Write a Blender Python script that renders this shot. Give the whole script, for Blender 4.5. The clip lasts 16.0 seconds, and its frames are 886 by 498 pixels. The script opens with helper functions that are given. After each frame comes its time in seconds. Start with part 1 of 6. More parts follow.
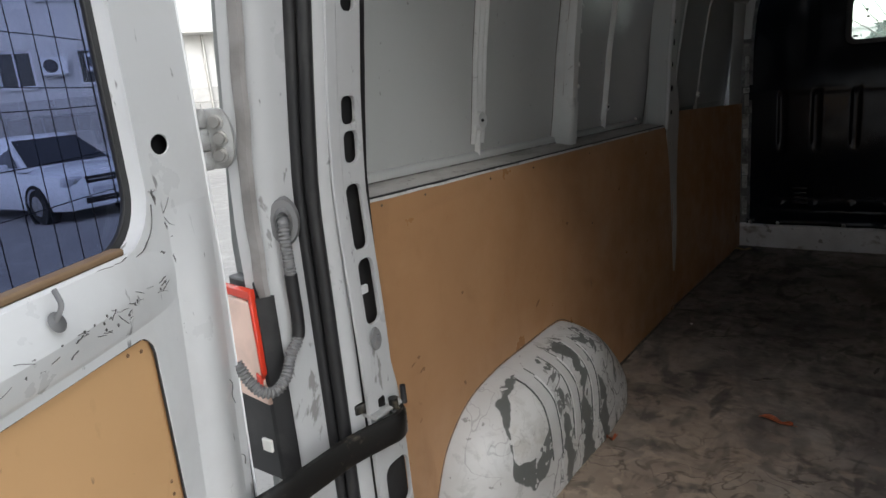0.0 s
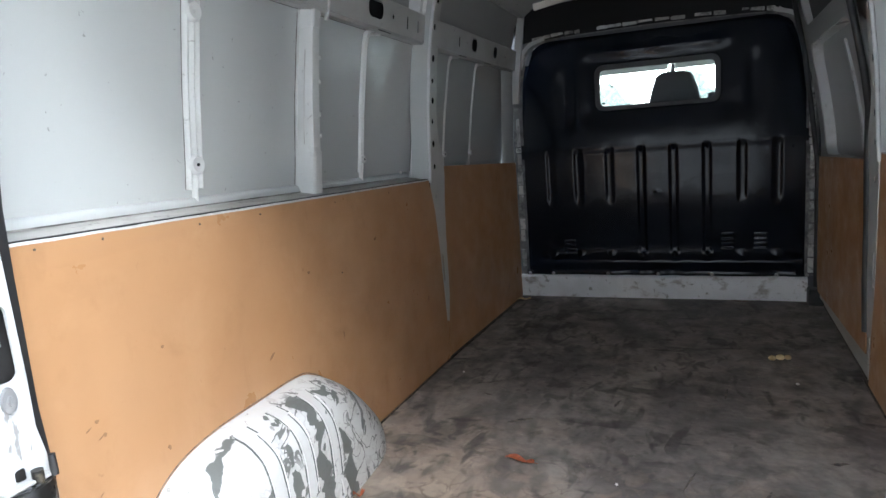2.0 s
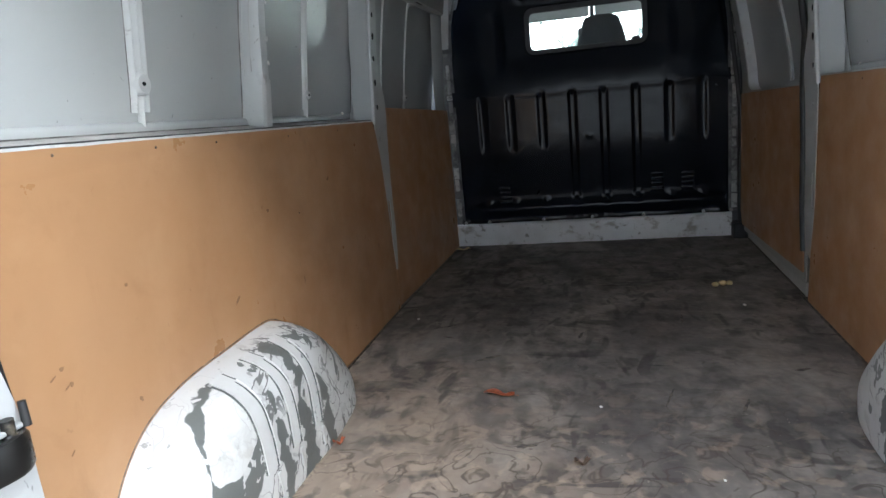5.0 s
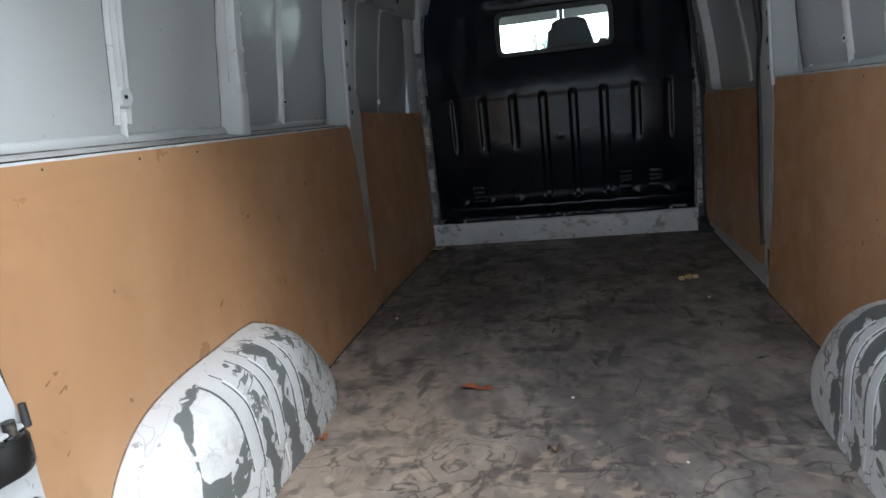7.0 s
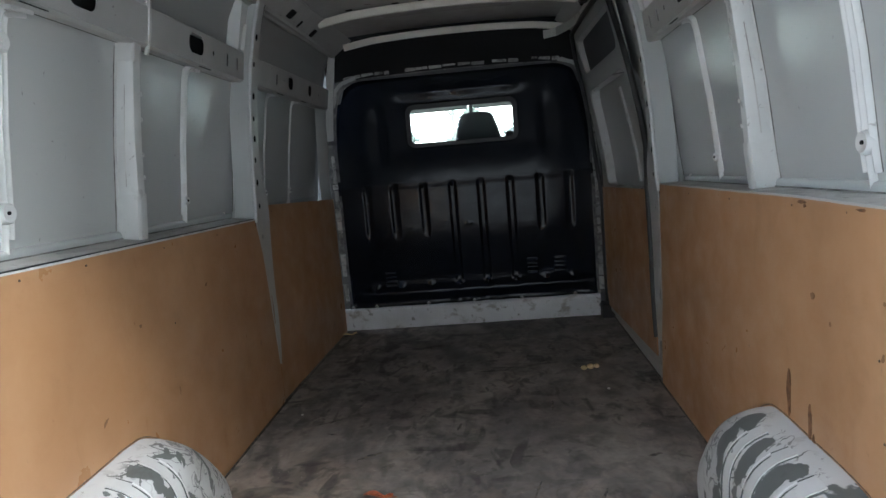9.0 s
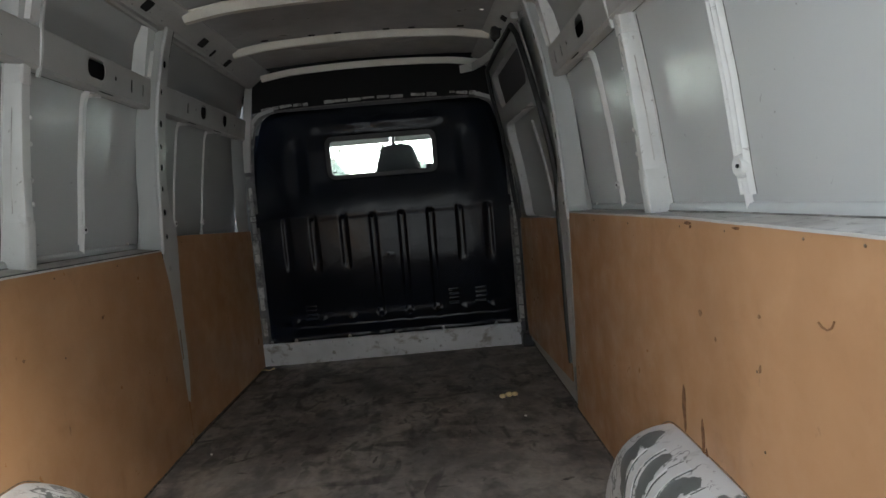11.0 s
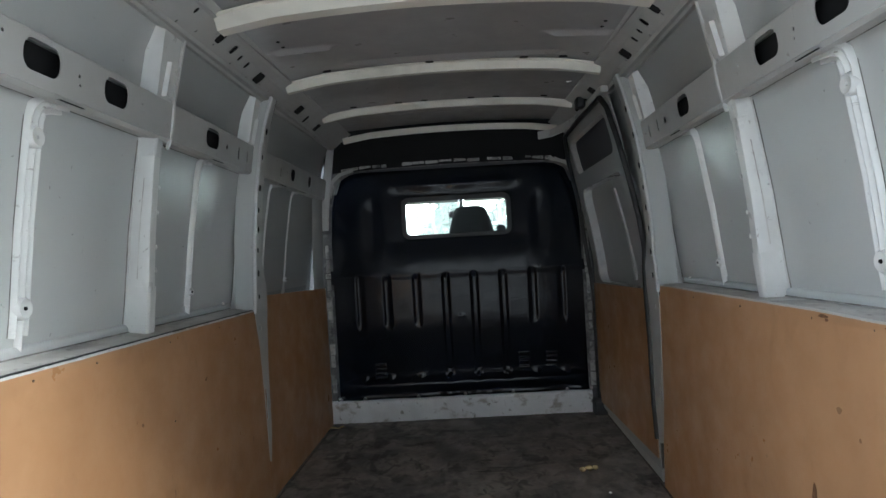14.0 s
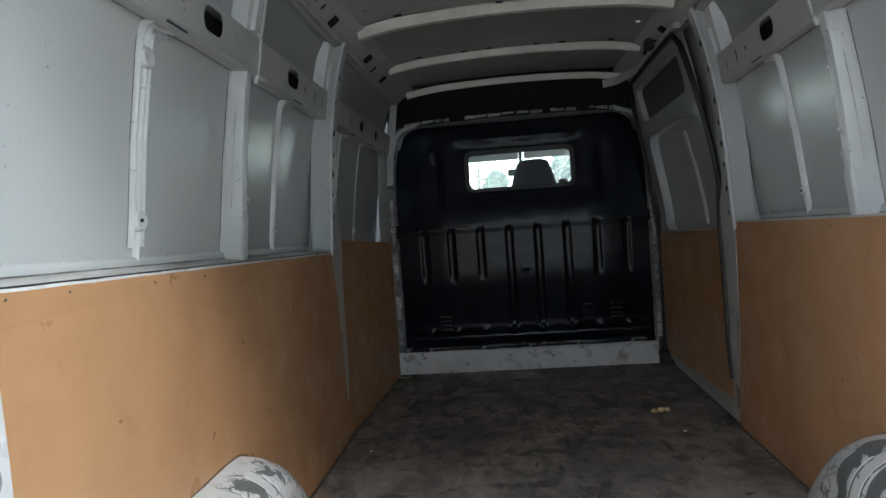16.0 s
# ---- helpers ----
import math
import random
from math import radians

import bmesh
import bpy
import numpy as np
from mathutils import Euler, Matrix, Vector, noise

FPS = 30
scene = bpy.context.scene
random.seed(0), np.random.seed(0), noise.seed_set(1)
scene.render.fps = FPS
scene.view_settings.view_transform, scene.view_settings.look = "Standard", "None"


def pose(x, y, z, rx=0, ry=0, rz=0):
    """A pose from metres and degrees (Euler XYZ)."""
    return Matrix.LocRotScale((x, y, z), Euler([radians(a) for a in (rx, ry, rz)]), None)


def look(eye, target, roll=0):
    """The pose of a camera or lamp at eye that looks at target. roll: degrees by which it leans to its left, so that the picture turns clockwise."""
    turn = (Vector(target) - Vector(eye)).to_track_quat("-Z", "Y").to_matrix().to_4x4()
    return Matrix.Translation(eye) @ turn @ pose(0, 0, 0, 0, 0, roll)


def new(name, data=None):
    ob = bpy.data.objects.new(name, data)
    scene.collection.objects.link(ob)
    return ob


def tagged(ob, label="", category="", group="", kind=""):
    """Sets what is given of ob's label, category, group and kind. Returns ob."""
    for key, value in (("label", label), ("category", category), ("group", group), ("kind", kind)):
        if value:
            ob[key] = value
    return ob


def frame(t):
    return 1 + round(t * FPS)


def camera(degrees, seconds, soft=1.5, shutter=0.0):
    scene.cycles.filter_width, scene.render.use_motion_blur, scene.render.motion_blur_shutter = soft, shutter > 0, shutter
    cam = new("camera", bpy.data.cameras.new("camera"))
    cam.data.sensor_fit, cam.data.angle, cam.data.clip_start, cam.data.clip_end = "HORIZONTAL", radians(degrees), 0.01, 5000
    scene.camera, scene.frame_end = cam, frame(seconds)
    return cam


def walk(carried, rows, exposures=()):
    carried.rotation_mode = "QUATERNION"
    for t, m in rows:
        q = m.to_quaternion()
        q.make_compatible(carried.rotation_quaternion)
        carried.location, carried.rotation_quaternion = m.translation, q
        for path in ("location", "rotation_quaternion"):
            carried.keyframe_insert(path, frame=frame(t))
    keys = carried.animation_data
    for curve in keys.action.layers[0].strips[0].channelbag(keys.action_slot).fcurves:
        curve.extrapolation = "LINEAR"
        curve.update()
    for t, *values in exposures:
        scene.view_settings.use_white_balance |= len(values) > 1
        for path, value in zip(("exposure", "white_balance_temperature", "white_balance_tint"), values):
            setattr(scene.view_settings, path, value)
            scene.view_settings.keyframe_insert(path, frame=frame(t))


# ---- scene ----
cam = camera(67.9, 16.0)
PATH = [
    (0, (0.062, -1.042, 1.134), (-1.105, 0.508, 0.648), -5.4),
    (0.5, (0.191, -0.986, 1.126), (-0.911, 0.626, 0.693), -5.1),
    (1, (0.244, -0.928, 1.1), (-0.675, 0.817, 0.769), -4.1),
    (1.5, (0.331, -0.885, 1.083), (-0.468, 0.924, 0.78), -3.9),
    (2, (0.319, -0.855, 1.047), (-0.442, 0.964, 0.715), -4.3),
    (2.5, (0.121, -0.825, 0.905), (-0.616, 1.0, 0.547), -4.7),
    (3, (0.014, -0.833, 0.845), (-0.669, 1.01, 0.478), -4.9),
    (3.5, (0.062, -0.836, 0.891), (-0.448, 1.065, 0.533), -4.9),
    (4, (0.157, -0.858, 0.969), (-0.298, 1.053, 0.595), -5.1),
    (4.5, (0.158, -0.856, 0.94), (-0.314, 1.042, 0.524), -5.4),
    (4.7, (0.116, -0.848, 0.923), (-0.365, 1.046, 0.497), -5.5),
    (6.8, (0.027, -0.913, 0.919), (-0.413, 0.983, 0.454), -6.3),
    (7, (0.107, -0.921, 0.943), (-0.308, 0.984, 0.496), -6.3),
    (7.5, (0.172, -0.918, 0.97), (-0.181, 1.01, 0.573), -5.8),
    (8, (0.184, -0.918, 1.067), (-0.114, 1.028, 0.712), -5.6),
    (8.5, (0.181, -0.922, 1.086), (-0.056, 1.039, 0.769), -5.3),
    (9, (0.178, -0.918, 1.071), (0.013, 1.056, 0.792), -4.9),
    (11.3, (0.265, -0.915, 1.03), (0.342, 1.076, 0.858), -4.6),
    (11.5, (0.271, -0.919, 1.028), (0.369, 1.072, 0.869), -4.4),
    (12, (0.271, -0.938, 1.044), (0.396, 1.055, 0.933), -4.2),
    (12.5, (0.242, -0.954, 1.114), (0.339, 1.042, 1.034), -4.0),
    (13, (0.17, -0.912, 1.152), (0.215, 1.086, 1.095), -3.6),
    (13.5, (0.072, -0.899, 1.127), (0.068, 1.1, 1.098), -3.3),
    (14, (0.052, -0.922, 1.128), (-0.012, 1.076, 1.097), -3.3),
    (14.5, (0.014, -0.927, 1.062), (-0.104, 1.069, 1.022), -3.3),
    (15, (-0.018, -0.932, 1.007), (-0.176, 1.061, 0.959), -3.5),
    (15.5, (-0.033, -0.944, 1.0), (-0.227, 1.045, 0.934), -3.7),
    (16, (-0.066, -0.97, 0.972), (-0.274, 1.018, 0.887), -4.1),
]
walk(cam, [(t, look(eye, target, roll)) for t, eye, target, roll in PATH],
     [(0.0, 0.12, 6600, 9), (0.5, 0.40, 6500, 9), (1.0, 1.02, 6300, 8), (1.5, 2.0, 6000, 7), (2.0, 2.2, 6000, 7), (2.5, 2.0, 6250, 7), (3.0, 1.78, 6400, 7), (4.5, 1.85, 6000, 6), (7.0, 1.62, 5900, 6), (8.0, 1.99, 5800, 5), (9.0, 1.78, 6000, 5), (11.5, 1.60, 6550, 6), (13.0, 1.30, 6200, 5), (13.5, 1.60, 6150, 5), (14.0, 1.95, 6050, 4), (15.0, 1.58, 6050, 4), (16.0, 1.52, 6050, 4)])


# ---- world, sun, exposure ----
world = bpy.data.worlds.new("overcast_sky")
scene.world = world
world.use_nodes = True
wn = world.node_tree
sky = wn.nodes.new("ShaderNodeTexSky")
sky.sky_type = "NISHITA"
sky.sun_disc = False
sky.sun_elevation = radians(35)
sky.sun_rotation = radians(147.7)
sky.air_density, sky.dust_density, sky.ozone_density = 1.0, 1.2, 1.0
pale = wn.nodes.new("ShaderNodeHueSaturation")
pale.inputs["Saturation"].default_value = 0.30
back = wn.nodes["Background"]
back.inputs["Strength"].default_value = 0.57
wn.links.new(sky.outputs[0], pale.inputs["Color"])
wn.links.new(pale.outputs[0], back.inputs["Color"])
sun = new("sun", bpy.data.lights.new("sun", "SUN"))
sun.data.energy, sun.data.angle, sun.data.color = 0.42, radians(50), (1.0, 0.985, 0.96)
sun.matrix_world = look((3.0, -4.75, 3.95), (0, 0, 0))


# ---- materials ----
def material(name, rgb, rough=0.5, metal=0.0, spots=(), bump=(), rough_var=0.0, tint=0.0, spec=0.5, warp=0.4):
    """A surface of base colour rgb. spots: (scale, low, high, colour, amount, detail, stretch) of a noise that lays another colour over it.
    bump: (scale, strength, distance, detail). rough_var: noise in the roughness. tint: variation of the value from object to object."""
    m = bpy.data.materials.new(name)
    m.use_nodes = True
    nt = m.node_tree
    bsdf = nt.nodes["Principled BSDF"]
    bsdf.inputs["Metallic"].default_value = metal
    bsdf.inputs["Roughness"].default_value = rough
    bsdf.inputs["Specular IOR Level"].default_value = spec
    where = nt.nodes.new("ShaderNodeTexCoord")
    colour = nt.nodes.new("ShaderNodeRGB")
    colour.outputs[0].default_value = (*rgb, 1)
    out = colour.outputs[0]

    def noise_at(scale, detail, stretch=(1, 1, 1), twist=0.0):
        mp = nt.nodes.new("ShaderNodeMapping")
        mp.inputs["Scale"].default_value = stretch
        nt.links.new(where.outputs["Object"], mp.inputs["Vector"])
        n = nt.nodes.new("ShaderNodeTexNoise")
        n.inputs["Scale"].default_value, n.inputs["Detail"].default_value = scale, detail
        n.inputs["Roughness"].default_value = 0.6
        n.inputs["Distortion"].default_value = twist
        nt.links.new(mp.outputs[0], n.inputs["Vector"])
        return n.outputs["Fac"]

    for scale, low, high, other, amount, detail, stretch in spots:
        ramp = nt.nodes.new("ShaderNodeMapRange")
        ramp.inputs["From Min"].default_value, ramp.inputs["From Max"].default_value = low, high
        ramp.inputs["To Max"].default_value = amount
        nt.links.new(noise_at(scale, detail, stretch, warp), ramp.inputs["Value"])
        mix = nt.nodes.new("ShaderNodeMix")
        mix.data_type = "RGBA"
        nt.links.new(ramp.outputs[0], mix.inputs["Factor"])
        nt.links.new(out, mix.inputs["A"])
        mix.inputs["B"].default_value = (*other, 1)
        out = mix.outputs["Result"]
    if tint:
        info = nt.nodes.new("ShaderNodeObjectInfo")
        ramp = nt.nodes.new("ShaderNodeMapRange")
        ramp.inputs["To Min"].default_value, ramp.inputs["To Max"].default_value = 1 - tint, 1 + tint
        nt.links.new(info.outputs["Random"], ramp.inputs["Value"])
        hs = nt.nodes.new("ShaderNodeHueSaturation")
        nt.links.new(ramp.outputs[0], hs.inputs["Value"])
        nt.links.new(out, hs.inputs["Color"])
        out = hs.outputs[0]
    nt.links.new(out, bsdf.inputs["Base Color"])
    if rough_var:
        ramp = nt.nodes.new("ShaderNodeMapRange")
        ramp.inputs["To Min"].default_value, ramp.inputs["To Max"].default_value = max(0.03, rough - rough_var), min(1, rough + rough_var)
        ramp.inputs["From Min"].default_value, ramp.inputs["From Max"].default_value = 0.3, 0.7
        nt.links.new(noise_at(9, 5), ramp.inputs["Value"])
        nt.links.new(ramp.outputs[0], bsdf.inputs["Roughness"])
    last = None
    for scale, strength, distance, detail in bump:
        b = nt.nodes.new("ShaderNodeBump")
        b.inputs["Strength"].default_value, b.inputs["Distance"].default_value = strength, distance
        nt.links.new(noise_at(scale, detail), b.inputs["Height"])
        if last:
            nt.links.new(last, b.inputs["Normal"])
        last = b.outputs[0]
    if last:
        nt.links.new(last, bsdf.inputs["Normal"])
    return m


ONE = (1, 1, 1)
GRIME = (0.16, 0.14, 0.12)
WHITE = material("white_body_paint", (0.55, 0.56, 0.56), 0.32, rough_var=0.12,
                 spots=[(2.5, 0.45, 0.8, (0.55, 0.54, 0.52), 0.5, 6, ONE), (26, 0.66, 0.74, GRIME, 0.55, 3, (1, 1, 0.5))],
                 bump=[(3, 0.10, 0.02, 3), (160, 0.05, 0.001, 2)])
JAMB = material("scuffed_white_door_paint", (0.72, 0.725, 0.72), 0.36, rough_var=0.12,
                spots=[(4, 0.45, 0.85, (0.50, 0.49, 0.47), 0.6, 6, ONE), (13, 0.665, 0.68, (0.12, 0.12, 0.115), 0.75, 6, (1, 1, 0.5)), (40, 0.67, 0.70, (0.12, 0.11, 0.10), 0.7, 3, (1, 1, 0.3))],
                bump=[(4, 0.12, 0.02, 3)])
# body white dimmed for strongly lit pillars, as colour; the spots are grime
PILLAR = material("dimmed_grimy_pillar_paint", (0.45, 0.455, 0.455), 0.36, rough_var=0.12,
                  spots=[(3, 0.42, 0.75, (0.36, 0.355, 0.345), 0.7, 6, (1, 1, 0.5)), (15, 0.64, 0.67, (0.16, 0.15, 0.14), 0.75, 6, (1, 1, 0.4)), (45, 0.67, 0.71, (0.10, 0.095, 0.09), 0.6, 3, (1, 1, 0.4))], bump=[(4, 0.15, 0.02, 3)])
SKIN = material("pale_grey_inner_paint", (0.462, 0.474, 0.462), 0.23,
                spots=[(0.9, 0.35, 0.80, (0.43, 0.45, 0.45), 0.6, 3, ONE), (45, 0.72, 0.76, (0.15, 0.14, 0.13), 0.5, 2, ONE)],
                bump=[(1.6, 0.16, 0.03, 1), (260, 0.04, 0.001, 2)])
# inner paint made lighter for ribs and posts: the light they catch, as colour
LIT_PRESS = material("lit_rib_paint", (0.61, 0.615, 0.60), 0.34, rough_var=0.1, spots=[(5, 0.45, 0.8, (0.46, 0.46, 0.45), 0.6, 5, ONE), (34, 0.66, 0.73, GRIME, 0.6, 3, ONE)])
RAIL = material("cream_grey_frame_paint", (0.43, 0.43, 0.415), 0.40, rough_var=0.12,
                spots=[(3, 0.40, 0.8, (0.33, 0.325, 0.31), 0.55, 6, ONE), (30, 0.68, 0.75, GRIME, 0.6, 3, ONE)],
                bump=[(5, 0.12, 0.01, 3)])
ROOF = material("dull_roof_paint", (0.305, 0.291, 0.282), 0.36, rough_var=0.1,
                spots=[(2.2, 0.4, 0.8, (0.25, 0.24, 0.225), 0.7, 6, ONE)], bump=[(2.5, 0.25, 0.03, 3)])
BOW = material("cream_bow_paint", (0.72, 0.69, 0.61), 0.42, spots=[(6, 0.5, 0.8, (0.42, 0.39, 0.33), 0.6, 6, ONE)], bump=[(14, 0.1, 0.004, 3)])
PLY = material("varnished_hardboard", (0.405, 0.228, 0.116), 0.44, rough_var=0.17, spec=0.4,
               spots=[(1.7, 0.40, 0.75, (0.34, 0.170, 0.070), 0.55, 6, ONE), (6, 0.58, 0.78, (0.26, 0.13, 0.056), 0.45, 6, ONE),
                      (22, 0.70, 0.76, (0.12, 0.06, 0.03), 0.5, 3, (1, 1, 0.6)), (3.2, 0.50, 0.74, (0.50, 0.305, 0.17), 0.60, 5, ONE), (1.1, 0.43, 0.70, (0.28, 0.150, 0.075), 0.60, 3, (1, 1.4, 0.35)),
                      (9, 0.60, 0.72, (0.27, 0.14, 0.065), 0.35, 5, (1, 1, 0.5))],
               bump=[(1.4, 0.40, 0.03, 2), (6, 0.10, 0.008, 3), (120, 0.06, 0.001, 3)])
BURN = material("dark_scorched_stain", (0.10, 0.045, 0.02), 0.7, spots=[(40, 0.4, 0.7, (0.30, 0.14, 0.06), 0.7, 4, ONE)])
# darker copy of the skin paint, with the forward bays' shade in its colour
SHADED_SKIN = material("shaded_skin_paint", (0.32, 0.325, 0.315), 0.30, spots=[(1.2, 0.35, 0.75, (0.29, 0.293, 0.283), 0.7, 3, ONE), (60, 0.72, 0.76, GRIME, 0.4, 2, ONE)], bump=[(2, 0.15, 0.02, 2)])
JOINT = material("dark_grimy_joint", (0.10, 0.095, 0.085), 0.7, spots=[(14, 0.45, 0.62, (0.30, 0.29, 0.27), 0.8, 5, ONE)])
LEDGE = material("grimy_ledge_paint", (0.54, 0.53, 0.51), 0.5, rough_var=0.15, spots=[(3.5, 0.42, 0.62, (0.36, 0.335, 0.30), 0.75, 6, (1, 0.5, 1)), (11, 0.52, 0.62, (0.22, 0.20, 0.18), 0.55, 6, (1, 0.4, 1)), (35, 0.60, 0.68, (0.09, 0.08, 0.07), 0.6, 4, ONE)], bump=[(9, 0.2, 0.006, 4)])
HINGE = material("worn_hinge_paint", (0.36, 0.36, 0.35), 0.35, rough_var=0.12, spots=[(16, 0.45, 0.62, (0.14, 0.13, 0.12), 0.75, 5, ONE)])
SCREW = material("tarnished_screw", (0.09, 0.06, 0.04), 0.5, spots=[(200, 0.45, 0.6, (0.2, 0.13, 0.08), 0.6, 3, ONE)])
CHIP = material("dark_paint_chip", (0.085, 0.082, 0.078), 0.6, spots=[(90, 0.45, 0.6, (0.20, 0.195, 0.185), 0.7, 4, ONE)])
SMUDGE = material("brown_scuff", (0.20, 0.105, 0.05), 0.6, spots=[(90, 0.45, 0.65, (0.26, 0.14, 0.065), 0.6, 4, ONE)])
SCRAPE = material("dark_floor_scrape", (0.045, 0.038, 0.036), 0.6, spots=[(45, 0.42, 0.58, (0.16, 0.13, 0.105), 0.9, 5, ONE)])
# brighter copy of the hardboard: the sun on the open door is in its colour
PALEPLY = material("sunlit_hardboard", (0.68, 0.41, 0.20), 0.45, rough_var=0.1, spots=[(2.0, 0.40, 0.75, (0.62, 0.36, 0.16), 0.6, 6, ONE), (9, 0.62, 0.72, (0.38, 0.20, 0.085), 0.4, 5, (1, 1, 0.5)), (30, 0.70, 0.74, (0.20, 0.10, 0.05), 0.6, 3, ONE)], bump=[(1.4, 0.30, 0.03, 2), (120, 0.06, 0.001, 3)])
BLACK = material("black_sheet_paint", (0.0030, 0.0048, 0.0095), 0.17, rough_var=0.05, spec=0.22,
                 spots=[(5, 0.55, 0.85, (0.006, 0.006, 0.007), 0.6, 6, ONE)], bump=[(3.0, 0.04, 0.02, 2), (40, 0.03, 0.001, 3)])
# the header's foam, and black sheets that stand in for shade inside holes
FOAM_AND_VOID = material("black_foam_and_hole_dark", (0.006, 0.006, 0.007), 0.9)
RUBBER = material("black_rubber", (0.014, 0.014, 0.015), 0.5, spots=[(12, 0.5, 0.8, (0.05, 0.048, 0.045), 0.6, 5, ONE)], bump=[(60, 0.1, 0.002, 3)])
GREASY = material("greasy_black_steel", (0.009, 0.0085, 0.008), 0.38, rough_var=0.14, spec=0.3, spots=[(24, 0.6, 0.75, (0.16, 0.135, 0.10), 0.6, 4, ONE), (9, 0.66, 0.72, (0.05, 0.032, 0.022), 0.6, 5, ONE)], bump=[(50, 0.15, 0.002, 3)])
SEALANT = material("grey_sealant", (0.27, 0.255, 0.245), 0.75, spots=[(9, 0.45, 0.7, (0.15, 0.14, 0.13), 0.7, 5, ONE)], bump=[(25, 0.4, 0.004, 4)])
CONDUIT = material("grey_conduit_plastic", (0.16, 0.16, 0.16), 0.6, spots=[(20, 0.5, 0.75, (0.27, 0.26, 0.25), 0.6, 3, ONE)])
STEEL = material("zinc_plated_steel", (0.42, 0.41, 0.39), 0.42, 0.8, spots=[(18, 0.5, 0.75, (0.16, 0.13, 0.10), 0.6, 4, ONE)])
STRIP = material("chipped_white_sill_paint", (0.60, 0.61, 0.62), 0.45, spots=[(3, 0.4, 0.75, (0.40, 0.40, 0.40), 0.7, 5, ONE), (9, 0.58, 0.68, (0.24, 0.21, 0.18), 0.8, 6, (1, 1, 1.4)), (24, 0.62, 0.68, (0.12, 0.10, 0.08), 0.7, 4, ONE)], bump=[(10, 0.2, 0.01, 3)])
FLANGE = material("dirty_grey_flange", (0.12, 0.118, 0.115), 0.55, spots=[(9, 0.45, 0.60, (0.03, 0.03, 0.03), 0.9, 4, ONE), (22, 0.55, 0.68, (0.26, 0.255, 0.24), 0.7, 4, ONE)])
TABS = material("worn_pale_clip", (0.36, 0.355, 0.335), 0.50, tint=0.40, spots=[(30, 0.45, 0.65, (0.06, 0.06, 0.06), 0.8, 4, ONE)])
RED = material("red_lamp_plastic", (0.62, 0.045, 0.02), 0.22)
CLEARLAMP = material("frosted_lamp_plastic", (0.80, 0.58, 0.48), 0.20, spots=[(14, 0.4, 0.8, (0.42, 0.30, 0.24), 0.5, 3, ONE)])
CRUST = material("rusty_window_lip", (0.25, 0.165, 0.095), 0.7, spots=[(20, 0.45, 0.7, (0.22, 0.12, 0.06), 0.6, 4, ONE)])
LEAF = material("dry_red_leaf", (0.30, 0.075, 0.025), 0.55, spots=[(60, 0.45, 0.65, (0.12, 0.03, 0.015), 0.7, 3, ONE)])
SHELL = material("pale_nut_shell", (0.52, 0.40, 0.20), 0.6, spots=[(70, 0.45, 0.7, (0.30, 0.20, 0.09), 0.6, 3, ONE)])
CRUMB = material("white_crumb", (0.72, 0.70, 0.66), 0.7)
DARKLEAF = material("brown_dry_leaf", (0.075, 0.05, 0.035), 0.7, spots=[(60, 0.4, 0.7, (0.16, 0.10, 0.06), 0.6, 3, ONE)])
SEATCLOTH = material("dark_seat_cloth", (0.075, 0.078, 0.085), 0.85, bump=[(300, 0.2, 0.002, 2)])
PLASTIC = material("grey_cab_plastic", (0.06, 0.06, 0.065), 0.6, bump=[(200, 0.15, 0.001, 2)])


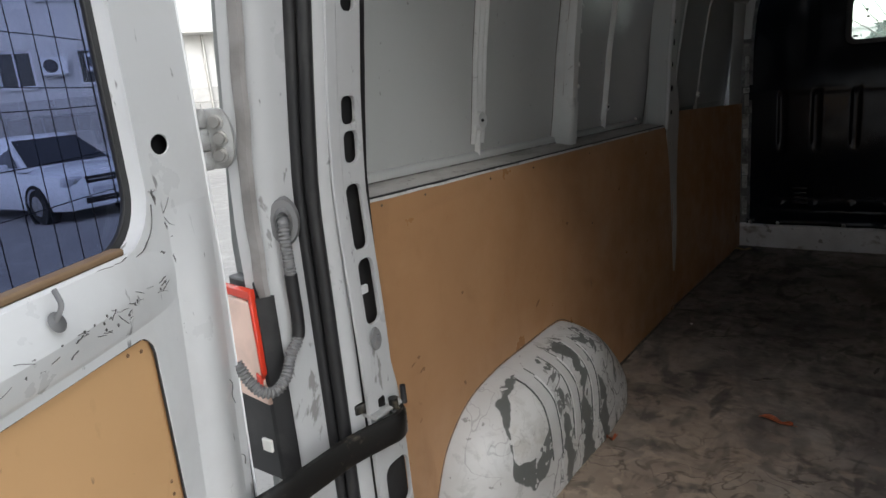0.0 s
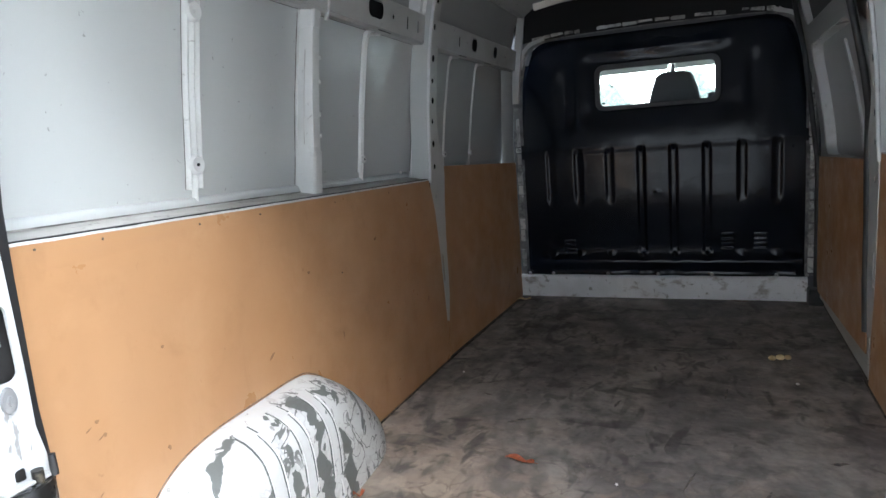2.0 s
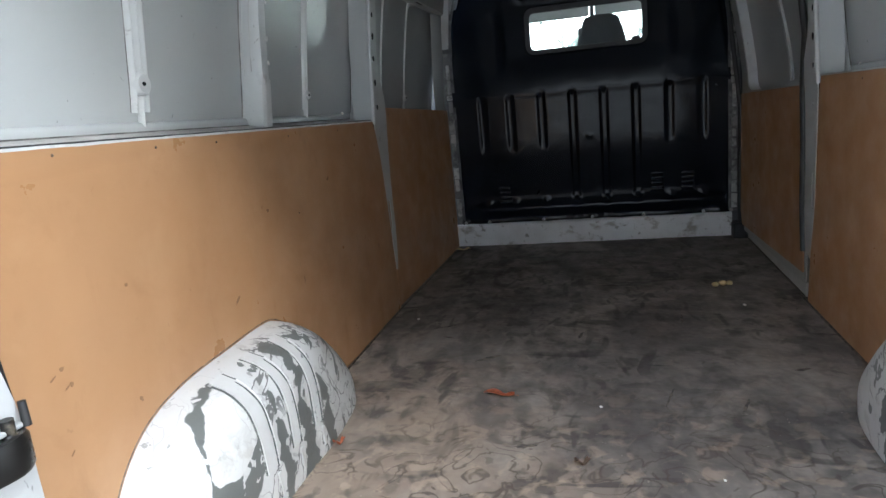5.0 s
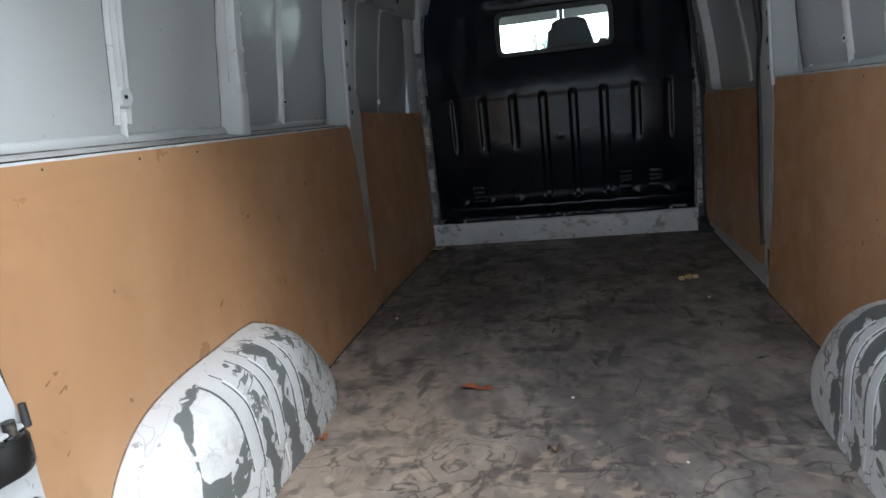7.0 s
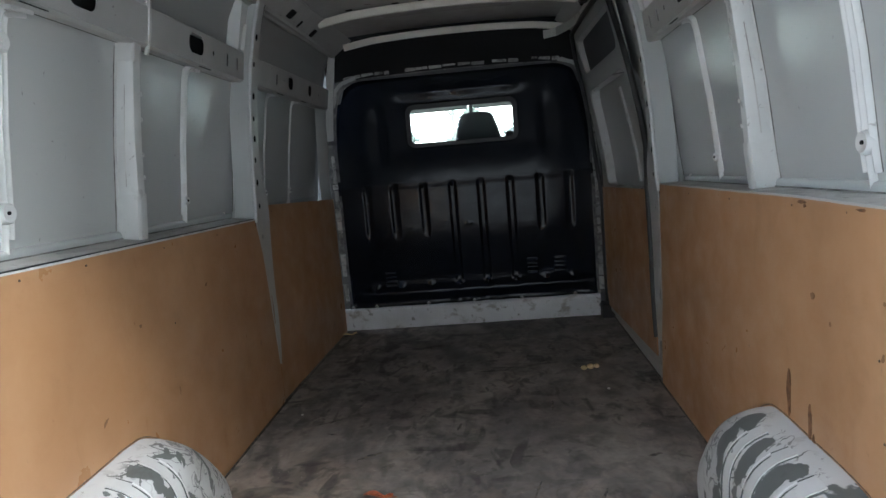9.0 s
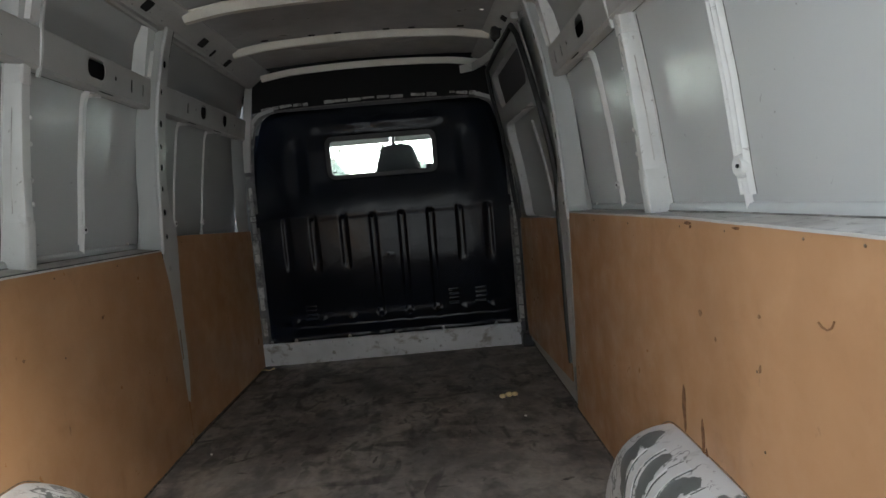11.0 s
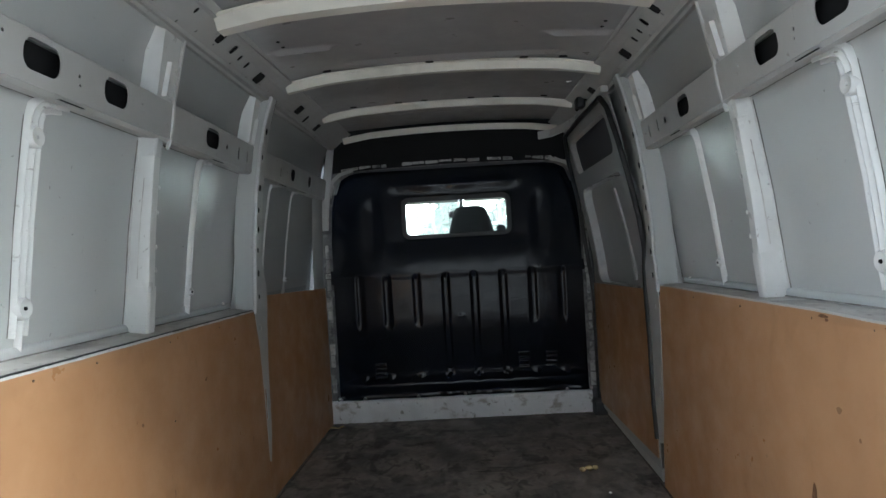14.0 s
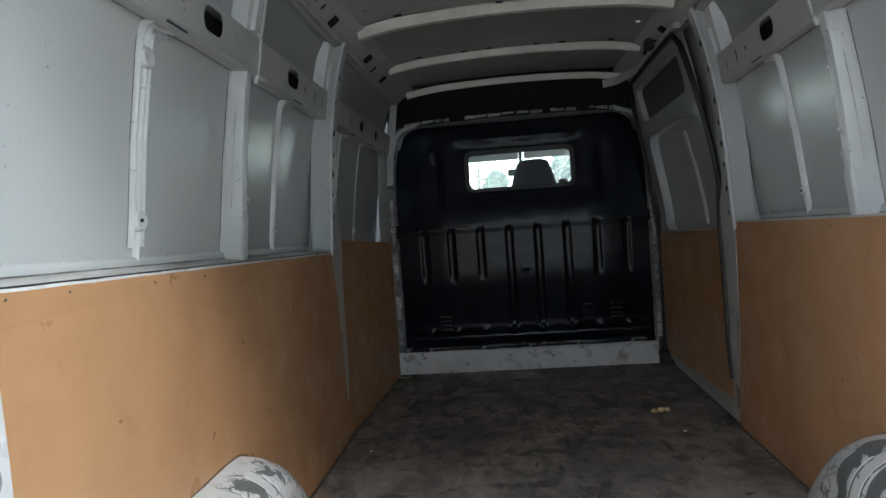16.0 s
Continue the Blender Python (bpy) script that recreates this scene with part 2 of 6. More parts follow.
class Nodes:
    """Short hand for adding layers of dirt and wear to a material."""
    def __init__(self, m, shift=0.0):
        self.shift = shift
        self.nt = m.node_tree
        self.bsdf = self.nt.nodes["Principled BSDF"]
        self.where = self.nt.nodes.new("ShaderNodeTexCoord").outputs["Object"]
        sep = self.nt.nodes.new("ShaderNodeSeparateXYZ")
        self.nt.links.new(self.where, sep.inputs[0])
        self.x, self.y, self.z = sep.outputs
        self.colour = self.bsdf.inputs["Base Color"].links[0].from_socket

    def put(self, value, socket):
        if isinstance(value, (int, float)):
            socket.default_value = value
        elif isinstance(value, tuple):
            socket.default_value = (*value, 1)
        else:
            self.nt.links.new(value, socket)

    def calc(self, op, a, b=0.0):
        n = self.nt.nodes.new("ShaderNodeMath")
        n.operation = op
        self.put(a, n.inputs[0])
        self.put(b, n.inputs[1])
        return n.outputs[0]

    def grain(self, scale, detail=3.0, twist=0.0, stretch=(1, 1, 1), over=0.0, turned=0.0):
        mp = self.nt.nodes.new("ShaderNodeMapping")
        mp.inputs["Scale"].default_value = stretch
        mp.inputs["Location"].default_value = (over + self.shift, 2 * over, 0.5 * over + self.shift)
        mp.inputs["Rotation"].default_value = (0, 0, turned)
        self.nt.links.new(self.where, mp.inputs["Vector"])
        n = self.nt.nodes.new("ShaderNodeTexNoise")
        n.inputs["Scale"].default_value, n.inputs["Detail"].default_value, n.inputs["Distortion"].default_value = scale, detail, twist
        self.nt.links.new(mp.outputs[0], n.inputs["Vector"])
        return n.outputs["Fac"]

    def ramp(self, value, low, high, first=0.0, last=1.0):
        r = self.nt.nodes.new("ShaderNodeMapRange")
        r.interpolation_type = "SMOOTHSTEP"
        for socket, v in zip(("From Min", "From Max", "To Min", "To Max"), (low, high, first, last)):
            r.inputs[socket].default_value = v
        self.nt.links.new(value, r.inputs["Value"])
        return r.outputs[0]

    def layer(self, amount, rgb):
        mix = self.nt.nodes.new("ShaderNodeMix")
        mix.data_type = "RGBA"
        self.put(amount, mix.inputs["Factor"])
        self.put(self.colour, mix.inputs["A"])
        self.put(rgb, mix.inputs["B"])
        self.colour = mix.outputs["Result"]

    def done(self):
        self.nt.links.new(self.colour, self.bsdf.inputs["Base Color"])


def floor_material():
    """Grimy grey-brown floor covering: trodden dark middle, brown mud towards the rear, clumped scuffs and scratches."""
    m = material("grimy_floor_covering", (0.200, 0.180, 0.163), 0.62, rough_var=0.16, spec=0.34, warp=0.3,
                 spots=[(4.0, 0.42, 0.62, (0.350, 0.312, 0.272), 0.75, 5, ONE), (8.0, 0.46, 0.66, (0.130, 0.116, 0.108), 0.70, 3, (1, 0.8, 1)), (13.0, 0.50, 0.66, (0.330, 0.288, 0.250), 0.55, 3, ONE)],
                 bump=[(4, 0.45, 0.040, 2), (11, 0.40, 0.020, 2), (60, 0.15, 0.003, 3)])
    q = Nodes(m)
    # brown mud carried in over the rear edge
    mud = q.calc("ADD", q.calc("MULTIPLY", q.y, -0.55), q.calc("MULTIPLY", q.x, -0.45))
    mud = q.calc("ADD", mud, q.calc("MULTIPLY", q.calc("ADD", q.grain(3.0, 4), -0.5), 1.6))
    q.layer(q.ramp(mud, -0.75, 0.05, 0.0, 0.75), (0.300, 0.226, 0.168))
    # the trodden middle
    tread = q.calc("SUBTRACT", q.grain(1.7, 4, 0.4, over=1.3), q.calc("MULTIPLY", q.calc("ABSOLUTE", q.calc("ADD", q.x, -0.12)), 0.22))
    q.layer(q.ramp(tread, 0.38, 0.64, 0.0, 0.66), (0.088, 0.080, 0.080))
    q.layer(q.ramp(q.grain(4.5, 5, 0.5, (1.2, 0.6, 1), 2.1), 0.50, 0.66, 0.0, 0.6), (0.080, 0.072, 0.071))
    # clumps of dark scuffs, scratches both ways
    crowd = q.ramp(q.grain(3.2, 4, 0.3, over=4.0), 0.38, 0.60, 0.25, 1.0)
    for scale, low, high, amount, stretch, over, turned in ((15.0, 0.52, 0.65, 0.66, (1, 0.7, 1), 0.6, 0.0), (11.0, 0.60, 0.67, 0.75, (1.0, 0.30, 1), 1.9, 0.5), (9.0, 0.61, 0.67, 0.75, (0.35, 1.0, 1), 3.1, 0.35), (24.0, 0.58, 0.68, 0.40, ONE, 5.0, 0.0)):
        q.layer(q.calc("MULTIPLY", q.ramp(q.grain(scale, 2.5, 0.5, stretch, over, turned), low, high, 0.0, amount), crowd), (0.050, 0.044, 0.042))
    # curled wrinkles in the mud at the rear
    curl = q.calc("ABSOLUTE", q.calc("ADD", q.grain(8.0, 2.5, 1.2, over=2.6), -0.5))
    near = q.ramp(q.y, 0.30, 1.40, 1.0, 0.0)
    q.layer(q.calc("MULTIPLY", q.calc("MULTIPLY", q.ramp(curl, 0.004, 0.036, 0.95, 0.0), near), q.ramp(q.grain(5.0, 2, over=7.0), 0.38, 0.52)), (0.080, 0.060, 0.048))
    q.layer(q.calc("MULTIPLY", q.ramp(q.grain(15.0, 4, 0.6, over=8.0), 0.53, 0.66, 0.0, 0.6), near), (0.46, 0.36, 0.27))
    # a few pale crumbs of dirt
    q.layer(q.ramp(q.grain(75.0, 2, over=9.0), 0.73, 0.76, 0.0, 0.5), (0.42, 0.37, 0.31))
    q.done()
    return m


FLOOR = floor_material()


def peeling_paint(shift):
    """White paint flaked off in sharp-edged patches to a dark grey primer, round a large oval of filler and between the ribs."""
    m = material("flaking_white_paint", (0.53, 0.53, 0.52), 0.42, bump=[(6, 0.2, 0.01, 4)],
                 spots=[(5, 0.45, 0.75, (0.45, 0.44, 0.42), 0.7, 7, ONE), (14, 0.58, 0.64, (0.34, 0.335, 0.32), 0.5, 6, ONE), (34, 0.64, 0.68, (0.16, 0.15, 0.14), 0.7, 5, ONE)])
    q = Nodes(m, shift)
    primer = (0.088, 0.094, 0.088)
    rough = q.calc("ADD", q.grain(13.0, 4, 0.5), -0.5)
    # between the ribs
    wave = q.calc("COSINE", q.calc("MULTIPLY", q.calc("ADD", q.y, 0.143), 2 * math.pi / 0.125))
    strip = q.calc("ADD", q.calc("MULTIPLY", wave, 0.26), q.calc("MULTIPLY", q.calc("ADD", q.grain(9.5, 3, 0.9, over=1.0), -0.5), 2.1))
    strip = q.calc("ADD", strip, q.ramp(q.x, 0.020, 0.085, -0.75, 0.0))
    strip = q.calc("ADD", strip, q.ramp(q.y, -0.26, -0.19, -0.9, 0.0))
    strip = q.calc("ADD", strip, q.ramp(q.y, 0.13, 0.26, 0.0, -0.35))
    q.layer(q.ramp(strip, 0.11, 0.135, 0.0, 0.95), primer)
    # cracks between the flakes
    for scale, wide, amount, lowest in ((7.0, 0.013, 0.9, 0.015), (11.0, 0.014, 0.75, 0.03), (5.0, 0.005, 0.30, -1.0)):
        line = q.calc("ABSOLUTE", q.calc("ADD", q.grain(scale, 3, 0.6, over=scale), -0.5))
        shown = q.calc("MULTIPLY", q.ramp(line, wide * 0.6, wide, amount, 0.0), q.ramp(q.grain(4.0, 2, over=scale * 2), 0.42, 0.50))
        shown = q.calc("MULTIPLY", shown, q.ramp(q.x, lowest, lowest + 0.03))
        if lowest > 0:
            shown = q.calc("MULTIPLY", shown, q.ramp(q.y, -0.30, -0.20, 0.12, 1.0))
        q.layer(shown, (0.10, 0.10, 0.095))
    # the oval of thick filler on the rear shoulder, its rim flaked to the primer
    dy, dz = q.calc("ADD", q.y, 0.325), q.calc("ADD", q.z, -0.265)
    u = q.calc("DIVIDE", q.calc("ADD", q.calc("ADD", q.calc("MULTIPLY", dy, 0.8), q.calc("MULTIPLY", dz, 0.6)), -0.014), 0.106)
    v = q.calc("DIVIDE", q.calc("ADD", q.calc("ADD", q.calc("MULTIPLY", dy, -0.6), q.calc("MULTIPLY", dz, 0.8)), 0.016), 0.068)
    far = q.calc("SQRT", q.calc("ADD", q.calc("MULTIPLY", u, u), q.calc("MULTIPLY", v, v)))
    inner = q.calc("ADD", far, q.calc("MULTIPLY", rough, 0.55))
    low = q.calc("MAXIMUM", q.calc("ADD", q.calc("MULTIPLY", v, -0.42), q.calc("MULTIPLY", u, -0.14)), 0.0)
    outer = q.calc("SUBTRACT", q.calc("ADD", far, q.calc("MULTIPLY", q.calc("ADD", q.grain(10.0, 3, over=3.0), -0.5), 0.75)), low)
    halo = q.calc("MULTIPLY", q.ramp(inner, 0.98, 1.01), q.ramp(outer, 1.10, 1.13, 0.95, 0.0))
    halo = q.calc("MULTIPLY", halo, q.ramp(q.grain(26.0, 2, 0.6, over=5.0), 0.62, 0.64, 1.0, 0.0))
    q.layer(halo, primer)
    q.layer(q.ramp(inner, 0.97, 1.0, 0.35, 0.0), (0.58, 0.57, 0.54))
    q.layer(q.calc("MULTIPLY", q.ramp(inner, 0.93, 1.0, 1.0, 0.0), q.ramp(q.grain(20.0, 5, 0.4, over=6.0), 0.54, 0.66, 0.0, 0.45)), (0.38, 0.36, 0.32))
    q.done()
    return m


FLAKES = {-1: peeling_paint(0.0), 1: peeling_paint(6.3)}


def glass(name, rgb, rough=0.02):
    m = bpy.data.materials.new(name)
    m.use_nodes = True
    nt = m.node_tree
    bsdf = nt.nodes["Principled BSDF"]
    bsdf.inputs["Base Color"].default_value = (*rgb, 1)
    bsdf.inputs["Transmission Weight"].default_value = 1
    bsdf.inputs["Roughness"].default_value = rough
    bsdf.inputs["IOR"].default_value = 1.1
    return m


TINTED = glass("blue_tinted_glass", (0.115, 0.140, 0.235))
CLEAR = glass("clear_glass", (0.84, 0.90, 0.87))


def veiled_glass():
    """Clear glass with a little translucent haze added, which pales the view beyond."""
    m = glass("veiled_glass", (0.86, 0.92, 0.89))
    nt = m.node_tree
    film = nt.nodes.new("ShaderNodeBsdfTranslucent")
    film.inputs["Color"].default_value = (0.80, 0.86, 0.82, 1)
    mix = nt.nodes.new("ShaderNodeMixShader")
    mix.inputs[0].default_value = 0.06
    nt.links.new(nt.nodes["Principled BSDF"].outputs[0], mix.inputs[1])
    nt.links.new(film.outputs[0], mix.inputs[2])
    nt.links.new(mix.outputs[0], nt.nodes["Material Output"].inputs["Surface"])
    return m


VEILED = veiled_glass()


# ---- mesh helpers ----
def part(name, bm, mat, parent=None, label="", smooth=0.0):
    """Link a bmesh as one mesh object, under parent where there is one. smooth: the angle below which edges are shaded smooth."""
    bmesh.ops.recalc_face_normals(bm, faces=bm.faces[:])
    me = bpy.data.meshes.new(name)
    if smooth:
        for f in bm.faces:
            f.smooth = True
        for e in bm.edges:
            if len(e.link_faces) == 2 and e.calc_face_angle(0) > radians(smooth):
                e.smooth = False
    bm.to_mesh(me)
    bm.free()
    me.materials.append(mat)
    ob = new(name, me)
    if parent:
        ob.parent = parent
    return tagged(ob, label)


def empty(name, m=None):
    ob = new(name)
    if m is not None:
        ob.matrix_world = m
    return ob


def box(x0, x1, y0, y1, z0, z1, bevel=0.0, bm=None):
    """An upright block, its edges rounded by bevel."""
    b = bmesh.new()
    bmesh.ops.create_cube(b, size=1)
    bmesh.ops.scale(b, vec=(abs(x1 - x0), abs(y1 - y0), abs(z1 - z0)), verts=b.verts)
    bmesh.ops.translate(b, vec=((x0 + x1) / 2, (y0 + y1) / 2, (z0 + z1) / 2), verts=b.verts)
    if bevel:
        bmesh.ops.bevel(b, geom=b.edges[:], offset=bevel, segments=2, affect="EDGES", profile=0.5)
    return join(bm, b) if bm else b


def join(a, b):
    """Add the bmesh b to a."""
    me = bpy.data.meshes.new("tmp")
    b.to_mesh(me)
    b.free()
    a.from_mesh(me)
    bpy.data.meshes.remove(me)
    return a


def sheet(f, us, vs, closed_v=False):
    """A surface through f(u, v) at all us and vs."""
    bm = bmesh.new()
    rows = [[bm.verts.new(f(u, v)) for v in vs] for u in us]
    for a, b in zip(rows, rows[1:]):
        n = len(vs)
        for j in range(n if closed_v else n - 1):
            bm.faces.new((a[j], a[(j + 1) % n], b[(j + 1) % n], b[j]))
    return bm


def thicken(bm, t):
    bmesh.ops.recalc_face_normals(bm, faces=bm.faces[:])
    bmesh.ops.solidify(bm, geom=bm.faces[:], thickness=t)
    return bm


def sweep(path, profile, side):
    """A closed 2D profile (a along side, b along side x the path's direction) swept along the points of path, with capped ends."""
    bm = bmesh.new()
    rings = []
    pts = [Vector(p) for p in path]
    for i, p in enumerate(pts):
        d = (pts[min(i + 1, len(pts) - 1)] - pts[max(i - 1, 0)]).normalized()
        s = Vector(side)
        s = (s - d * s.dot(d)).normalized()
        n = s.cross(d)
        rings.append([bm.verts.new(p + s * a + n * b) for a, b in profile])
    k = len(profile)
    for a, b in zip(rings, rings[1:]):
        for j in range(k):
            bm.faces.new((a[j], a[(j + 1) % k], b[(j + 1) % k], b[j]))
    bm.faces.new(rings[0][::-1])
    bm.faces.new(rings[-1])
    return bm


def ring_profile(r, n=8, squash=1.0):
    return [(r * math.cos(2 * math.pi * i / n), squash * r * math.sin(2 * math.pi * i / n)) for i in range(n)]


def smooth_path(points, n=8):
    """Catmull-Rom through the points."""
    p = [Vector(q) for q in points]
    p = [2 * p[0] - p[1], *p, 2 * p[-1] - p[-2]]
    out = []
    for a, b, c, d in zip(p, p[1:], p[2:], p[3:]):
        for i in range(n):
            t = i / n
            out.append(0.5 * (2 * b + (c - a) * t + (2 * a - 5 * b + 4 * c - d) * t * t + (3 * b - 3 * c + d - a) * t ** 3))
    return [*out, p[-2]]


def rounded(x0, x1, y0, y1, r, n=5):
    """The outline of a rectangle with round corners."""
    out = []
    for cx, cy, a0 in ((x1 - r, y1 - r, 0), (x0 + r, y1 - r, 90), (x0 + r, y0 + r, 180), (x1 - r, y0 + r, 270)):
        for i in range(n + 1):
            a = radians(a0 + 90 * i / n)
            out.append((cx + r * math.cos(a), cy + r * math.sin(a)))
    return out


def circle(x, y, r, n=12):
    return [(x + r * math.cos(2 * math.pi * i / n), y + r * math.sin(2 * math.pi * i / n)) for i in range(n)]


def dense(points, step):
    """The closed outline with its long edges cut to step."""
    out = []
    for a, b in zip(points, [*points[1:], points[0]]):
        k = max(1, int(math.hypot(b[0] - a[0], b[1] - a[1]) / step))
        out += [(a[0] + (b[0] - a[0]) * i / k, a[1] + (b[1] - a[1]) * i / k) for i in range(k)]
    return out


def plate(outline, holes, thickness, place, bevel=0.0):
    """A flat plate with real holes. place maps (a, b, depth) to the world; depth runs 0..thickness."""
    cu = bpy.data.curves.new("tmp", "CURVE")
    cu.dimensions, cu.fill_mode, cu.extrude, cu.bevel_depth, cu.bevel_resolution = "2D", "BOTH", thickness / 2 - bevel, bevel, 1
    cu.offset = -bevel
    for loop in (outline, *holes):
        sp = cu.splines.new("POLY")
        sp.points.add(len(loop) - 1)
        for q, (a, b) in zip(sp.points, loop):
            q.co = (a, b, 0, 1)
        sp.use_cyclic_u = True
    ob = bpy.data.objects.new("tmp", cu)
    scene.collection.objects.link(ob)
    me = bpy.data.meshes.new_from_object(ob.evaluated_get(bpy.context.evaluated_depsgraph_get()))
    bpy.data.objects.remove(ob)
    bpy.data.curves.remove(cu)
    bm = bmesh.new()
    bm.from_mesh(me)
    bpy.data.meshes.remove(me)
    bmesh.ops.remove_doubles(bm, verts=bm.verts[:], dist=0.0002)
    for v in bm.verts:
        v.co = place(v.co.x, v.co.y, v.co.z + thickness / 2)
    return bm


def lathe(profile, n=16):
    """A turned body: profile of (radius, height) round the z axis."""
    return sheet(lambda u, v: (u[0] * math.cos(v), u[0] * math.sin(v), u[1]), profile, [2 * math.pi * i / n for i in range(n)], True)


def moved(bm, m):
    bmesh.ops.transform(bm, matrix=m, verts=bm.verts[:])
    return bm


def steps(a, b, n):
    return [a + (b - a) * i / n for i in range(n + 1)]


# ---- the van's section ----
SILL, HEAD, REAR, NOSE = 0.89, 1.80, -0.25, 3.20


def drop(y, z):
    """The body falls slightly towards the cab."""
    return z - 0.026 * (y - 1.0) * min(1.15, max(0.0, z / 0.95))


def half(z, y=1.0):
    """Half the width of the outer skin's inner face at height z."""
    pts = ((-0.2, 0.985), (0.85, 0.985), (1.0, 0.962), (1.2, 0.938), (1.4, 0.905), (1.5, 0.886), (1.6, 0.868), (1.72, 0.835), (1.80, 0.79), (1.86, 0.71))
    for (z0, w0), (z1, w1) in zip(pts, pts[1:]):
        if z <= z1:
            w = w0 + (w1 - w0) * max(0.0, (z - z0) / (z1 - z0))
            break
    else:
        w = 0.71
    return w - 0.030 * max(0.0, y - 1.9)


# front edges of the side linings, bottom to top
PLY_EDGE = {-1: ((1.958, 0.0), (1.950, 0.19), (1.937, 0.37), (1.921, 0.54), (1.897, 0.736), (1.868, 0.84), (1.850, 0.885)),
            1: ((1.930, 0.0), (1.905, 0.20), (1.872, 0.38), (1.870, 0.60), (1.866, 0.84), (1.850, 0.885))}


def lift(s, y):
    """How far the right lining and ledge stand higher than the left."""
    return 0.0 if s < 0 else 0.004 + 0.013 * min(1.0, max(0.0, (y + 0.1) / 0.7))


HOLES_REAR = {-1: ((0.465, 0.063), (0.765, 0.058), (1.418, 0.060)), 1: ((0.447, 0.062), (0.737, 0.062), (1.357, 0.056))}


def side_wall(s, name, y1, words):
    """One side of the load bay. s: -1 left, 1 right. y1: where its skin ends."""
    zs = [-0.12, 0.3, 0.6, 0.85, 0.9, 0.95, 1.0, 1.1, 1.2, 1.3, 1.4, 1.45, 1.5, 1.55, 1.6, 1.66, 1.72, 1.76, 1.80, 1.84, 1.86]
    wall = part(name, sheet(lambda y, q: (s * (half(q[0], y) + q[1]), y, drop(y, q[0])), steps(-0.30, y1, 24), [(z, 0.0) for z in zs] + [(z, 0.012) for z in reversed(zs)], True), SKIN, None, "", 30)
    tagged(wall, words, "van wall", "", "structure")

    def on(a, w, z):
        return Vector((s * (w - 0.030 * max(0.0, a - 1.9)), a, drop(a, z)))

    def lined(pts, profile, nm, mat, lab=""):
        return part(nm, sweep([on(*q) for q in pts], profile, (0, 1, 0)), mat, wall, lab, 40)

    def bow_w(z):
        pts = ((0.0, 0.857), (0.5, 0.857), (0.80, 0.857), (0.88, 0.855), (0.95, 0.850), (1.2, 0.838), (1.4, 0.818), (1.55, 0.795), (1.7, 0.760), (1.80, 0.728))
        for (z0, w0), (z1, w1) in zip(pts, pts[1:]):
            if z <= z1:
                return w0 + (w1 - w0) * (z - z0) / (z1 - z0)
        return 0.728

    # ledge over the plywood, with a raised lip towards the skin
    bm = sheet(lambda y, q: on(y, q[0], q[1] + q[2] * lift(s, y)), steps(-0.12, 1.86, 16), [(0.862, 0.868, 0), (0.862, 0.889, 1), (0.950, 0.902, 0.3), (0.978, 0.906, 0.3), (0.978, 0.868, 0)], True)
    part("ledge", bm, LEDGE, wall, "grimy painted ledge", 30)
    bm = sheet(lambda y, q: on(y, q[0], q[1] + 0.3 * lift(s, y)), steps(-0.12, 1.86, 16), [(0.960, 0.9035), (0.960, 0.916), (0.964, 0.924), (0.973, 0.928), (0.978, 0.91)], True)
    part("skin_fold", bm, SKIN, wall, "", 40)
    bm = sheet(lambda y, q: on(y, q[0] + 0.0015 * noise.noise((y * 5, 1, s)), q[1] + lift(s, y) + 0.0012 * noise.noise((y * 13, 2, s))), steps(-0.11, 1.85, 60), [(0.856, 0.884), (0.856, 0.8895), (0.8625, 0.8895), (0.8625, 0.884)], True)
    part("lining_edge", bm, WHITE if s < 0 else RAIL, wall, "thin pale strip along the lining's top", 30)
    if s < 0:
        bm = sheet(lambda y, q: on(y, q[0], q[1]), steps(-0.11, 1.85, 20), [(0.8622, 0.885), (0.8622, 0.8925), (0.870, 0.893), (0.870, 0.886)], True)
        part("gap_rubber", bm, RUBBER, wall, "dark gap behind the lining", 30)
    # slim double-ridged stiffeners with a round boss near each end
    ridge = lambda c, r, h: [(c - r, 0.0012), (c - r * 0.6, h * 0.8), (c - r * 0.2, h), (c + r * 0.2, h), (c + r * 0.6, h * 0.8), (c + r, 0.0012)]
    chan = [(-0.029, -0.004), *ridge(-0.0215, 0.0055, 0.012), *ridge(0.0, 0.0062, 0.014), *ridge(0.0215, 0.0055, 0.012), (0.029, -0.004)]
    slim = [(-0.020, -0.004), *ridge(-0.0105, 0.0058, 0.011), *ridge(0.0075, 0.0052, 0.010), (0.016, -0.004)]
    if s > 0:
        chan, slim = [(a, -b) for a, b in chan][::-1], [(a, -b) for a, b in slim][::-1]
    thin = [(a * 0.75, b * 0.8) for a, b in slim]
    mid_ridge = [(a, b if s < 0 else -b) for a, b in [(-0.007, -0.004), *ridge(0.0, 0.0062, 0.0142), (0.007, -0.004)]]
    rows = [(0.530 if s < 0 else 0.518, chan, 1), (1.438 if s < 0 else 1.432, slim, 0)]
    if s < 0:
        rows += [(2.26, thin, 0), (2.62, thin, 0)]
    for y, prof, boss in rows:
        pts = [(y, half(z) - 0.001, z) for z in (0.950, 1.0, 1.1, 1.2, 1.3, 1.38, 1.435)]
        pts += [(y + 0.005, half(1.458) - 0.003, 1.458), (y + 0.018, half(1.472) - 0.006, 1.472), (y + 0.050, half(1.475) - 0.012, 1.479), (y + 0.095, half(1.48) - 0.016, 1.482)]
        st = lined(pts, prof, "stiffener", LIT_PRESS, "pressed ridged stiffener")
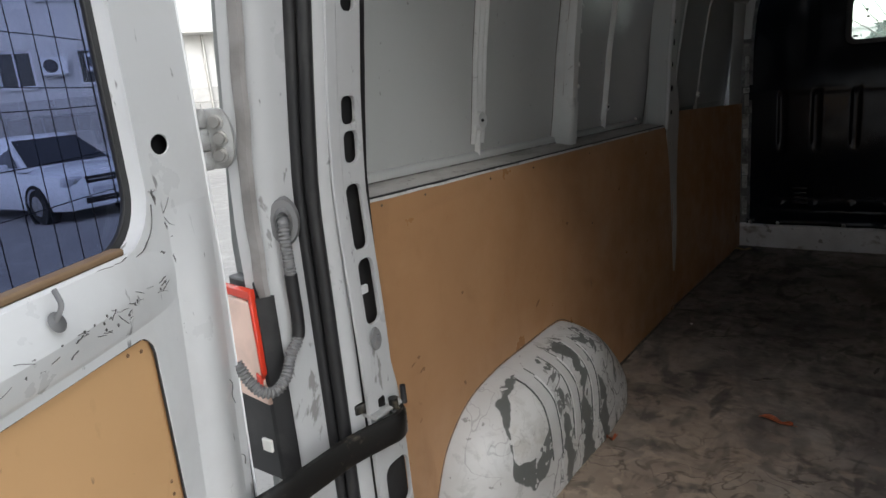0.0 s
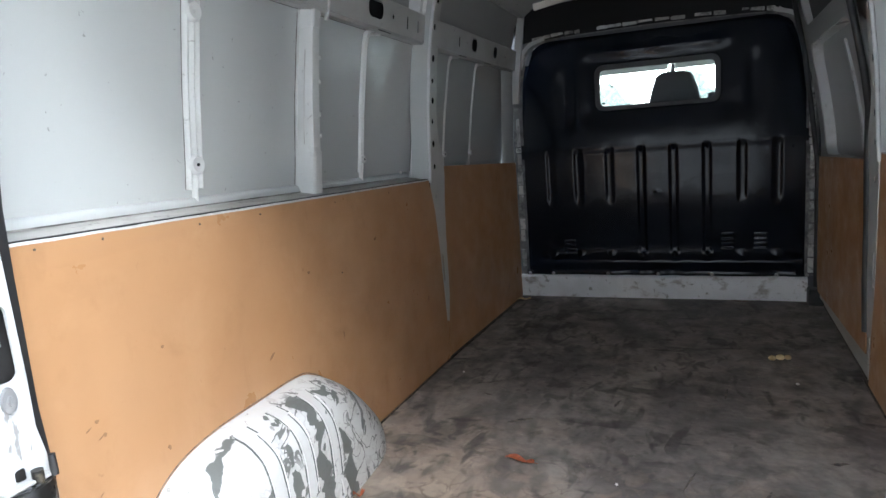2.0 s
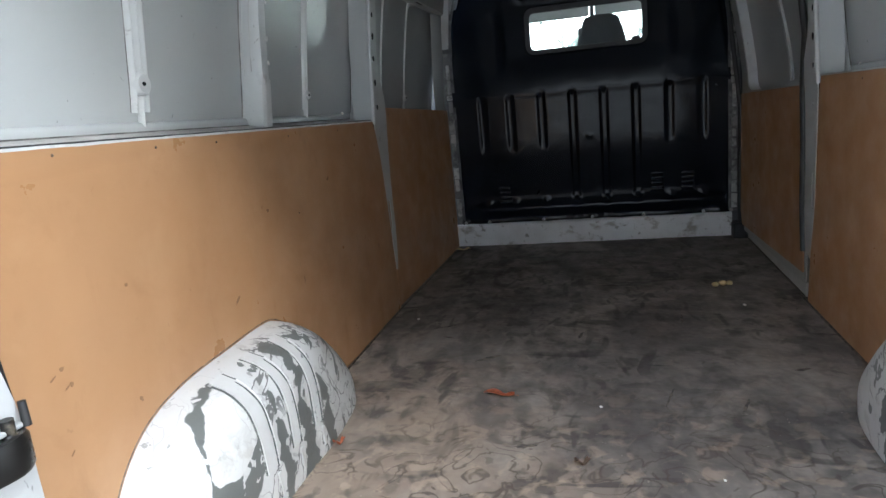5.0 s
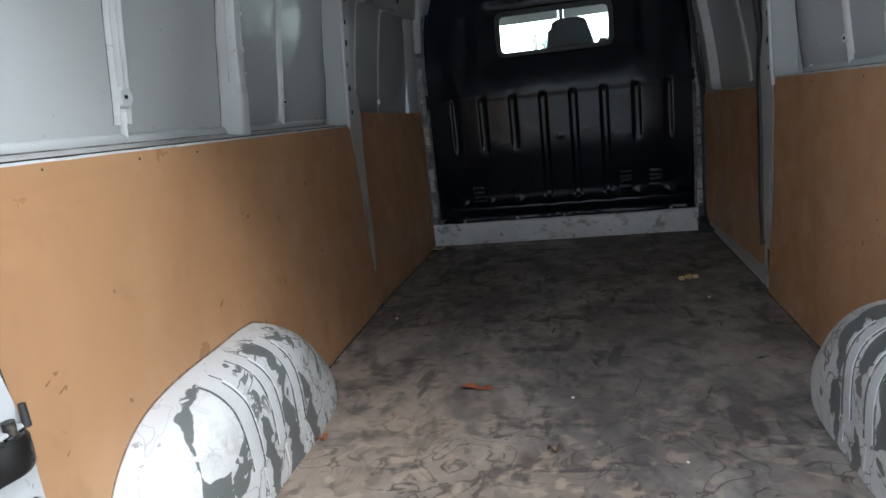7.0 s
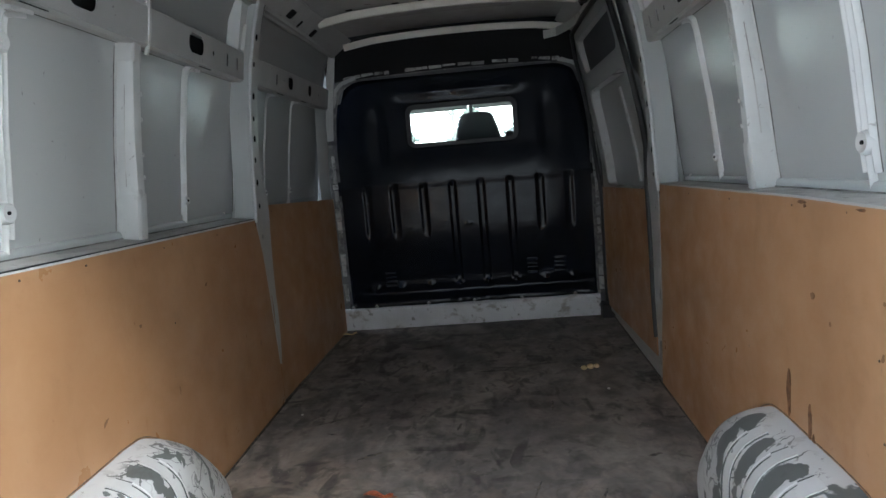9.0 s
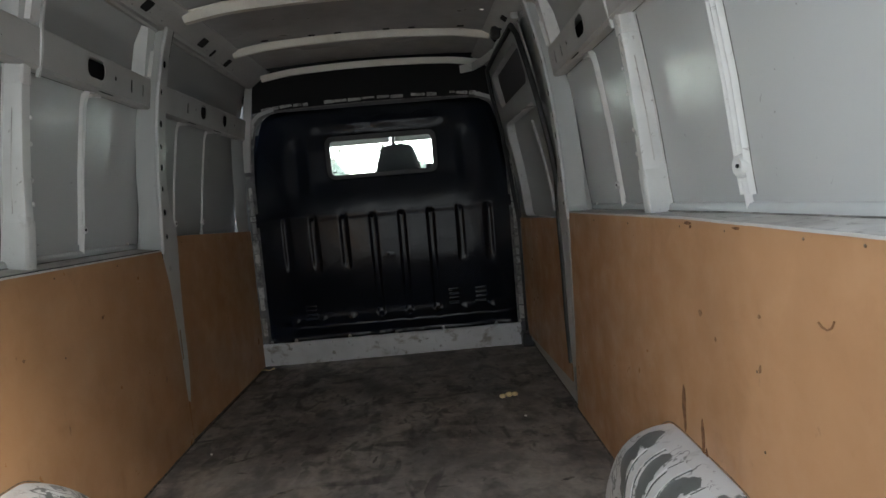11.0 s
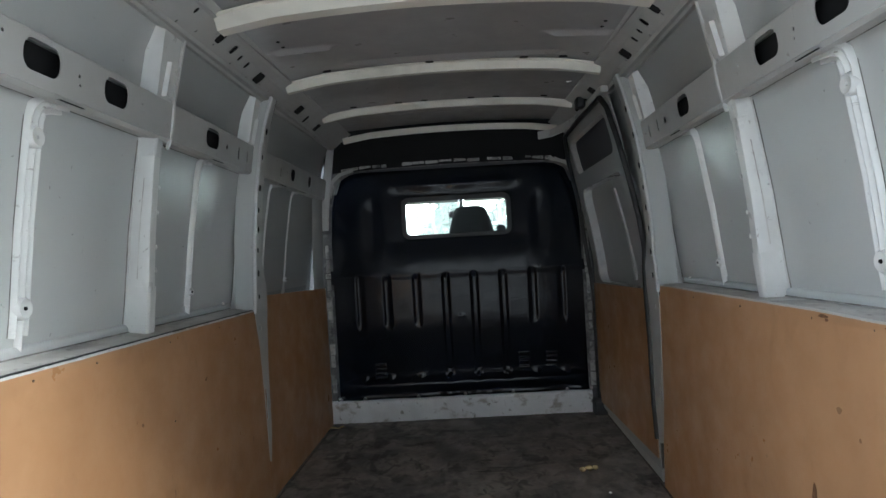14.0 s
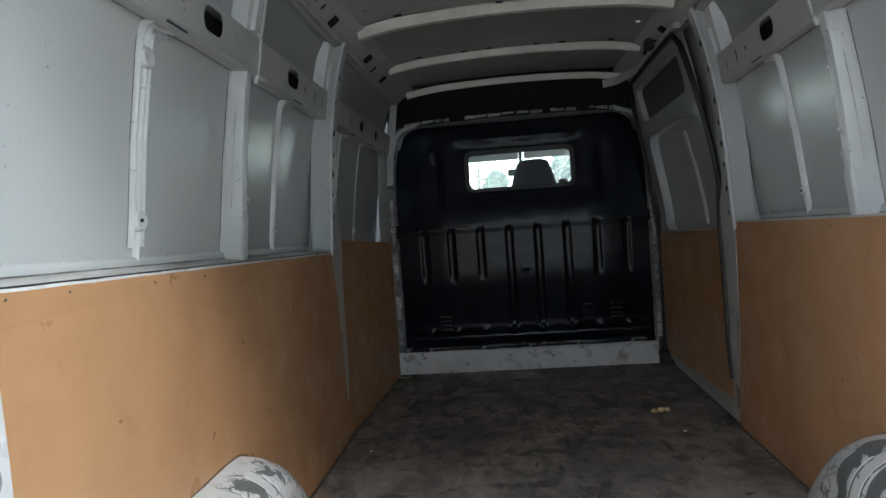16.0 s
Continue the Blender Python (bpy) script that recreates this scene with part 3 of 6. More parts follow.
        foot = [(y, half(z) - 0.0005, z) for z in (0.905, 0.93, 0.955)]
        part("ridge_foot", sweep([on(*q) for q in foot], mid_ridge if s < 0 else mid_ridge[::-1], (0, 1, 0)), LIT_PRESS, st, "", 40)
        # black strip for the dark of the slot
        slot = sheet(lambda a, q: on(a, half(1.487) - q[0], q[1]), steps(y + 0.002, y + 0.100, 4), [(0.0, 1.488), (0.055, 1.4745), (0.055, 1.4765), (0.0, 1.490)], True)
        part("slot", slot, FOAM_AND_VOID, st)
        for zb in ((1.012, 1.395) if boss else (1.0,)):
            r = 0.027 if boss else 0.015
            disc = lathe([(0.004, 0.013), (0.005, 0.017), (r * 0.8, 0.020), (r, 0.013), (r, 0.0)], 16)
            m = Matrix.Translation(on(y, half(zb), zb)) @ pose(0, 0, 0, 0, -s * 90, 0)
            part("boss", moved(disc, m), LIT_PRESS, st, "", 40)
            if boss and zb > 1.2:
                continue
            # black disc for the dark of the hole
            hole = lathe([(0.0001, 0.0205), (0.0045, 0.0205), (0.0045, 0.010)], 8)
            part("bolt_hole", moved(hole, m), FOAM_AND_VOID, st)
    # the deep box post in the middle of the bay: its broad face looks to the rear
    py = 1.008 if s < 0 else 0.984

    def post_ring(z, extra):
        deep = 0.070 - 0.022 * (z - 0.9) / 0.6 + extra
        rag = 0.0035 * noise.noise((z * 17, s, 3)) + 0.002 * noise.noise((z * 55, s, 8))
        return [(py - 0.010, -0.004), (py - 0.008, 0.002), (py - 0.001 - extra, 0.004), (py + 0.001 - extra, deep - 0.006), (py + 0.004, deep - 0.001), (py + 0.009, deep),
                (py + 0.048 + rag, deep - 0.004), (py + 0.052 + rag, deep - 0.012), (py + 0.055, 0.016), (py + 0.072, 0.012), (py + 0.076, -0.004)]
    for nm, z0, z1, extra in (("box_post", 1.025, 1.482, 0.0), ("post_foot", 0.893, 1.035, 0.004), ("post_head", 1.425, 1.4835, 0.003)):
        bm = sheet(lambda z, k: on(post_ring(z, extra)[k][0], half(z) - post_ring(z, extra)[k][1], z), steps(z0, z1, max(3, int((z1 - z0) / 0.012))), list(range(11)), True)
        bm.verts.ensure_lookup_table()
        bm.faces.new([v for v in bm.verts[:11]][::-1])
        bm.faces.new([v for v in bm.verts[-11:]])
        part(nm, bm, LIT_PRESS, wall, "white pressed box post" if nm == "box_post" else "", 30)
    # a shallow pressed groove down the post's broad face, and ragged glue along its inner edge
    bm = sweep([on(py - 0.0008, half(z) - 0.030 + 0.008 * (z - 1.05), z) for z in steps(1.06, 1.36, 8)], ring_profile(0.0016, 6), (1, 0, 0))
    part("groove", bm, LEDGE, wall, "pressed line on the post", 60)
    for z in (1.085, 1.155, 1.26, 1.335):
        d = 0.070 - 0.022 * (z - 0.9) / 0.6
        bm = bmesh.new()
        bmesh.ops.create_icosphere(bm, subdivisions=2, radius=1.0)
        for v in bm.verts:
            k = 1 + 0.35 * noise.noise(v.co * 1.7 + Vector((z * 30, s, 0)))
            v.co = on(py + 0.050 + v.co.y * 0.005 * k, half(z) - d + 0.003 + v.co.x * 0.004, z + v.co.z * 0.007 * k)
        part("glue_blob", bm, LIT_PRESS, wall, "", 60)
    # folded return between the skin and the door pillar
    bm = sheet(lambda z, q: on(q[0], half(z) - q[1] if q[2] else bow_w(z) + 0.002, z), steps(0.893, 1.482, 10),
               [(1.868, 0, 0), (1.884, 0.072, 1), (1.888, 0.068, 1), (1.890, 0.056, 1), (1.906, 0.010, 1), (1.905, -0.004, 1)])
    part("pillar_post", thicken(bm, 0.0015), LIT_PRESS, wall, "white folded pillar return", 20)
    bm = bmesh.new()
    bmesh.ops.create_icosphere(bm, subdivisions=2, radius=0.006)
    part("clip_peg", moved(bm, Matrix.Translation(on(1.80, half(0.93) - 0.004, 0.93))), CRUMB, wall, "small white plastic peg", 60)
    # grimy sealant lines where posts and stiffeners meet the skin
    box_y = (py - 0.010, py + 0.076)
    for yj, z0, z1 in ((box_y[0] - 0.002, 0.93, 1.47), (box_y[1] + 0.002, 0.93, 1.47), (1.902, 0.93, 1.47), (rows[0][0] - 0.030, 0.95, 1.44), (rows[0][0] + 0.030, 0.95, 1.44)):
        rj = 0.0020 if yj > 0.6 else 0.0013
        bm = sweep([on(yj + 0.0012 * noise.noise((z * 9, yj, s)), half(z) - 0.0005, z) for z in steps(z0, z1, 18)], ring_profile(rj, 6), (0, 1, 0))
        part("joint", bm, JOINT, wall, "grimy sealant line", 60)
    bm = sweep([on(y, half(1.480) - 0.004 + 0.002 * noise.noise((y * 7, s, 1)), 1.4815) for y in steps(-0.11, 1.85, 40)], ring_profile(0.003, 6), (1, 0, 0))
    part("joint", bm, JOINT, wall, "grimy sealant line", 60)
    bm = sweep([on(y, 0.9585 + 0.001 * noise.noise((y * 9, s, 4)), 0.9045 + 0.3 * lift(s, y)) for y in steps(-0.11, 1.85, 40)], ring_profile(0.0022, 6), (1, 0, 0))
    part("joint", bm, JOINT, wall, "grimy sealant line", 60)
    # upper part of the posts, up to the cant rail, with a folded seam along the front edge
    face = lambda z: 0.819 - 0.25 * (z - 1.60)
    for y0, y1p in (((0.955, 1.085) if s < 0 else (0.915, 1.040)), (1.775, 1.862)):
        bm = sheet(lambda z, q: on(q[0] + q[2] * (1.79 - z), half(z) + 0.003 if q[1] else face(z), z), steps(1.585, 1.79, 4),
                   [(y0, 1, 0.10), (y0 + 0.012, 0, 0.10), (y1p - 0.004, 0, 0), (y1p, 1, 0)], True)
        part("upper_post", bm, LIT_PRESS, wall, "flat upper post", 25)
        bm = sheet(lambda z, q: on(q[0], face(z) - q[1], z), steps(1.60, 1.70, 2), [(y0 + 0.055, -0.002), (y0 + 0.065, 0.012), (y1p - 0.022, 0.012), (y1p - 0.016, -0.002)], True)
        bm.faces.new(bm.verts[-4:])
        part("post_bracket", bm, LIT_PRESS, wall, "", 25)
    ys = 1.088 if s < 0 else 1.043
    bm = sweep([on(ys, w_, z) for w_, z in ((0.846, 1.455), (0.836, 1.483), (0.824, 1.53), (0.815, 1.60), (0.792, 1.70), (0.771, 1.785))], [(-0.005, -0.004), (-0.005, 0.005), (0.005, 0.005), (0.005, -0.004)], (0, 1, 0))
    part("post_seam", bm, LIT_PRESS, wall, "folded seam along the post", 40)

    # the waist rail: a box with stamped holes
    def rail(a, b, holes, rounds, small):
        cut = [rounded(y - w, y + w, 1.513, 1.579, 0.028) for y, w in holes] + [circle(y, z, r, 8) for y, z, r in rounds] + [rounded(y - 0.008, y + 0.008, 1.512, 1.562, 0.007, 3) for y in small]
        bm = plate(dense([(a, 1.485), (b, 1.485), (b, 1.592), (a, 1.592)], 0.08), cut, 0.003, lambda p, q, d: on(p, 0.826 + d - 0.15 * (q - 1.53), q))
        r = part("waist_rail", bm, RAIL, wall, "waist rail with stamped oval holes")
        bm = sheet(lambda y, q: on(y, q[0], q[1]), steps(a, b, 14), [(0.833, 1.485), (0.845, 1.478), (half(1.48) + 0.002, 1.484)])
        part("rail_underside", thicken(bm, 0.003), RAIL, r, "", 30)
        bm = sheet(lambda y, q: on(y, q[0], q[1]), steps(a, b, 14), [(0.817, 1.592), (0.824, 1.598), (half(1.6) + 0.002, 1.604)])
        part("rail_top", thicken(bm, 0.003), RAIL, r, "", 30)
        # black sheet behind the stamped holes, painting the rail's inside as dark
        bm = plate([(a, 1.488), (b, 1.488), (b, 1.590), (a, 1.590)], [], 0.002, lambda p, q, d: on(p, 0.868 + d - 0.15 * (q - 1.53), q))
        part("rail_back", bm, FOAM_AND_VOID, r)
        return r
    rail(-0.12, 1.86, HOLES_REAR[s], [(0.28, 1.55, 0.006), (0.32, 1.535, 0.006), (0.34, 1.565, 0.005), (0.60, 1.545, 0.005), (0.605, 1.525, 0.004), (0.90, 1.55, 0.004), (0.91, 1.53, 0.003), (1.56, 1.54, 0.010)], (1.69, 1.79) if s < 0 else (1.655, 1.765))
    if s < 0:
        rail(1.97, NOSE - 0.03, ((2.46, 0.036), (2.78, 0.030)), [(2.36, 1.545, 0.006), (2.95, 1.54, 0.008)], (2.26,))

    # sheets laid over the forward bays' skin, shade put into their darker grey
    for nm, ya, yb, za, zb in (("upper_panel", 1.095, 1.772, 1.602, 1.785), *((("upper_panel", 1.98, 3.12, 1.602, 1.785), ("forward_skin", 1.985, 3.12, 0.945, 1.480)) if s < 0 else ())):
        bm = sheet(lambda y, z: on(y, half(z) - 0.0045, z), steps(ya, yb, 8), steps(za, zb, 8))
        part(nm, thicken(bm, 0.001), SHADED_SKIN, wall, "dull grey panel, darkened as shade", 40)

    # cant rail between wall and roof, with stamped holes
    cut = []
    for y, w, z in ((0.62, 0.012, 1.835), (0.70, 0.009, 1.83), (1.00, 0.006, 1.84), (1.22, 0.016, 1.834), (1.34, 0.010, 1.832), (1.42, 0.007, 1.828), (1.50, 0.008, 1.826), (1.66, 0.026, 1.822), (2.24, 0.028, 1.825), (2.40, 0.012, 1.815), (2.62, 0.022, 1.815)):
        w *= 1.35
        cut.append(rounded(y - w, y + w, z - 0.015 * min(1, w / 0.018), z + 0.015 * min(1, w / 0.018), 0.0035 + 0.3 * min(w, 0.02), 4))
    for y in steps(0.5, 2.9, 16):
        cut.append(circle(y + 0.03 * math.sin(9 * y), 1.808 + 0.006 * math.sin(31 * y), 0.004, 6))
    bm = plate(dense([(-0.25, 1.786), (NOSE, 1.786), (NOSE, 1.872), (-0.25, 1.872)], 0.1), cut, 0.003, lambda p, q, d: on(p, 0.765 - 1.35 * (q - 1.786) + d, q))
    part("cant_rail", bm, RAIL, wall, "sloping cant rail with stamped holes")
    bm = sheet(lambda y, q: on(y, q[0], q[1]), steps(-0.25, NOSE, 10), [(0.765, 1.788), (0.772, 1.782), (half(1.80) + 0.004, 1.79)])
    part("cant_rail_lip", thicken(bm, 0.003), RAIL, wall, "", 30)
    # blackened backing: the shade within the cant rail
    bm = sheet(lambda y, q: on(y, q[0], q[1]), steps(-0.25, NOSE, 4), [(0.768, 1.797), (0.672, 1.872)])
    part("cant_rail_back", thicken(bm, 0.002), FOAM_AND_VOID, wall)

    # door pillar: a bowed, perforated flange from sill to roof
    holes = ((0.945, 1.918), (1.05, 1.912), (1.15, 1.908), (1.24, 1.912), (1.325, 1.906), (1.42, 1.91), (1.55, 1.905), (1.66, 1.905), (0.805, 1.925))
    cut = [circle(yh, z, 0.016 if i % 2 else 0.013, 10) for i, (z, yh) in enumerate(holes)] + [rounded(1.940, 1.960, 0.375, 0.525, 0.006, 3) if s < 0 else rounded(1.885, 1.910, 0.385, 0.535, 0.006, 3)]
    out = [(1.972, 0.18), (1.998, 0.30), (2.004, 0.40), (2.004, 0.52), (2.008, 0.62), (2.028, 0.82), (2.034, 0.90), (2.020, 0.98), (1.975, 1.06), (1.955, 1.14), (1.952, 1.5), (1.935, 1.80), (1.875, 1.80), (1.868, 1.5), (1.862, 1.2), (1.862, 0.888)]
    out += [(p + 0.0012, q) for p, q in reversed(PLY_EDGE[s]) if 0.15 < q < 0.87]
    bm = plate(dense(out, 0.05), cut, 0.003, lambda p, q, d: Vector((s * (bow_w(q) + d), p, drop(p, q) if q > 0.4 else q)))
    pl = part("door_pillar", bm, RAIL, wall, "grey-white perforated pillar flange")
    zs2 = steps(0.875, 1.80, 14)
    rear_y = lambda z: 1.864
    bm = sweep([Vector((s * (bow_w(z) + 0.001), rear_y(z), drop(1.9, z))) for z in zs2], ring_profile(0.0075, 8), (0, 1, 0))
    part("pillar_edge", bm, WHITE, pl, "rolled white edge", 60)
    bm = sheet(lambda z, q: Vector((s * (bow_w(z) + q), rear_y(z) + 0.004, drop(1.9, z))), zs2, [0.0, 0.09])
    part("pillar_side", thicken(bm, 0.002), SKIN, pl)
    # return and core are black, for the shade seen through the pillar's holes
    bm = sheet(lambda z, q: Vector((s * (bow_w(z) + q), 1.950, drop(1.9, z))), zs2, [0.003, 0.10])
    part("pillar_return", thicken(bm, 0.003), FOAM_AND_VOID, pl)
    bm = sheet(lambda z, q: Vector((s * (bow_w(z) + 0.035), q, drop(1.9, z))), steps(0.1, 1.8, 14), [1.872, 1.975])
    part("pillar_core", thicken(bm, 0.003), FOAM_AND_VOID, pl)
    return wall


wall_left = side_wall(-1, "wall_left", NOSE, "pale grey ribbed steel side of the load bay")
wall_right = side_wall(1, "wall_right", 1.99, "pale grey ribbed steel side beside the sliding door")

# ---- floor ----
def floor_z(x, y):
    return 0.004 * noise.noise((x * 2.1, y * 2.1, 3)) + 0.002 * noise.noise((x * 7, y * 7, 1)) - 0.002


bm = sheet(lambda x, y: (x, y, floor_z(x, y)), steps(-0.985, 0.985, 60), steps(REAR, NOSE + 0.02, 100))
tagged(part("floor", thicken(bm, 0.02), FLOOR, None, "", 30), "grimy scuffed brown-grey load floor covering", "floor", "", "structure")
bm = box(-0.99, 0.99, REAR - 0.03, NOSE, -0.20, -0.03, 0.01)
tagged(part("underfloor", bm, PLASTIC), "dark underside of the load floor", "floor", "", "structure")
bm = box(-0.86, 0.86, REAR - 0.05, REAR + 0.012, -0.02, 0.012, 0.006)
tagged(part("rear_sill", bm, RUBBER), "black rear threshold strip", "sill", "", "structure")

for s, a, q in ((-1, -0.12, 3.18), (1, -0.12, 2.0), (1, 2.0, 3.1)):
    x = 0.8545 if a < 1 else 0.866
    bm = sweep([(s * (x - (0.030 * max(0, y - 2.0) if s < 0 else 0.0)) , y, 0.001 + 0.002 * noise.noise((y * 4, s, 0))) for y in steps(a, q, 30)], [(-0.0015, -0.004), (-0.0015, 0.0), (0.004, 0.003), (0.004, -0.004)], (1, 0, 0))
    tagged(part("floor_trim", bm, SCRAPE, None, "", 40), "dark dirty joint between floor and lining", "trim", "", "structure")

# ---- roof ----
ROOF_RIBS = ((0.15, -0.02, 0.30), (0.40, 0.0, 0.42), (0.72, -0.40, 0.13), (0.72, 0.46, 0.13), (0.83, 0.02, 0.36), (1.585, -0.52, 0.10), (1.595, 0.545, 0.11), (1.825, 0.06, 0.41), (2.72, -0.43, 0.12), (2.72, 0.43, 0.12), (2.80, 0.0, 0.33))


def roof_z(x, y):
    z = drop(y, 1.885) + 0.028 * (1 - (x / 0.72) ** 2)
    for ry, rx, rl in ROOF_RIBS:
        e = max(0.0, abs(x - rx) - rl) / 0.02
        z -= 0.016 * math.exp(-((y - ry) / 0.011) ** 2 - e * e)
    return z + 0.004 * noise.noise((x * 1.5, y * 1.5, 7))


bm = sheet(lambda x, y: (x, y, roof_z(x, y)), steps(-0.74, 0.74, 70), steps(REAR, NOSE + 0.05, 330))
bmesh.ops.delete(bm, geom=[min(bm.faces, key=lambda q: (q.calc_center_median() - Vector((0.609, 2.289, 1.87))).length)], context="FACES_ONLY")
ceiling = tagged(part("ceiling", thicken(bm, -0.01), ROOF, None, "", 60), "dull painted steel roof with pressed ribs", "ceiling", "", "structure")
for y, crown, big in ((0.28, 0.04, 1.2), (1.13, 0.04, 1.2), (1.925, 0.04, 0.74), (2.585, 0.034, 0.46), (3.115, 0.03, 0.34)):
    ends = drop(y, 1.853) - (0.022 if y > 3 else 0.0)
    w = 0.675 - 0.02 * max(0, y - 1.9)
    xs = [-w, -w + 0.03, -w + 0.10, -w + 0.17, *steps(-w + 0.25, w - 0.25, 10), w - 0.17, w - 0.10, w - 0.03, w]
    path = [(x, y, ends - 0.018 + crown * (1 - (x / w) ** 2) + 0.012 * min(1.0, (w - abs(x)) / 0.16)) for x in xs]
    b, low = 0.030 * big, -0.022 if y < 1.5 else -0.014 if y < 2.2 else -0.008
    bm = sweep(path, [(-b * 1.3, 0.024), (-b, 0.020), (-b * 0.8, low), (b * 0.8, low), (b, 0.020), (b * 1.3, 0.024), (b * 1.3, 0.028), (-b * 1.3, 0.028)], (0, -1, 0))
    bow = part("roof_bow", bm, BOW, None, "", 30)
    tagged(bow, "cream painted hat-section steel roof bow", "roof bow", "roof bows", "structure")
    if y < 1.5:
        # long slots in the flange ahead of the bow, their dark drawn as black plates
        for x in (-0.61, -0.45, -0.142, 0.165, 0.45, 0.64):
            bm = plate(rounded(x - 0.030, x + 0.030, y + 0.100, y + 0.126, 0.012, 4), [], 0.002, lambda a, c, d: Vector((a, c, roof_z(a, c) - 0.003 - d)))
            part("slot", bm, FOAM_AND_VOID, bow)
    elif y < 3:
        # notches where the near flange is dimpled for its welds, the shade in them a black plate
        for x in (-0.49, -0.25, -0.114, 0.134, 0.265, 0.516) if y > 2.2 else (-0.49, -0.05, 0.35, 0.516):
            bm = plate(rounded(x - 0.018, x + 0.018, y - b * 1.3 - 0.020, y - b * 1.3 + 0.002, 0.008, 4), [], 0.002, lambda a, c, d: Vector((a, c, roof_z(a, c) - 0.003 - d)))
            part("notch", bm, FOAM_AND_VOID, bow)
    if 1 < y < 1.5:
        # small holes as black discs just under the roof
        for x, dy in ((-0.581, 0.335), (-0.580, 0.398), (0.606, 0.345), (0.606, 0.405)):
            bm = plate(circle(x, y + dy, 0.007, 10), [], 0.002, lambda a, c, d: Vector((a, c, roof_z(a, c) - 0.003 - d)))
            part("hole", bm, FOAM_AND_VOID, bow)

# ---- bulkhead ----
ARCH_TOP, WIN = 1.585, (-0.302, 0.330, 1.160, 1.368)


def blk_half(z):
    """Half width of the black bulkhead at height z."""
    if z < 1.25:
        return 0.800
    k = min(1.0, (z - 1.25) / (ARCH_TOP - 1.25))
    return 0.800 - 0.055 * k - 0.16 * max(0.0, 1 - math.sqrt(max(0.0, 1 - k ** 5)))


BLK_RIBS = ((-0.621, 0.60), (-0.450, 0.60), (-0.262, 0.60), (-0.078, 0.27), (0.103, 0.27), (0.285, 0.27), (0.470, 0.595), (0.648, 0.59))


def blk_y(x, z):
    """Relief of the bulkhead: vertical flutes, a smooth band above them, a window surround and a rolled foot. Negative: towards the bay."""
    d = 0.0
    step = 1 / (1 + math.exp(-max(-40.0, min(40.0, (z - 0.905) / 0.009))))
    d += 0.115 * max(0.0, z - 0.90) - 0.007 * step - 0.022 * (min(z, 0.9) - 0.2) + 0.085 * 0.025 * math.log(1 + math.exp(min(30.0, (0.585 - z) / 0.025)))
    for gx in (-0.52, 0.53):
        d += 0.012 * math.exp(-((x - gx) / 0.05) ** 2) * step / (1 + math.exp((z - 1.38) / 0.03)) / (1 + math.exp(-(z - 1.08) / 0.03))
    for rx, z0 in BLK_RIBS:
        g = math.exp(-((x - rx) / 0.0215) ** 4)
        fade = 1 / (1 + math.exp(-(z - z0) / 0.012)) * (1 - step)
        d += 0.0075 * g * fade
        d -= (0.014 if z0 < 0.5 else 0.008) * math.exp(-((x - rx) / 0.020) ** 2 - ((z - 0.245) / 0.022) ** 2)
    d -= 0.005 * math.exp(-((z - 0.255) / 0.035) ** 2)
    d -= 0.062 / (1 + math.exp((z - 0.185) / 0.012)) * (0.92 + 0.08 * math.sin(31 * x + 3 * math.sin(7 * x)))
    frame_d = math.hypot(max(abs(x - 0.015) - 0.36, 0.0), max(abs(z - 1.27) - 0.13, 0.0))
    d += 0.012 * math.exp(-(frame_d / 0.09) ** 2) * step
    d -= 0.012 * math.exp(-((z - 1.475) / 0.03) ** 2) * (0.7 + 0.3 * math.sin(26 * x)) * math.exp(-((x - 0.02) / 0.36) ** 8)
    d += 0.0035 * noise.noise((x * 3, z * 3, 5)) + 0.0007 * noise.noise((x * 11, z * 11, 2))
    for lx, lz in ((-0.52, 0.30), (0.394, 0.33), (0.565, 0.33)):
        if abs(x - lx) < 0.034:
            for k in range(4):
                d -= 0.010 * math.exp(-((z - lz - 0.028 * (k - 1.5)) / 0.007) ** 2) * (0.35 if lx < 0 else 1.0 if lx < 0.5 else 0.5)
    d -= 0.004 * math.exp(-(((x - 0.013) / 0.018) ** 2 + ((z - 0.635) / 0.012) ** 2))
    return NOSE + 0.035 + d


xs = sorted(set([*steps(-1, 1, 380)]))
zs = sorted([*steps(0.124, 0.90, 150), *steps(0.905, ARCH_TOP, 90)])
bm = bmesh.new()
rows = []
for z in zs:
    w = blk_half(z)
    rows.append([bm.verts.new((u * w, blk_y(u * w, z), z)) for u in xs])
for i in range(len(zs) - 1):
    for j in range(len(xs) - 1):
        c = [rows[i][j], rows[i][j + 1], rows[i + 1][j + 1], rows[i + 1][j]]
        cx, cz = sum(v.co.x for v in c) / 4, sum(v.co.z for v in c) / 4
        if not (WIN[0] - 0.005 < cx < WIN[1] + 0.005 and WIN[2] - 0.005 < cz < WIN[3] + 0.005):
            bm.faces.new(c)
bulkhead = tagged(part("bulkhead", bm, BLACK, None, "", 70), "glossy black pressed steel partition with vertical flutes", "bulkhead", "", "structure")
wx, wz = (WIN[0] + WIN[1]) / 2, (WIN[2] + WIN[3]) / 2
wy = NOSE + 0.030
out = rounded(WIN[0] - 0.030, WIN[1] + 0.030, WIN[2] - 0.026, WIN[3] + 0.030, 0.05)
bm = plate(out, [rounded(WIN[0], WIN[1], WIN[2], WIN[3], 0.028)], 0.022, lambda a, b, d: Vector((a, wy - 0.012 + d, b)), 0.004)
window = part("window_frame", bm, RUBBER, bulkhead, "black rubber window surround")
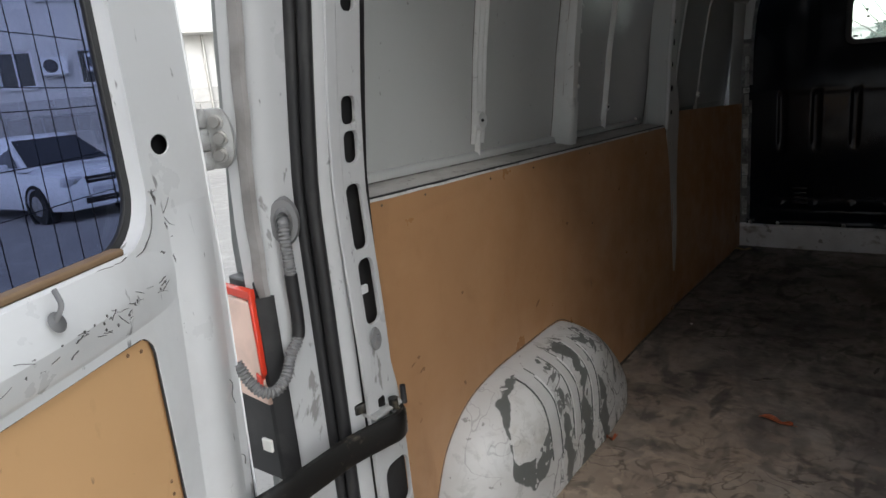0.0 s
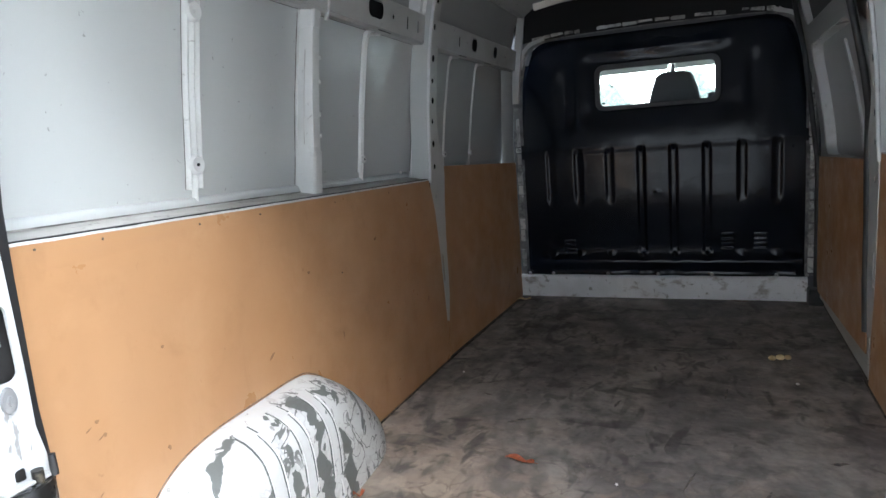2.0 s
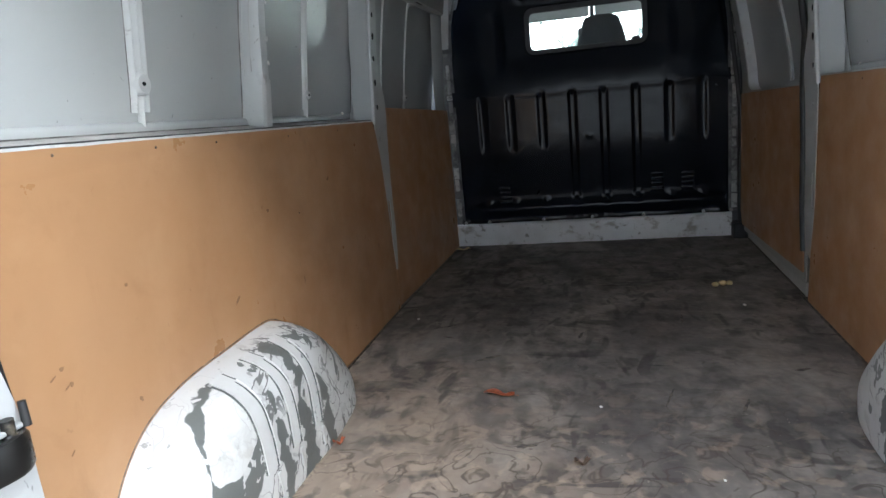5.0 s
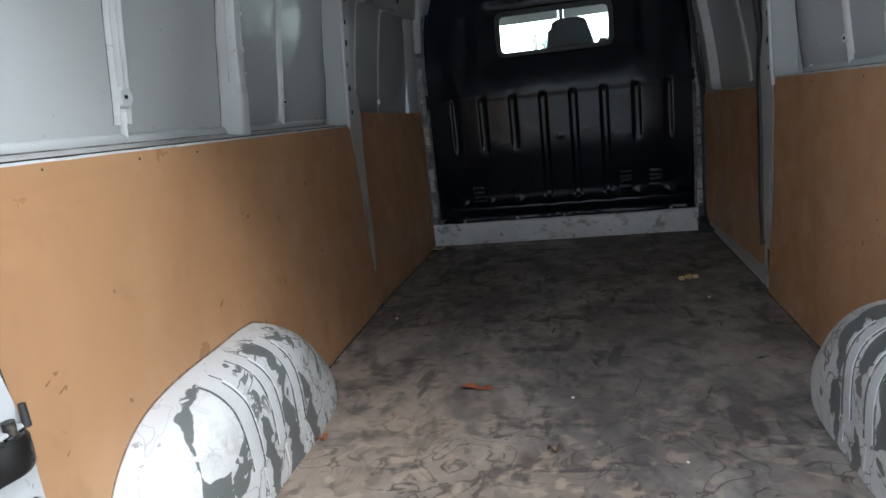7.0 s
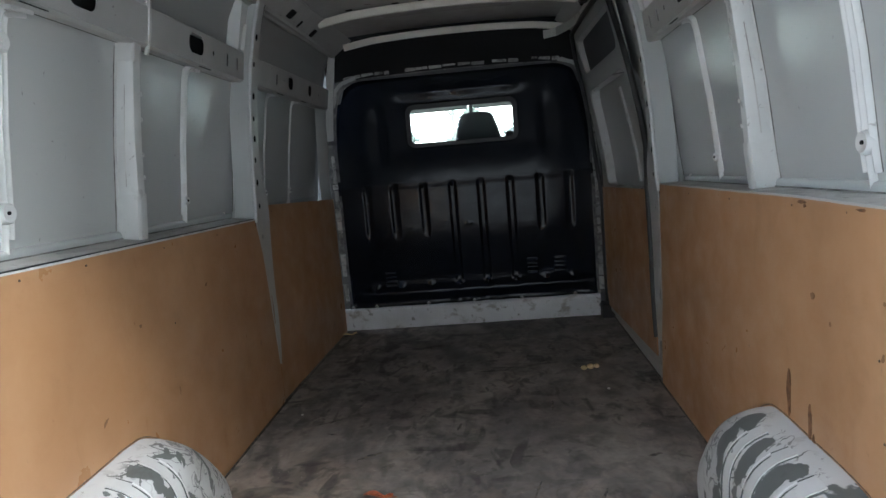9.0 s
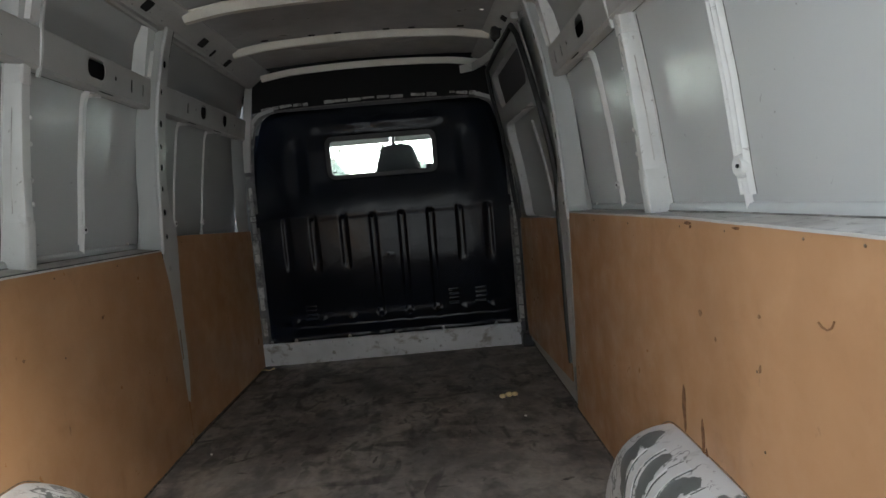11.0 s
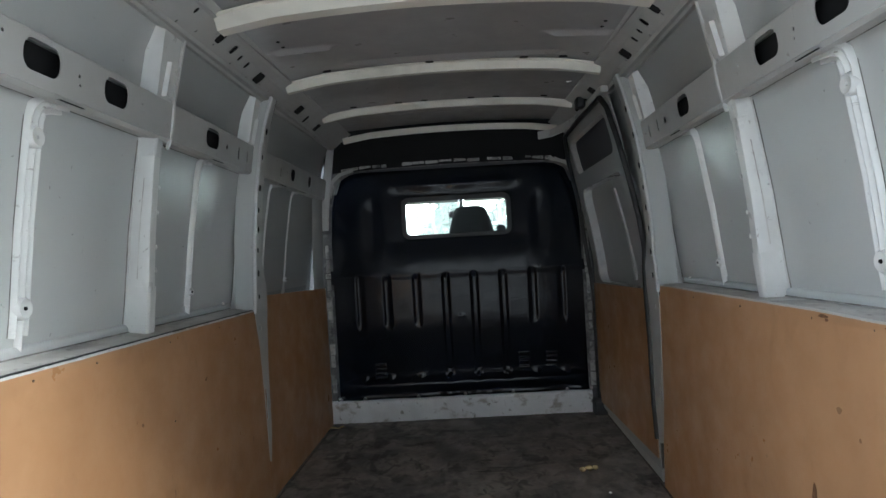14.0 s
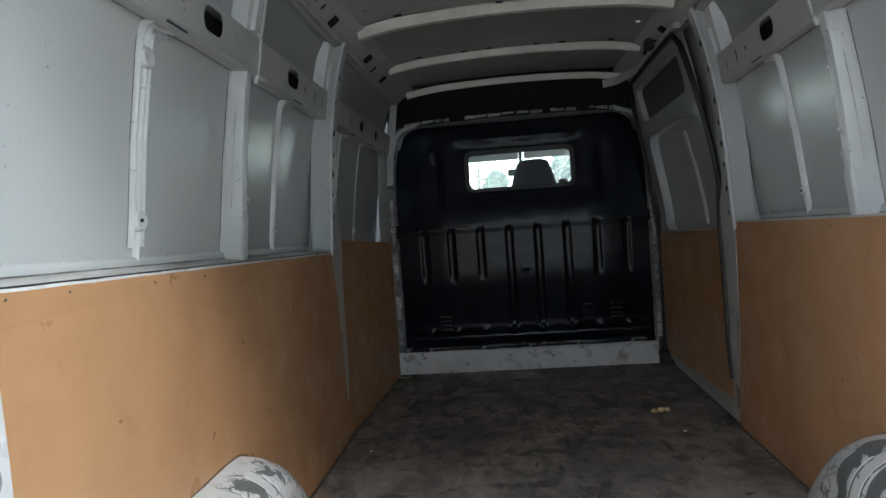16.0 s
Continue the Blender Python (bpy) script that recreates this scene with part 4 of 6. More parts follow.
bm = box(WIN[0] - 0.01, WIN[1] + 0.01, wy + 0.010, wy + 0.014, WIN[2] - 0.01, WIN[3] + 0.01)
pane = part("pane", bm, CLEAR, window, "clear rear-cab glass")
pane.visible_shadow = False
# bolts along the foot, and the white sill under it
for x in (-0.775, -0.623, -0.285, 0.010, 0.308, 0.644, 0.795):
    m = Matrix.Translation((x, NOSE - 0.012, 0.150)) @ pose(0, 0, 0, 90)
    part("bolt", moved(lathe([(0.0001, 0.007), (0.006, 0.006), (0.010, 0.003), (0.011, 0.0)], 8), m), STEEL, bulkhead)
bm = sheet(lambda x, q: (x, NOSE + q[0], q[1] + ((0.007 * noise.noise((x * 9, 0, 0)) + 0.006 * noise.noise((x * 41, 3, 0))) if q[1] < 0.02 else 0)), steps(-0.84, 0.80, 160), [(-0.004, -0.012), (-0.010, 0.010), (-0.006, 0.120), (0.0, 0.129), (0.03, 0.131)])
tagged(part("sill_strip", thicken(bm, 0.004), STRIP, None, "", 30), "chipped white painted sill under the bulkhead", "sill", "", "structure")
# body flange round the bulkhead with broken clip remnants
def around(k):
    """A point of the flange round the bulkhead: k from 0 (left foot) over the arch to 1 (right foot)."""
    pts = [(-0.815, 0.14), (-0.815, 0.7), (-0.812, 1.15), (-0.800, 1.35), (-0.765, 1.50), (-0.69, 1.585), (-0.52, 1.612), (0, 1.622), (0.52, 1.612), (0.69, 1.585), (0.765, 1.50), (0.800, 1.35), (0.812, 1.15), (0.815, 0.7), (0.815, 0.14)]
    lens = [0]
    for a, b in zip(pts, pts[1:]):
        lens.append(lens[-1] + math.dist(a, b))
    q = k * lens[-1]
    for i in range(len(pts) - 1):
        if q <= lens[i + 1] + 1e-9:
            f = (q - lens[i]) / (lens[i + 1] - lens[i])
            return Vector((pts[i][0] + f * (pts[i + 1][0] - pts[i][0]), NOSE + 0.02, pts[i][1] + f * (pts[i + 1][1] - pts[i][1])))
    return Vector((pts[-1][0], NOSE + 0.02, pts[-1][1]))


bm = sweep([around(k) for k in steps(0, 1, 60)], [(0.0, -0.030), (0.012, -0.026), (0.012, 0.026), (0.0, 0.030)], (0, 1, 0))
flange = part("flange", bm, FLANGE, bulkhead, "dirty grey flange round the partition", 40)
rng = random.Random(4)
k = 0.012
while k < 0.985:
    ln = rng.uniform(0.006, 0.020)
    if rng.random() < 0.92:
        a, b = around(k), around(min(1, k + ln))
        d = (b - a)
        ang = math.atan2(d.z, d.x)
        wide = rng.uniform(0.008, 0.017)
        bm = box(-d.length / 2, d.length / 2, -0.010, 0.0, -wide, wide, 0.003)
        for v in bm.verts:
            v.co += Vector((rng.uniform(-1, 1), rng.uniform(-1, 1) * 0.6, rng.uniform(-1, 1))) * 0.0025
        part("clip", moved(bm, Matrix.Translation((a + b) / 2 + Vector((0, -0.004, 0))) @ pose(0, 0, 0, 0, -math.degrees(ang), 0)), TABS, flange)
    k += ln + rng.uniform(0.0005, 0.003)
for s in (-1, 1):
    bm = sweep(smooth_path([(s * 0.795, NOSE - 0.004, 1.40), (s * 0.770, NOSE - 0.004, 1.485), (s * 0.715, NOSE - 0.004, 1.555), (s * 0.62, NOSE - 0.004, 1.588)], 6), [(-0.006, -0.011), (0.006, -0.009), (0.006, 0.009), (-0.006, 0.011)], (0, 1, 0))
    part("corner_gusset", bm, RAIL, flange, "pale curved corner piece", 40)
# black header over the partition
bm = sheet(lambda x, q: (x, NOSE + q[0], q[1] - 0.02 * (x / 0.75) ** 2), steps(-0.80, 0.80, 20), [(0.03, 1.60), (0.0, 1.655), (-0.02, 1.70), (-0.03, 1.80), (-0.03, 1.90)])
tagged(part("header_panel", thicken(bm, 0.01), FOAM_AND_VOID, None, "", 40), "dull black panel between partition and roof", "header", "", "structure")
# walls of the partition's surround that close the bay
bm = plate([(-1.0, -0.1), (1.0, -0.1), (1.0, 1.95), (-1.0, 1.95)], [[(-0.79, 0.1), (0.79, 0.1), (0.79, 1.3), (0.70, 1.58), (-0.70, 1.58), (-0.79, 1.3)]], 0.02, lambda a, b, d: Vector((a, NOSE + 0.075 + d, b)))
tagged(part("cab_wall", bm, PLASTIC), "dark cab wall behind the partition", "wall", "", "structure")
# pale corner posts either side of the partition
for s in (-1, 1):
    bm = sheet(lambda z, q: (s * (0.815 - 0.065 * max(0, (z - 1.15) / 0.55) ** 1.4 + q[0]), NOSE - 0.03 + q[1], z), steps(1.22 if s < 0 else 1.25, 1.76, 9), [(-0.024, -0.014), (0.016, -0.022), (0.03, 0.02), (-0.018, 0.03)], True)
    tagged(part("corner_post", bm, RAIL, None, "", 30), "pale worn post beside the black partition", "post", "corner posts", "structure")
bm = sheet(lambda z, q: (-(0.868 - q[0]) + (0.05 * max(0, z - 1.0)), NOSE - 0.10 + q[1], z), steps(0.86, 1.48, 8), [(0.0, -0.07), (0.012, -0.05), (0.035, 0.05), (0.03, 0.08), (-0.02, 0.08)], True)
tagged(part("front_post", bm, SKIN, None, "", 30), "grey pressed post at the front of the bay", "post", "", "structure")
bm = box(0.795, 0.885, NOSE - 0.10, NOSE + 0.02, -0.01, 0.085, 0.012)
tagged(part("step_block", bm, RUBBER), "black rubber block at the sliding door's foot", "block", "", "structure")


# ---- plywood linings ----
def lining(name, outline, place, screws, words, group="plywood linings"):
    bm = plate(dense(outline, 0.06), [], 0.006, place, 0.001)
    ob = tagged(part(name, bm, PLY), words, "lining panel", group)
    for a, b in screws:
        p, q = place(a, b, 0.006), place(a, b, 0.0)
        d = (p - q).normalized()
        m = Matrix.Translation(p) @ d.to_track_quat("Z", "Y").to_matrix().to_4x4()
        part("screw", moved(lathe([(0.0001, 0.0016), (0.0022, 0.0013), (0.0031, 0.0003), (0.0031, -0.001)], 8), m), SCREW, ob)
    return ob


def bulge(y, z):
    return 0.004 * noise.noise((y * 1.3, z * 1.5, 9))


for s, pits in ((-1, [(1.05, 0.62)]), (1, [(0.30, 0.62), (0.28, 0.47)])):
    edge = [(-0.115, 0.0), *PLY_EDGE[s][:-1], *[(y, 0.885 + lift(s, y)) for y in (1.85, 0.6, 0.25, -0.115)]]
    lo = lambda a, b, d, s=s: Vector((s * (0.864 - d + bulge(a, b + 5 * s)), a, drop(a, b) if b > 0.4 else b))
    top = [(-0.02, 0.873), (0.13, 0.872), (0.412, 0.868), (0.65, 0.866), (1.05, 0.862), (1.45, 0.862)]
    lining("plywood_panel", edge, lo, [(a, b + lift(s, a)) for a, b in top] + pits, "tan varnished hardboard lining, scuffed and screwed to the side")
lo = lambda a, b, d: Vector((-(0.872 - d - 0.030 * (a - 2.0)), a, drop(a, b) if b > 0.4 else b))
lining("plywood_panel", [(1.985, 0.0), (3.18, 0.0), (3.18, 0.915), (1.985, 0.945)], lo, [(2.1, 0.91), (2.6, 0.90), (3.1, 0.89), (2.6, 0.45)], "shaded tan hardboard lining beside the black partition")
# scorched drips, specks and scratches on the linings
def mark(s, y, z, w, h, mat, words, lean=0.0):
    n = 14
    loop = [(w * math.cos(2 * math.pi * i / n) * (1 + 0.25 * math.sin(5 * i + y * 40)), h * math.sin(2 * math.pi * i / n)) for i in range(n)]
    loop = [(y + a * math.cos(lean) - c * math.sin(lean), z + a * math.sin(lean) + c * math.cos(lean)) for a, c in loop]
    bm = plate(loop, [], 0.0008, lambda a, c, d: Vector((s * (0.864 - 0.0068 + bulge(a, c + 5 * s) - d), a, drop(a, c) if c > 0.4 else c)))
    tagged(part("stain", bm, mat), words, "stain", "stains")


for y, z, w, h in ((0.672, 0.430, 0.011, 0.060), (0.565, 0.392, 0.008, 0.048), (0.548, 0.350, 0.006, 0.030), (0.60, 0.893, 0.020, 0.004), (0.585, 0.885, 0.006, 0.004), (0.36, 0.889, 0.016, 0.003)):
    mark(1, y, z, w, h, BURN, "dark brown scorch drip on the hardboard")
for s, y, z, w, h, lean in ((1, 0.287, 0.628, 0.004, 0.009, 0.3), (1, 0.284, 0.728, 0.005, 0.004, 0), (1, 0.477, 0.645, 0.004, 0.005, 0), (1, 0.552, 0.690, 0.009, 0.008, 0), (-1, 0.219, 0.385, 0.004, 0.007, 0.4), (-1, 0.24, 0.61, 0.004, 0.004, 0), (-1, 0.626, 0.462, 0.014, 0.004, 0.6), (-1, 0.046, 0.512, 0.005, 0.004, 0.2), (-1, 0.024, 0.502, 0.008, 0.0016, 0.45), (-1, 0.050, 0.476, 0.007, 0.0014, 0.5), (-1, 0.060, 0.478, 0.004, 0.005, 0), (-1, 0.03, 0.37, 0.006, 0.0012, 0.7), (-1, 1.30, 0.70, 0.010, 0.005, 0.5), (-1, 0.85, 0.66, 0.006, 0.005, 0)):
    mark(s, y, z, w, h, SMUDGE, "small dark scuff on the hardboard", lean)
bm = sweep([(0.8565 + bulge(y, 0.752 + 5), y, drop(y, z)) for y, z in ((0.095, 0.752), (0.085, 0.746), (0.072, 0.744), (0.060, 0.750), (0.054, 0.760))], ring_profile(0.0018, 6), (1, 0, 0))
tagged(part("stain", bm, SMUDGE, None, "", 60), "thin curved dark scratch on the hardboard", "stain", "stains")
# dark scrapes on the floor
for x, y, turn_, ln, wd in ((-0.586, 1.686, 25, 0.10, 0.005), (-0.543, 1.564, -20, 0.05, 0.006), (-0.025, 1.575, 80, 0.07, 0.006), (0.664, 1.256, 20, 0.05, 0.008), (0.25, 1.05, 75, 0.12, 0.004), (0.45, 1.0, 70, 0.09, 0.005), (-0.35, 1.35, 35, 0.10, 0.010), (0.36, 1.75, 85, 0.10, 0.005), (-0.15, 0.75, 10, 0.06, 0.010)):
    cx, sx = math.cos(radians(turn_)), math.sin(radians(turn_))
    loop = [(x + u * cx - v * sx, y + u * sx + v * cx) for u, v in ((ln * 0.5 * math.cos(6.283 * i / 14) * (1 + 0.2 * math.sin(3 * i)), wd * math.sin(6.283 * i / 14) * (1 + 0.4 * math.sin(4 * i + x * 9))) for i in range(14))]
    bm = plate(loop, [], 0.0008, lambda a, c, d: Vector((a, c, floor_z(a, c) + 0.0012 + d)))
    tagged(part("scrape", bm, SCRAPE), "dark rubbed scrape on the floor covering", "scrape", "scrapes")


# ---- wheel arches ----
def wheel_arch(s):
    """A domed pressing against the side, with raised ribs over its shoulder. Local x points into the bay."""
    deep = 0.163
    rim = smooth_path([(0, -0.575, 0.0), (0, -0.568, 0.07), (0, -0.545, 0.15), (0, -0.490, 0.250), (0, -0.39, 0.325), (0, -0.25, 0.357), (0, -0.05, 0.364), (0, 0.10, 0.366), (0, 0.185, 0.350), (0, 0.295, 0.280), (0, 0.40, 0.188), (0, 0.485, 0.095), (0, 0.530, 0.0)], 26)
    ribs = (-0.215, -0.085, 0.04)

    def f(k, r):
        q = rim[k]
        up = min(1.0, q.z / 0.30)
        front = max(0.0, q.y) / 0.55 * (1 - up)
        y, z = q.y * r, q.z * r
        p, e = 3.4 + 3.6 * up + 0.4 * front, 0.52 + 0.10 * front
        x = deep * max(0.0, 1 - r ** p) ** e
        v = Vector((x, y, z))
        v += Vector((1, 0, 1)) * 0.004 * noise.noise((y * 6, z * 6, x * 6 + s)) * (1 - r ** 8)
        return v

    rs = [1.0, 0.995, 0.985, 0.97, *steps(0.95, 0.02, 70)]
    bm = sheet(lambda r, th: f(th, r), rs, list(range(len(rim))))
    ob = part("wheel_arch", bm, FLAKES[s], None, "", 50)
    ob.matrix_world = pose(-0.860, 0.615, -0.004) if s < 0 else Matrix.Translation((0.860, 0.615, -0.004)) @ Matrix.Diagonal((-1, 1, 1, 1))
    tagged(ob, "white wheel arch with flaking paint and pressed ribs", "wheel arch", "wheel arches")
    bm = sweep([Vector((0.002, f(t, 1).y * 1.008, f(t, 1).z * 1.012)) for t in range(0, len(rim), 3)], ring_profile(0.0014, 6), (1, 0, 0))
    part("edge_seam", bm, SCRAPE, ob, "dark dirty seam along the lining", 60)
    def depth_at(y, z):
        """How far the dome stands out at a place on it."""
        a = math.atan2(z, y)
        k = min(range(len(rim)), key=lambda i: abs(math.atan2(rim[i].z, rim[i].y) - a))
        r = math.hypot(y, z) / math.hypot(rim[k].y, rim[k].z)
        return f(k, min(1.0, r)).x, r

    for top, low, z0, z1 in RIBS:
        pts = []
        for t in steps(0, 1, 16):
            z = z0 + (z1 - z0) * t
            y = low + (top - low) * t ** 1.5
            x, r = depth_at(y, z)
            pts.append((x - 0.001, y, z))
        wide = 0.036 if top < -0.2 else 0.025
        up = lambda prof: [(a, -b_) for a, b_ in prof][::-1]
        bm = sweep(pts, up([(-wide, -0.006), (-wide + 0.001, 0.0075), (-wide + 0.004, 0.0095), (0.012, 0.0090), (0.0135, -0.006)]), (0, 1, 0))
        rib = part("rib", bm, RIBPAINT, ob, "raised white rib with a ridge along its edge", 35)
        # ridge in lighter paint: its highlight is put into the colour
        bm = sweep(pts[:-1], up([(0.0080, -0.004), (0.0090, 0.0140), (0.0110, 0.0185), (0.0150, 0.0190), (0.0175, 0.0150), (0.0190, -0.006)]), (0, 1, 0))
        part("ridge", bm, RIDGE, rib, "white ridge along the rib", 25)
        # dark lines along rib and ridge that draw out the relief
        for side, r0, rise in ((-wide - 0.001, 0.0026, 0.001), (0.0070, 0.0018, 0.0095), (0.0205, 0.0032, 0.001)):
            line = [(p[0] + rise, p[1] + side + 0.0016 * noise.noise((p[2] * 25, side * 90, s)), p[2]) for p in pts]
            part("rib_grime", sweep(line, ring_profile(r0, 6), (0, 1, 0)), ARCH_OUTLINE, rib, "dark outline along the rib", 60)
        # broken-off end of the ridge, lower down
        pts = []
        for z in steps(0.030, z0 - 0.022, 6):
            x, r = depth_at(low + 0.016, z)
            pts.append((x - 0.001, low + 0.016 + 0.004 * math.sin(40 * z), z))
        bm = sweep(pts, [(a, -b_) for a, b_ in [(-0.006, -0.004), (-0.004, 0.007), (0.0, 0.009), (0.004, 0.007), (0.006, -0.004)]][::-1], (0, 1, 0))
        part("ridge_end", bm, RIBPAINT, ob, "", 50)
    return ob


RIBPAINT = material("worn_white_rib_paint", (0.52, 0.52, 0.51), 0.36, spots=[(8, 0.45, 0.75, (0.42, 0.41, 0.395), 0.8, 6, ONE), (22, 0.66, 0.69, (0.14, 0.145, 0.15), 0.9, 4, ONE)])
# paler than the rib, as a painted highlight
RIDGE = material("highlit_ridge_paint", (0.68, 0.68, 0.67), 0.35, spots=[(16, 0.60, 0.66, (0.40, 0.39, 0.37), 0.6, 4, ONE)])
ARCH_OUTLINE = material("dark_rib_outline", (0.085, 0.09, 0.085), 0.7, spots=[(30, 0.56, 0.64, (0.40, 0.395, 0.38), 0.9, 4, ONE)])
RIBS = ((-0.216, -0.204, 0.122, 0.352), (-0.088, -0.080, 0.116, 0.355), (0.034, 0.046, 0.108, 0.355))
wheel_arch(-1)
wheel_arch(1)

# ---- sliding door on the right ----
def sd(a, b, d):
    """A place on the sliding door: a along the van, b up, d out of the bay."""
    lean = max(0.0, b - 0.95) ** 1.3 * 0.20
    return Vector((0.872 + d - lean - 0.022 * (a - 2.0), a, drop(a, b)))


sliding_door = empty("sliding_door")
tagged(sliding_door, "grey inner side of the closed sliding door", "sliding door", "", "structure")
low_cut = rounded(2.12, 3.05, 0.87, 1.43, 0.09, 6)
top_cut = rounded(2.16, 3.02, 1.52, 1.71, 0.05, 5)
# frame and outer skin take the darkened grey for the shade they lie in
bm = plate(dense([(2.01, 0.05), (3.16, 0.05), (3.16, 1.60), (3.05, 1.755), (2.01, 1.755)], 0.06), [dense(low_cut, 0.06), dense(top_cut, 0.06)], 0.006, sd)
body = part("door_frame", bm, SHADED_SKIN, sliding_door, "cream-grey inner door frame")
for cut, deep in ((low_cut, 0.055), (top_cut, 0.045)):
    loop = dense(cut, 0.06)
    bm = sheet(lambda d, q: sd(q[0], q[1], d), [0.004, 0.02, deep - 0.01, deep], loop, True)
    part("recess_side", bm, WHITE if deep > 0.05 else RAIL, sliding_door, "", 40)
bm = sheet(lambda y, z: sd(y, z, 0.056), steps(2.0, 3.17, 8), steps(0.8, 1.78, 12))
part("outer_skin", thicken(bm, 0.004), SHADED_SKIN, sliding_door, "plain grey outer skin", 40)
bm = plate(rounded(2.15, 3.03, 1.51, 1.72, 0.05, 5), [], 0.004, lambda a, b, d: sd(a, b, 0.036 + d))
part("upper_blank", bm, PLASTIC, sliding_door, "dark blanking panel")
bm = sweep([sd(2.42 + 0.02 * k, 0.90 + 0.12 * k, 0.048) for k in range(5)], [(-0.016, -0.006), (-0.010, 0.010), (0.010, 0.010), (0.016, -0.006)], (0, 1, 0))
part("stiffener", bm, WHITE, sliding_door, "slim pressed stiffener", 40)
bm = plate(dense([(2.02, 0.10), (3.10, 0.085), (3.14, 0.16), (3.14, 0.855), (2.02, 0.875)], 0.08), [], 0.006, lambda a, b, d: sd(a, b, -0.004 - d))
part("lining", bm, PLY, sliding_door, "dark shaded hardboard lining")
bm = sweep([sd(3.155, 0.10, -0.012), sd(3.155, 0.8, -0.012), sd(3.15, 1.4, -0.012), sd(3.12, 1.62, -0.012), sd(3.02, 1.752, -0.012), sd(2.6, 1.762, -0.012), sd(2.10, 1.758, -0.012), sd(2.04, 1.70, -0.012), sd(2.015, 1.55, -0.012), *[sd(y, z, -0.017) for y, z in ((1.985, 1.4), (1.978, 1.2), (1.990, 1.07), (2.036, 0.98), (2.048, 0.90), (2.042, 0.82), (2.022, 0.62), (2.018, 0.40), (1.990, 0.20))]], ring_profile(0.013, 8), (1, 0, 0.02))
part("door_seal", bm, RUBBER, sliding_door, "black rubber door seal", 60)
bm = box(0.87, 0.99, 2.0, NOSE, -0.1, 0.06, 0.008)
tagged(part("door_step", bm, RAIL), "scuffed grey door step beside the floor", "sill", "", "structure")
bm = sheet(lambda y, z: (1.02 - 0.2 * max(0, z - 0.95) ** 1.3, y, z), steps(1.9, 3.3, 4), steps(-0.1, 1.9, 10))
tagged(part("wall_outer", thicken(bm, 0.01), WHITE), "white outer side of the van", "van wall", "", "structure")
# the door's upper runner and its roller arm
runner = empty("door_runner")
tagged(runner, "grey steel runner and arm of the sliding door", "door runner", "", "structure")
bm = box(0.70, 0.735, 2.05, 3.0, 1.742, 1.772, 0.005)
part("track", bm, RAIL, runner, "", 30)
bm = sweep([(0.70, 2.72, 1.735), (0.66, 2.86, 1.722), (0.60, 2.98, 1.712), (0.53, 3.02, 1.708)], [(-0.022, -0.006), (-0.022, 0.006), (0.022, 0.006), (0.022, -0.006)], (0, 0, 1))
part("arm", bm, RAIL, runner, "pale steel roller arm", 30)
bm = box(0.655, 0.70, 2.40, 2.47, 1.745, 1.80, 0.01)
part("stop", bm, RUBBER, runner)


# ---- rear frame of the load bay ----
def jamb_shift(z):
    """How far the rear frame leans into the bay at height z."""
    return 0.0 if z < 0.95 else 0.16 * (z - 0.95) ** 1.15


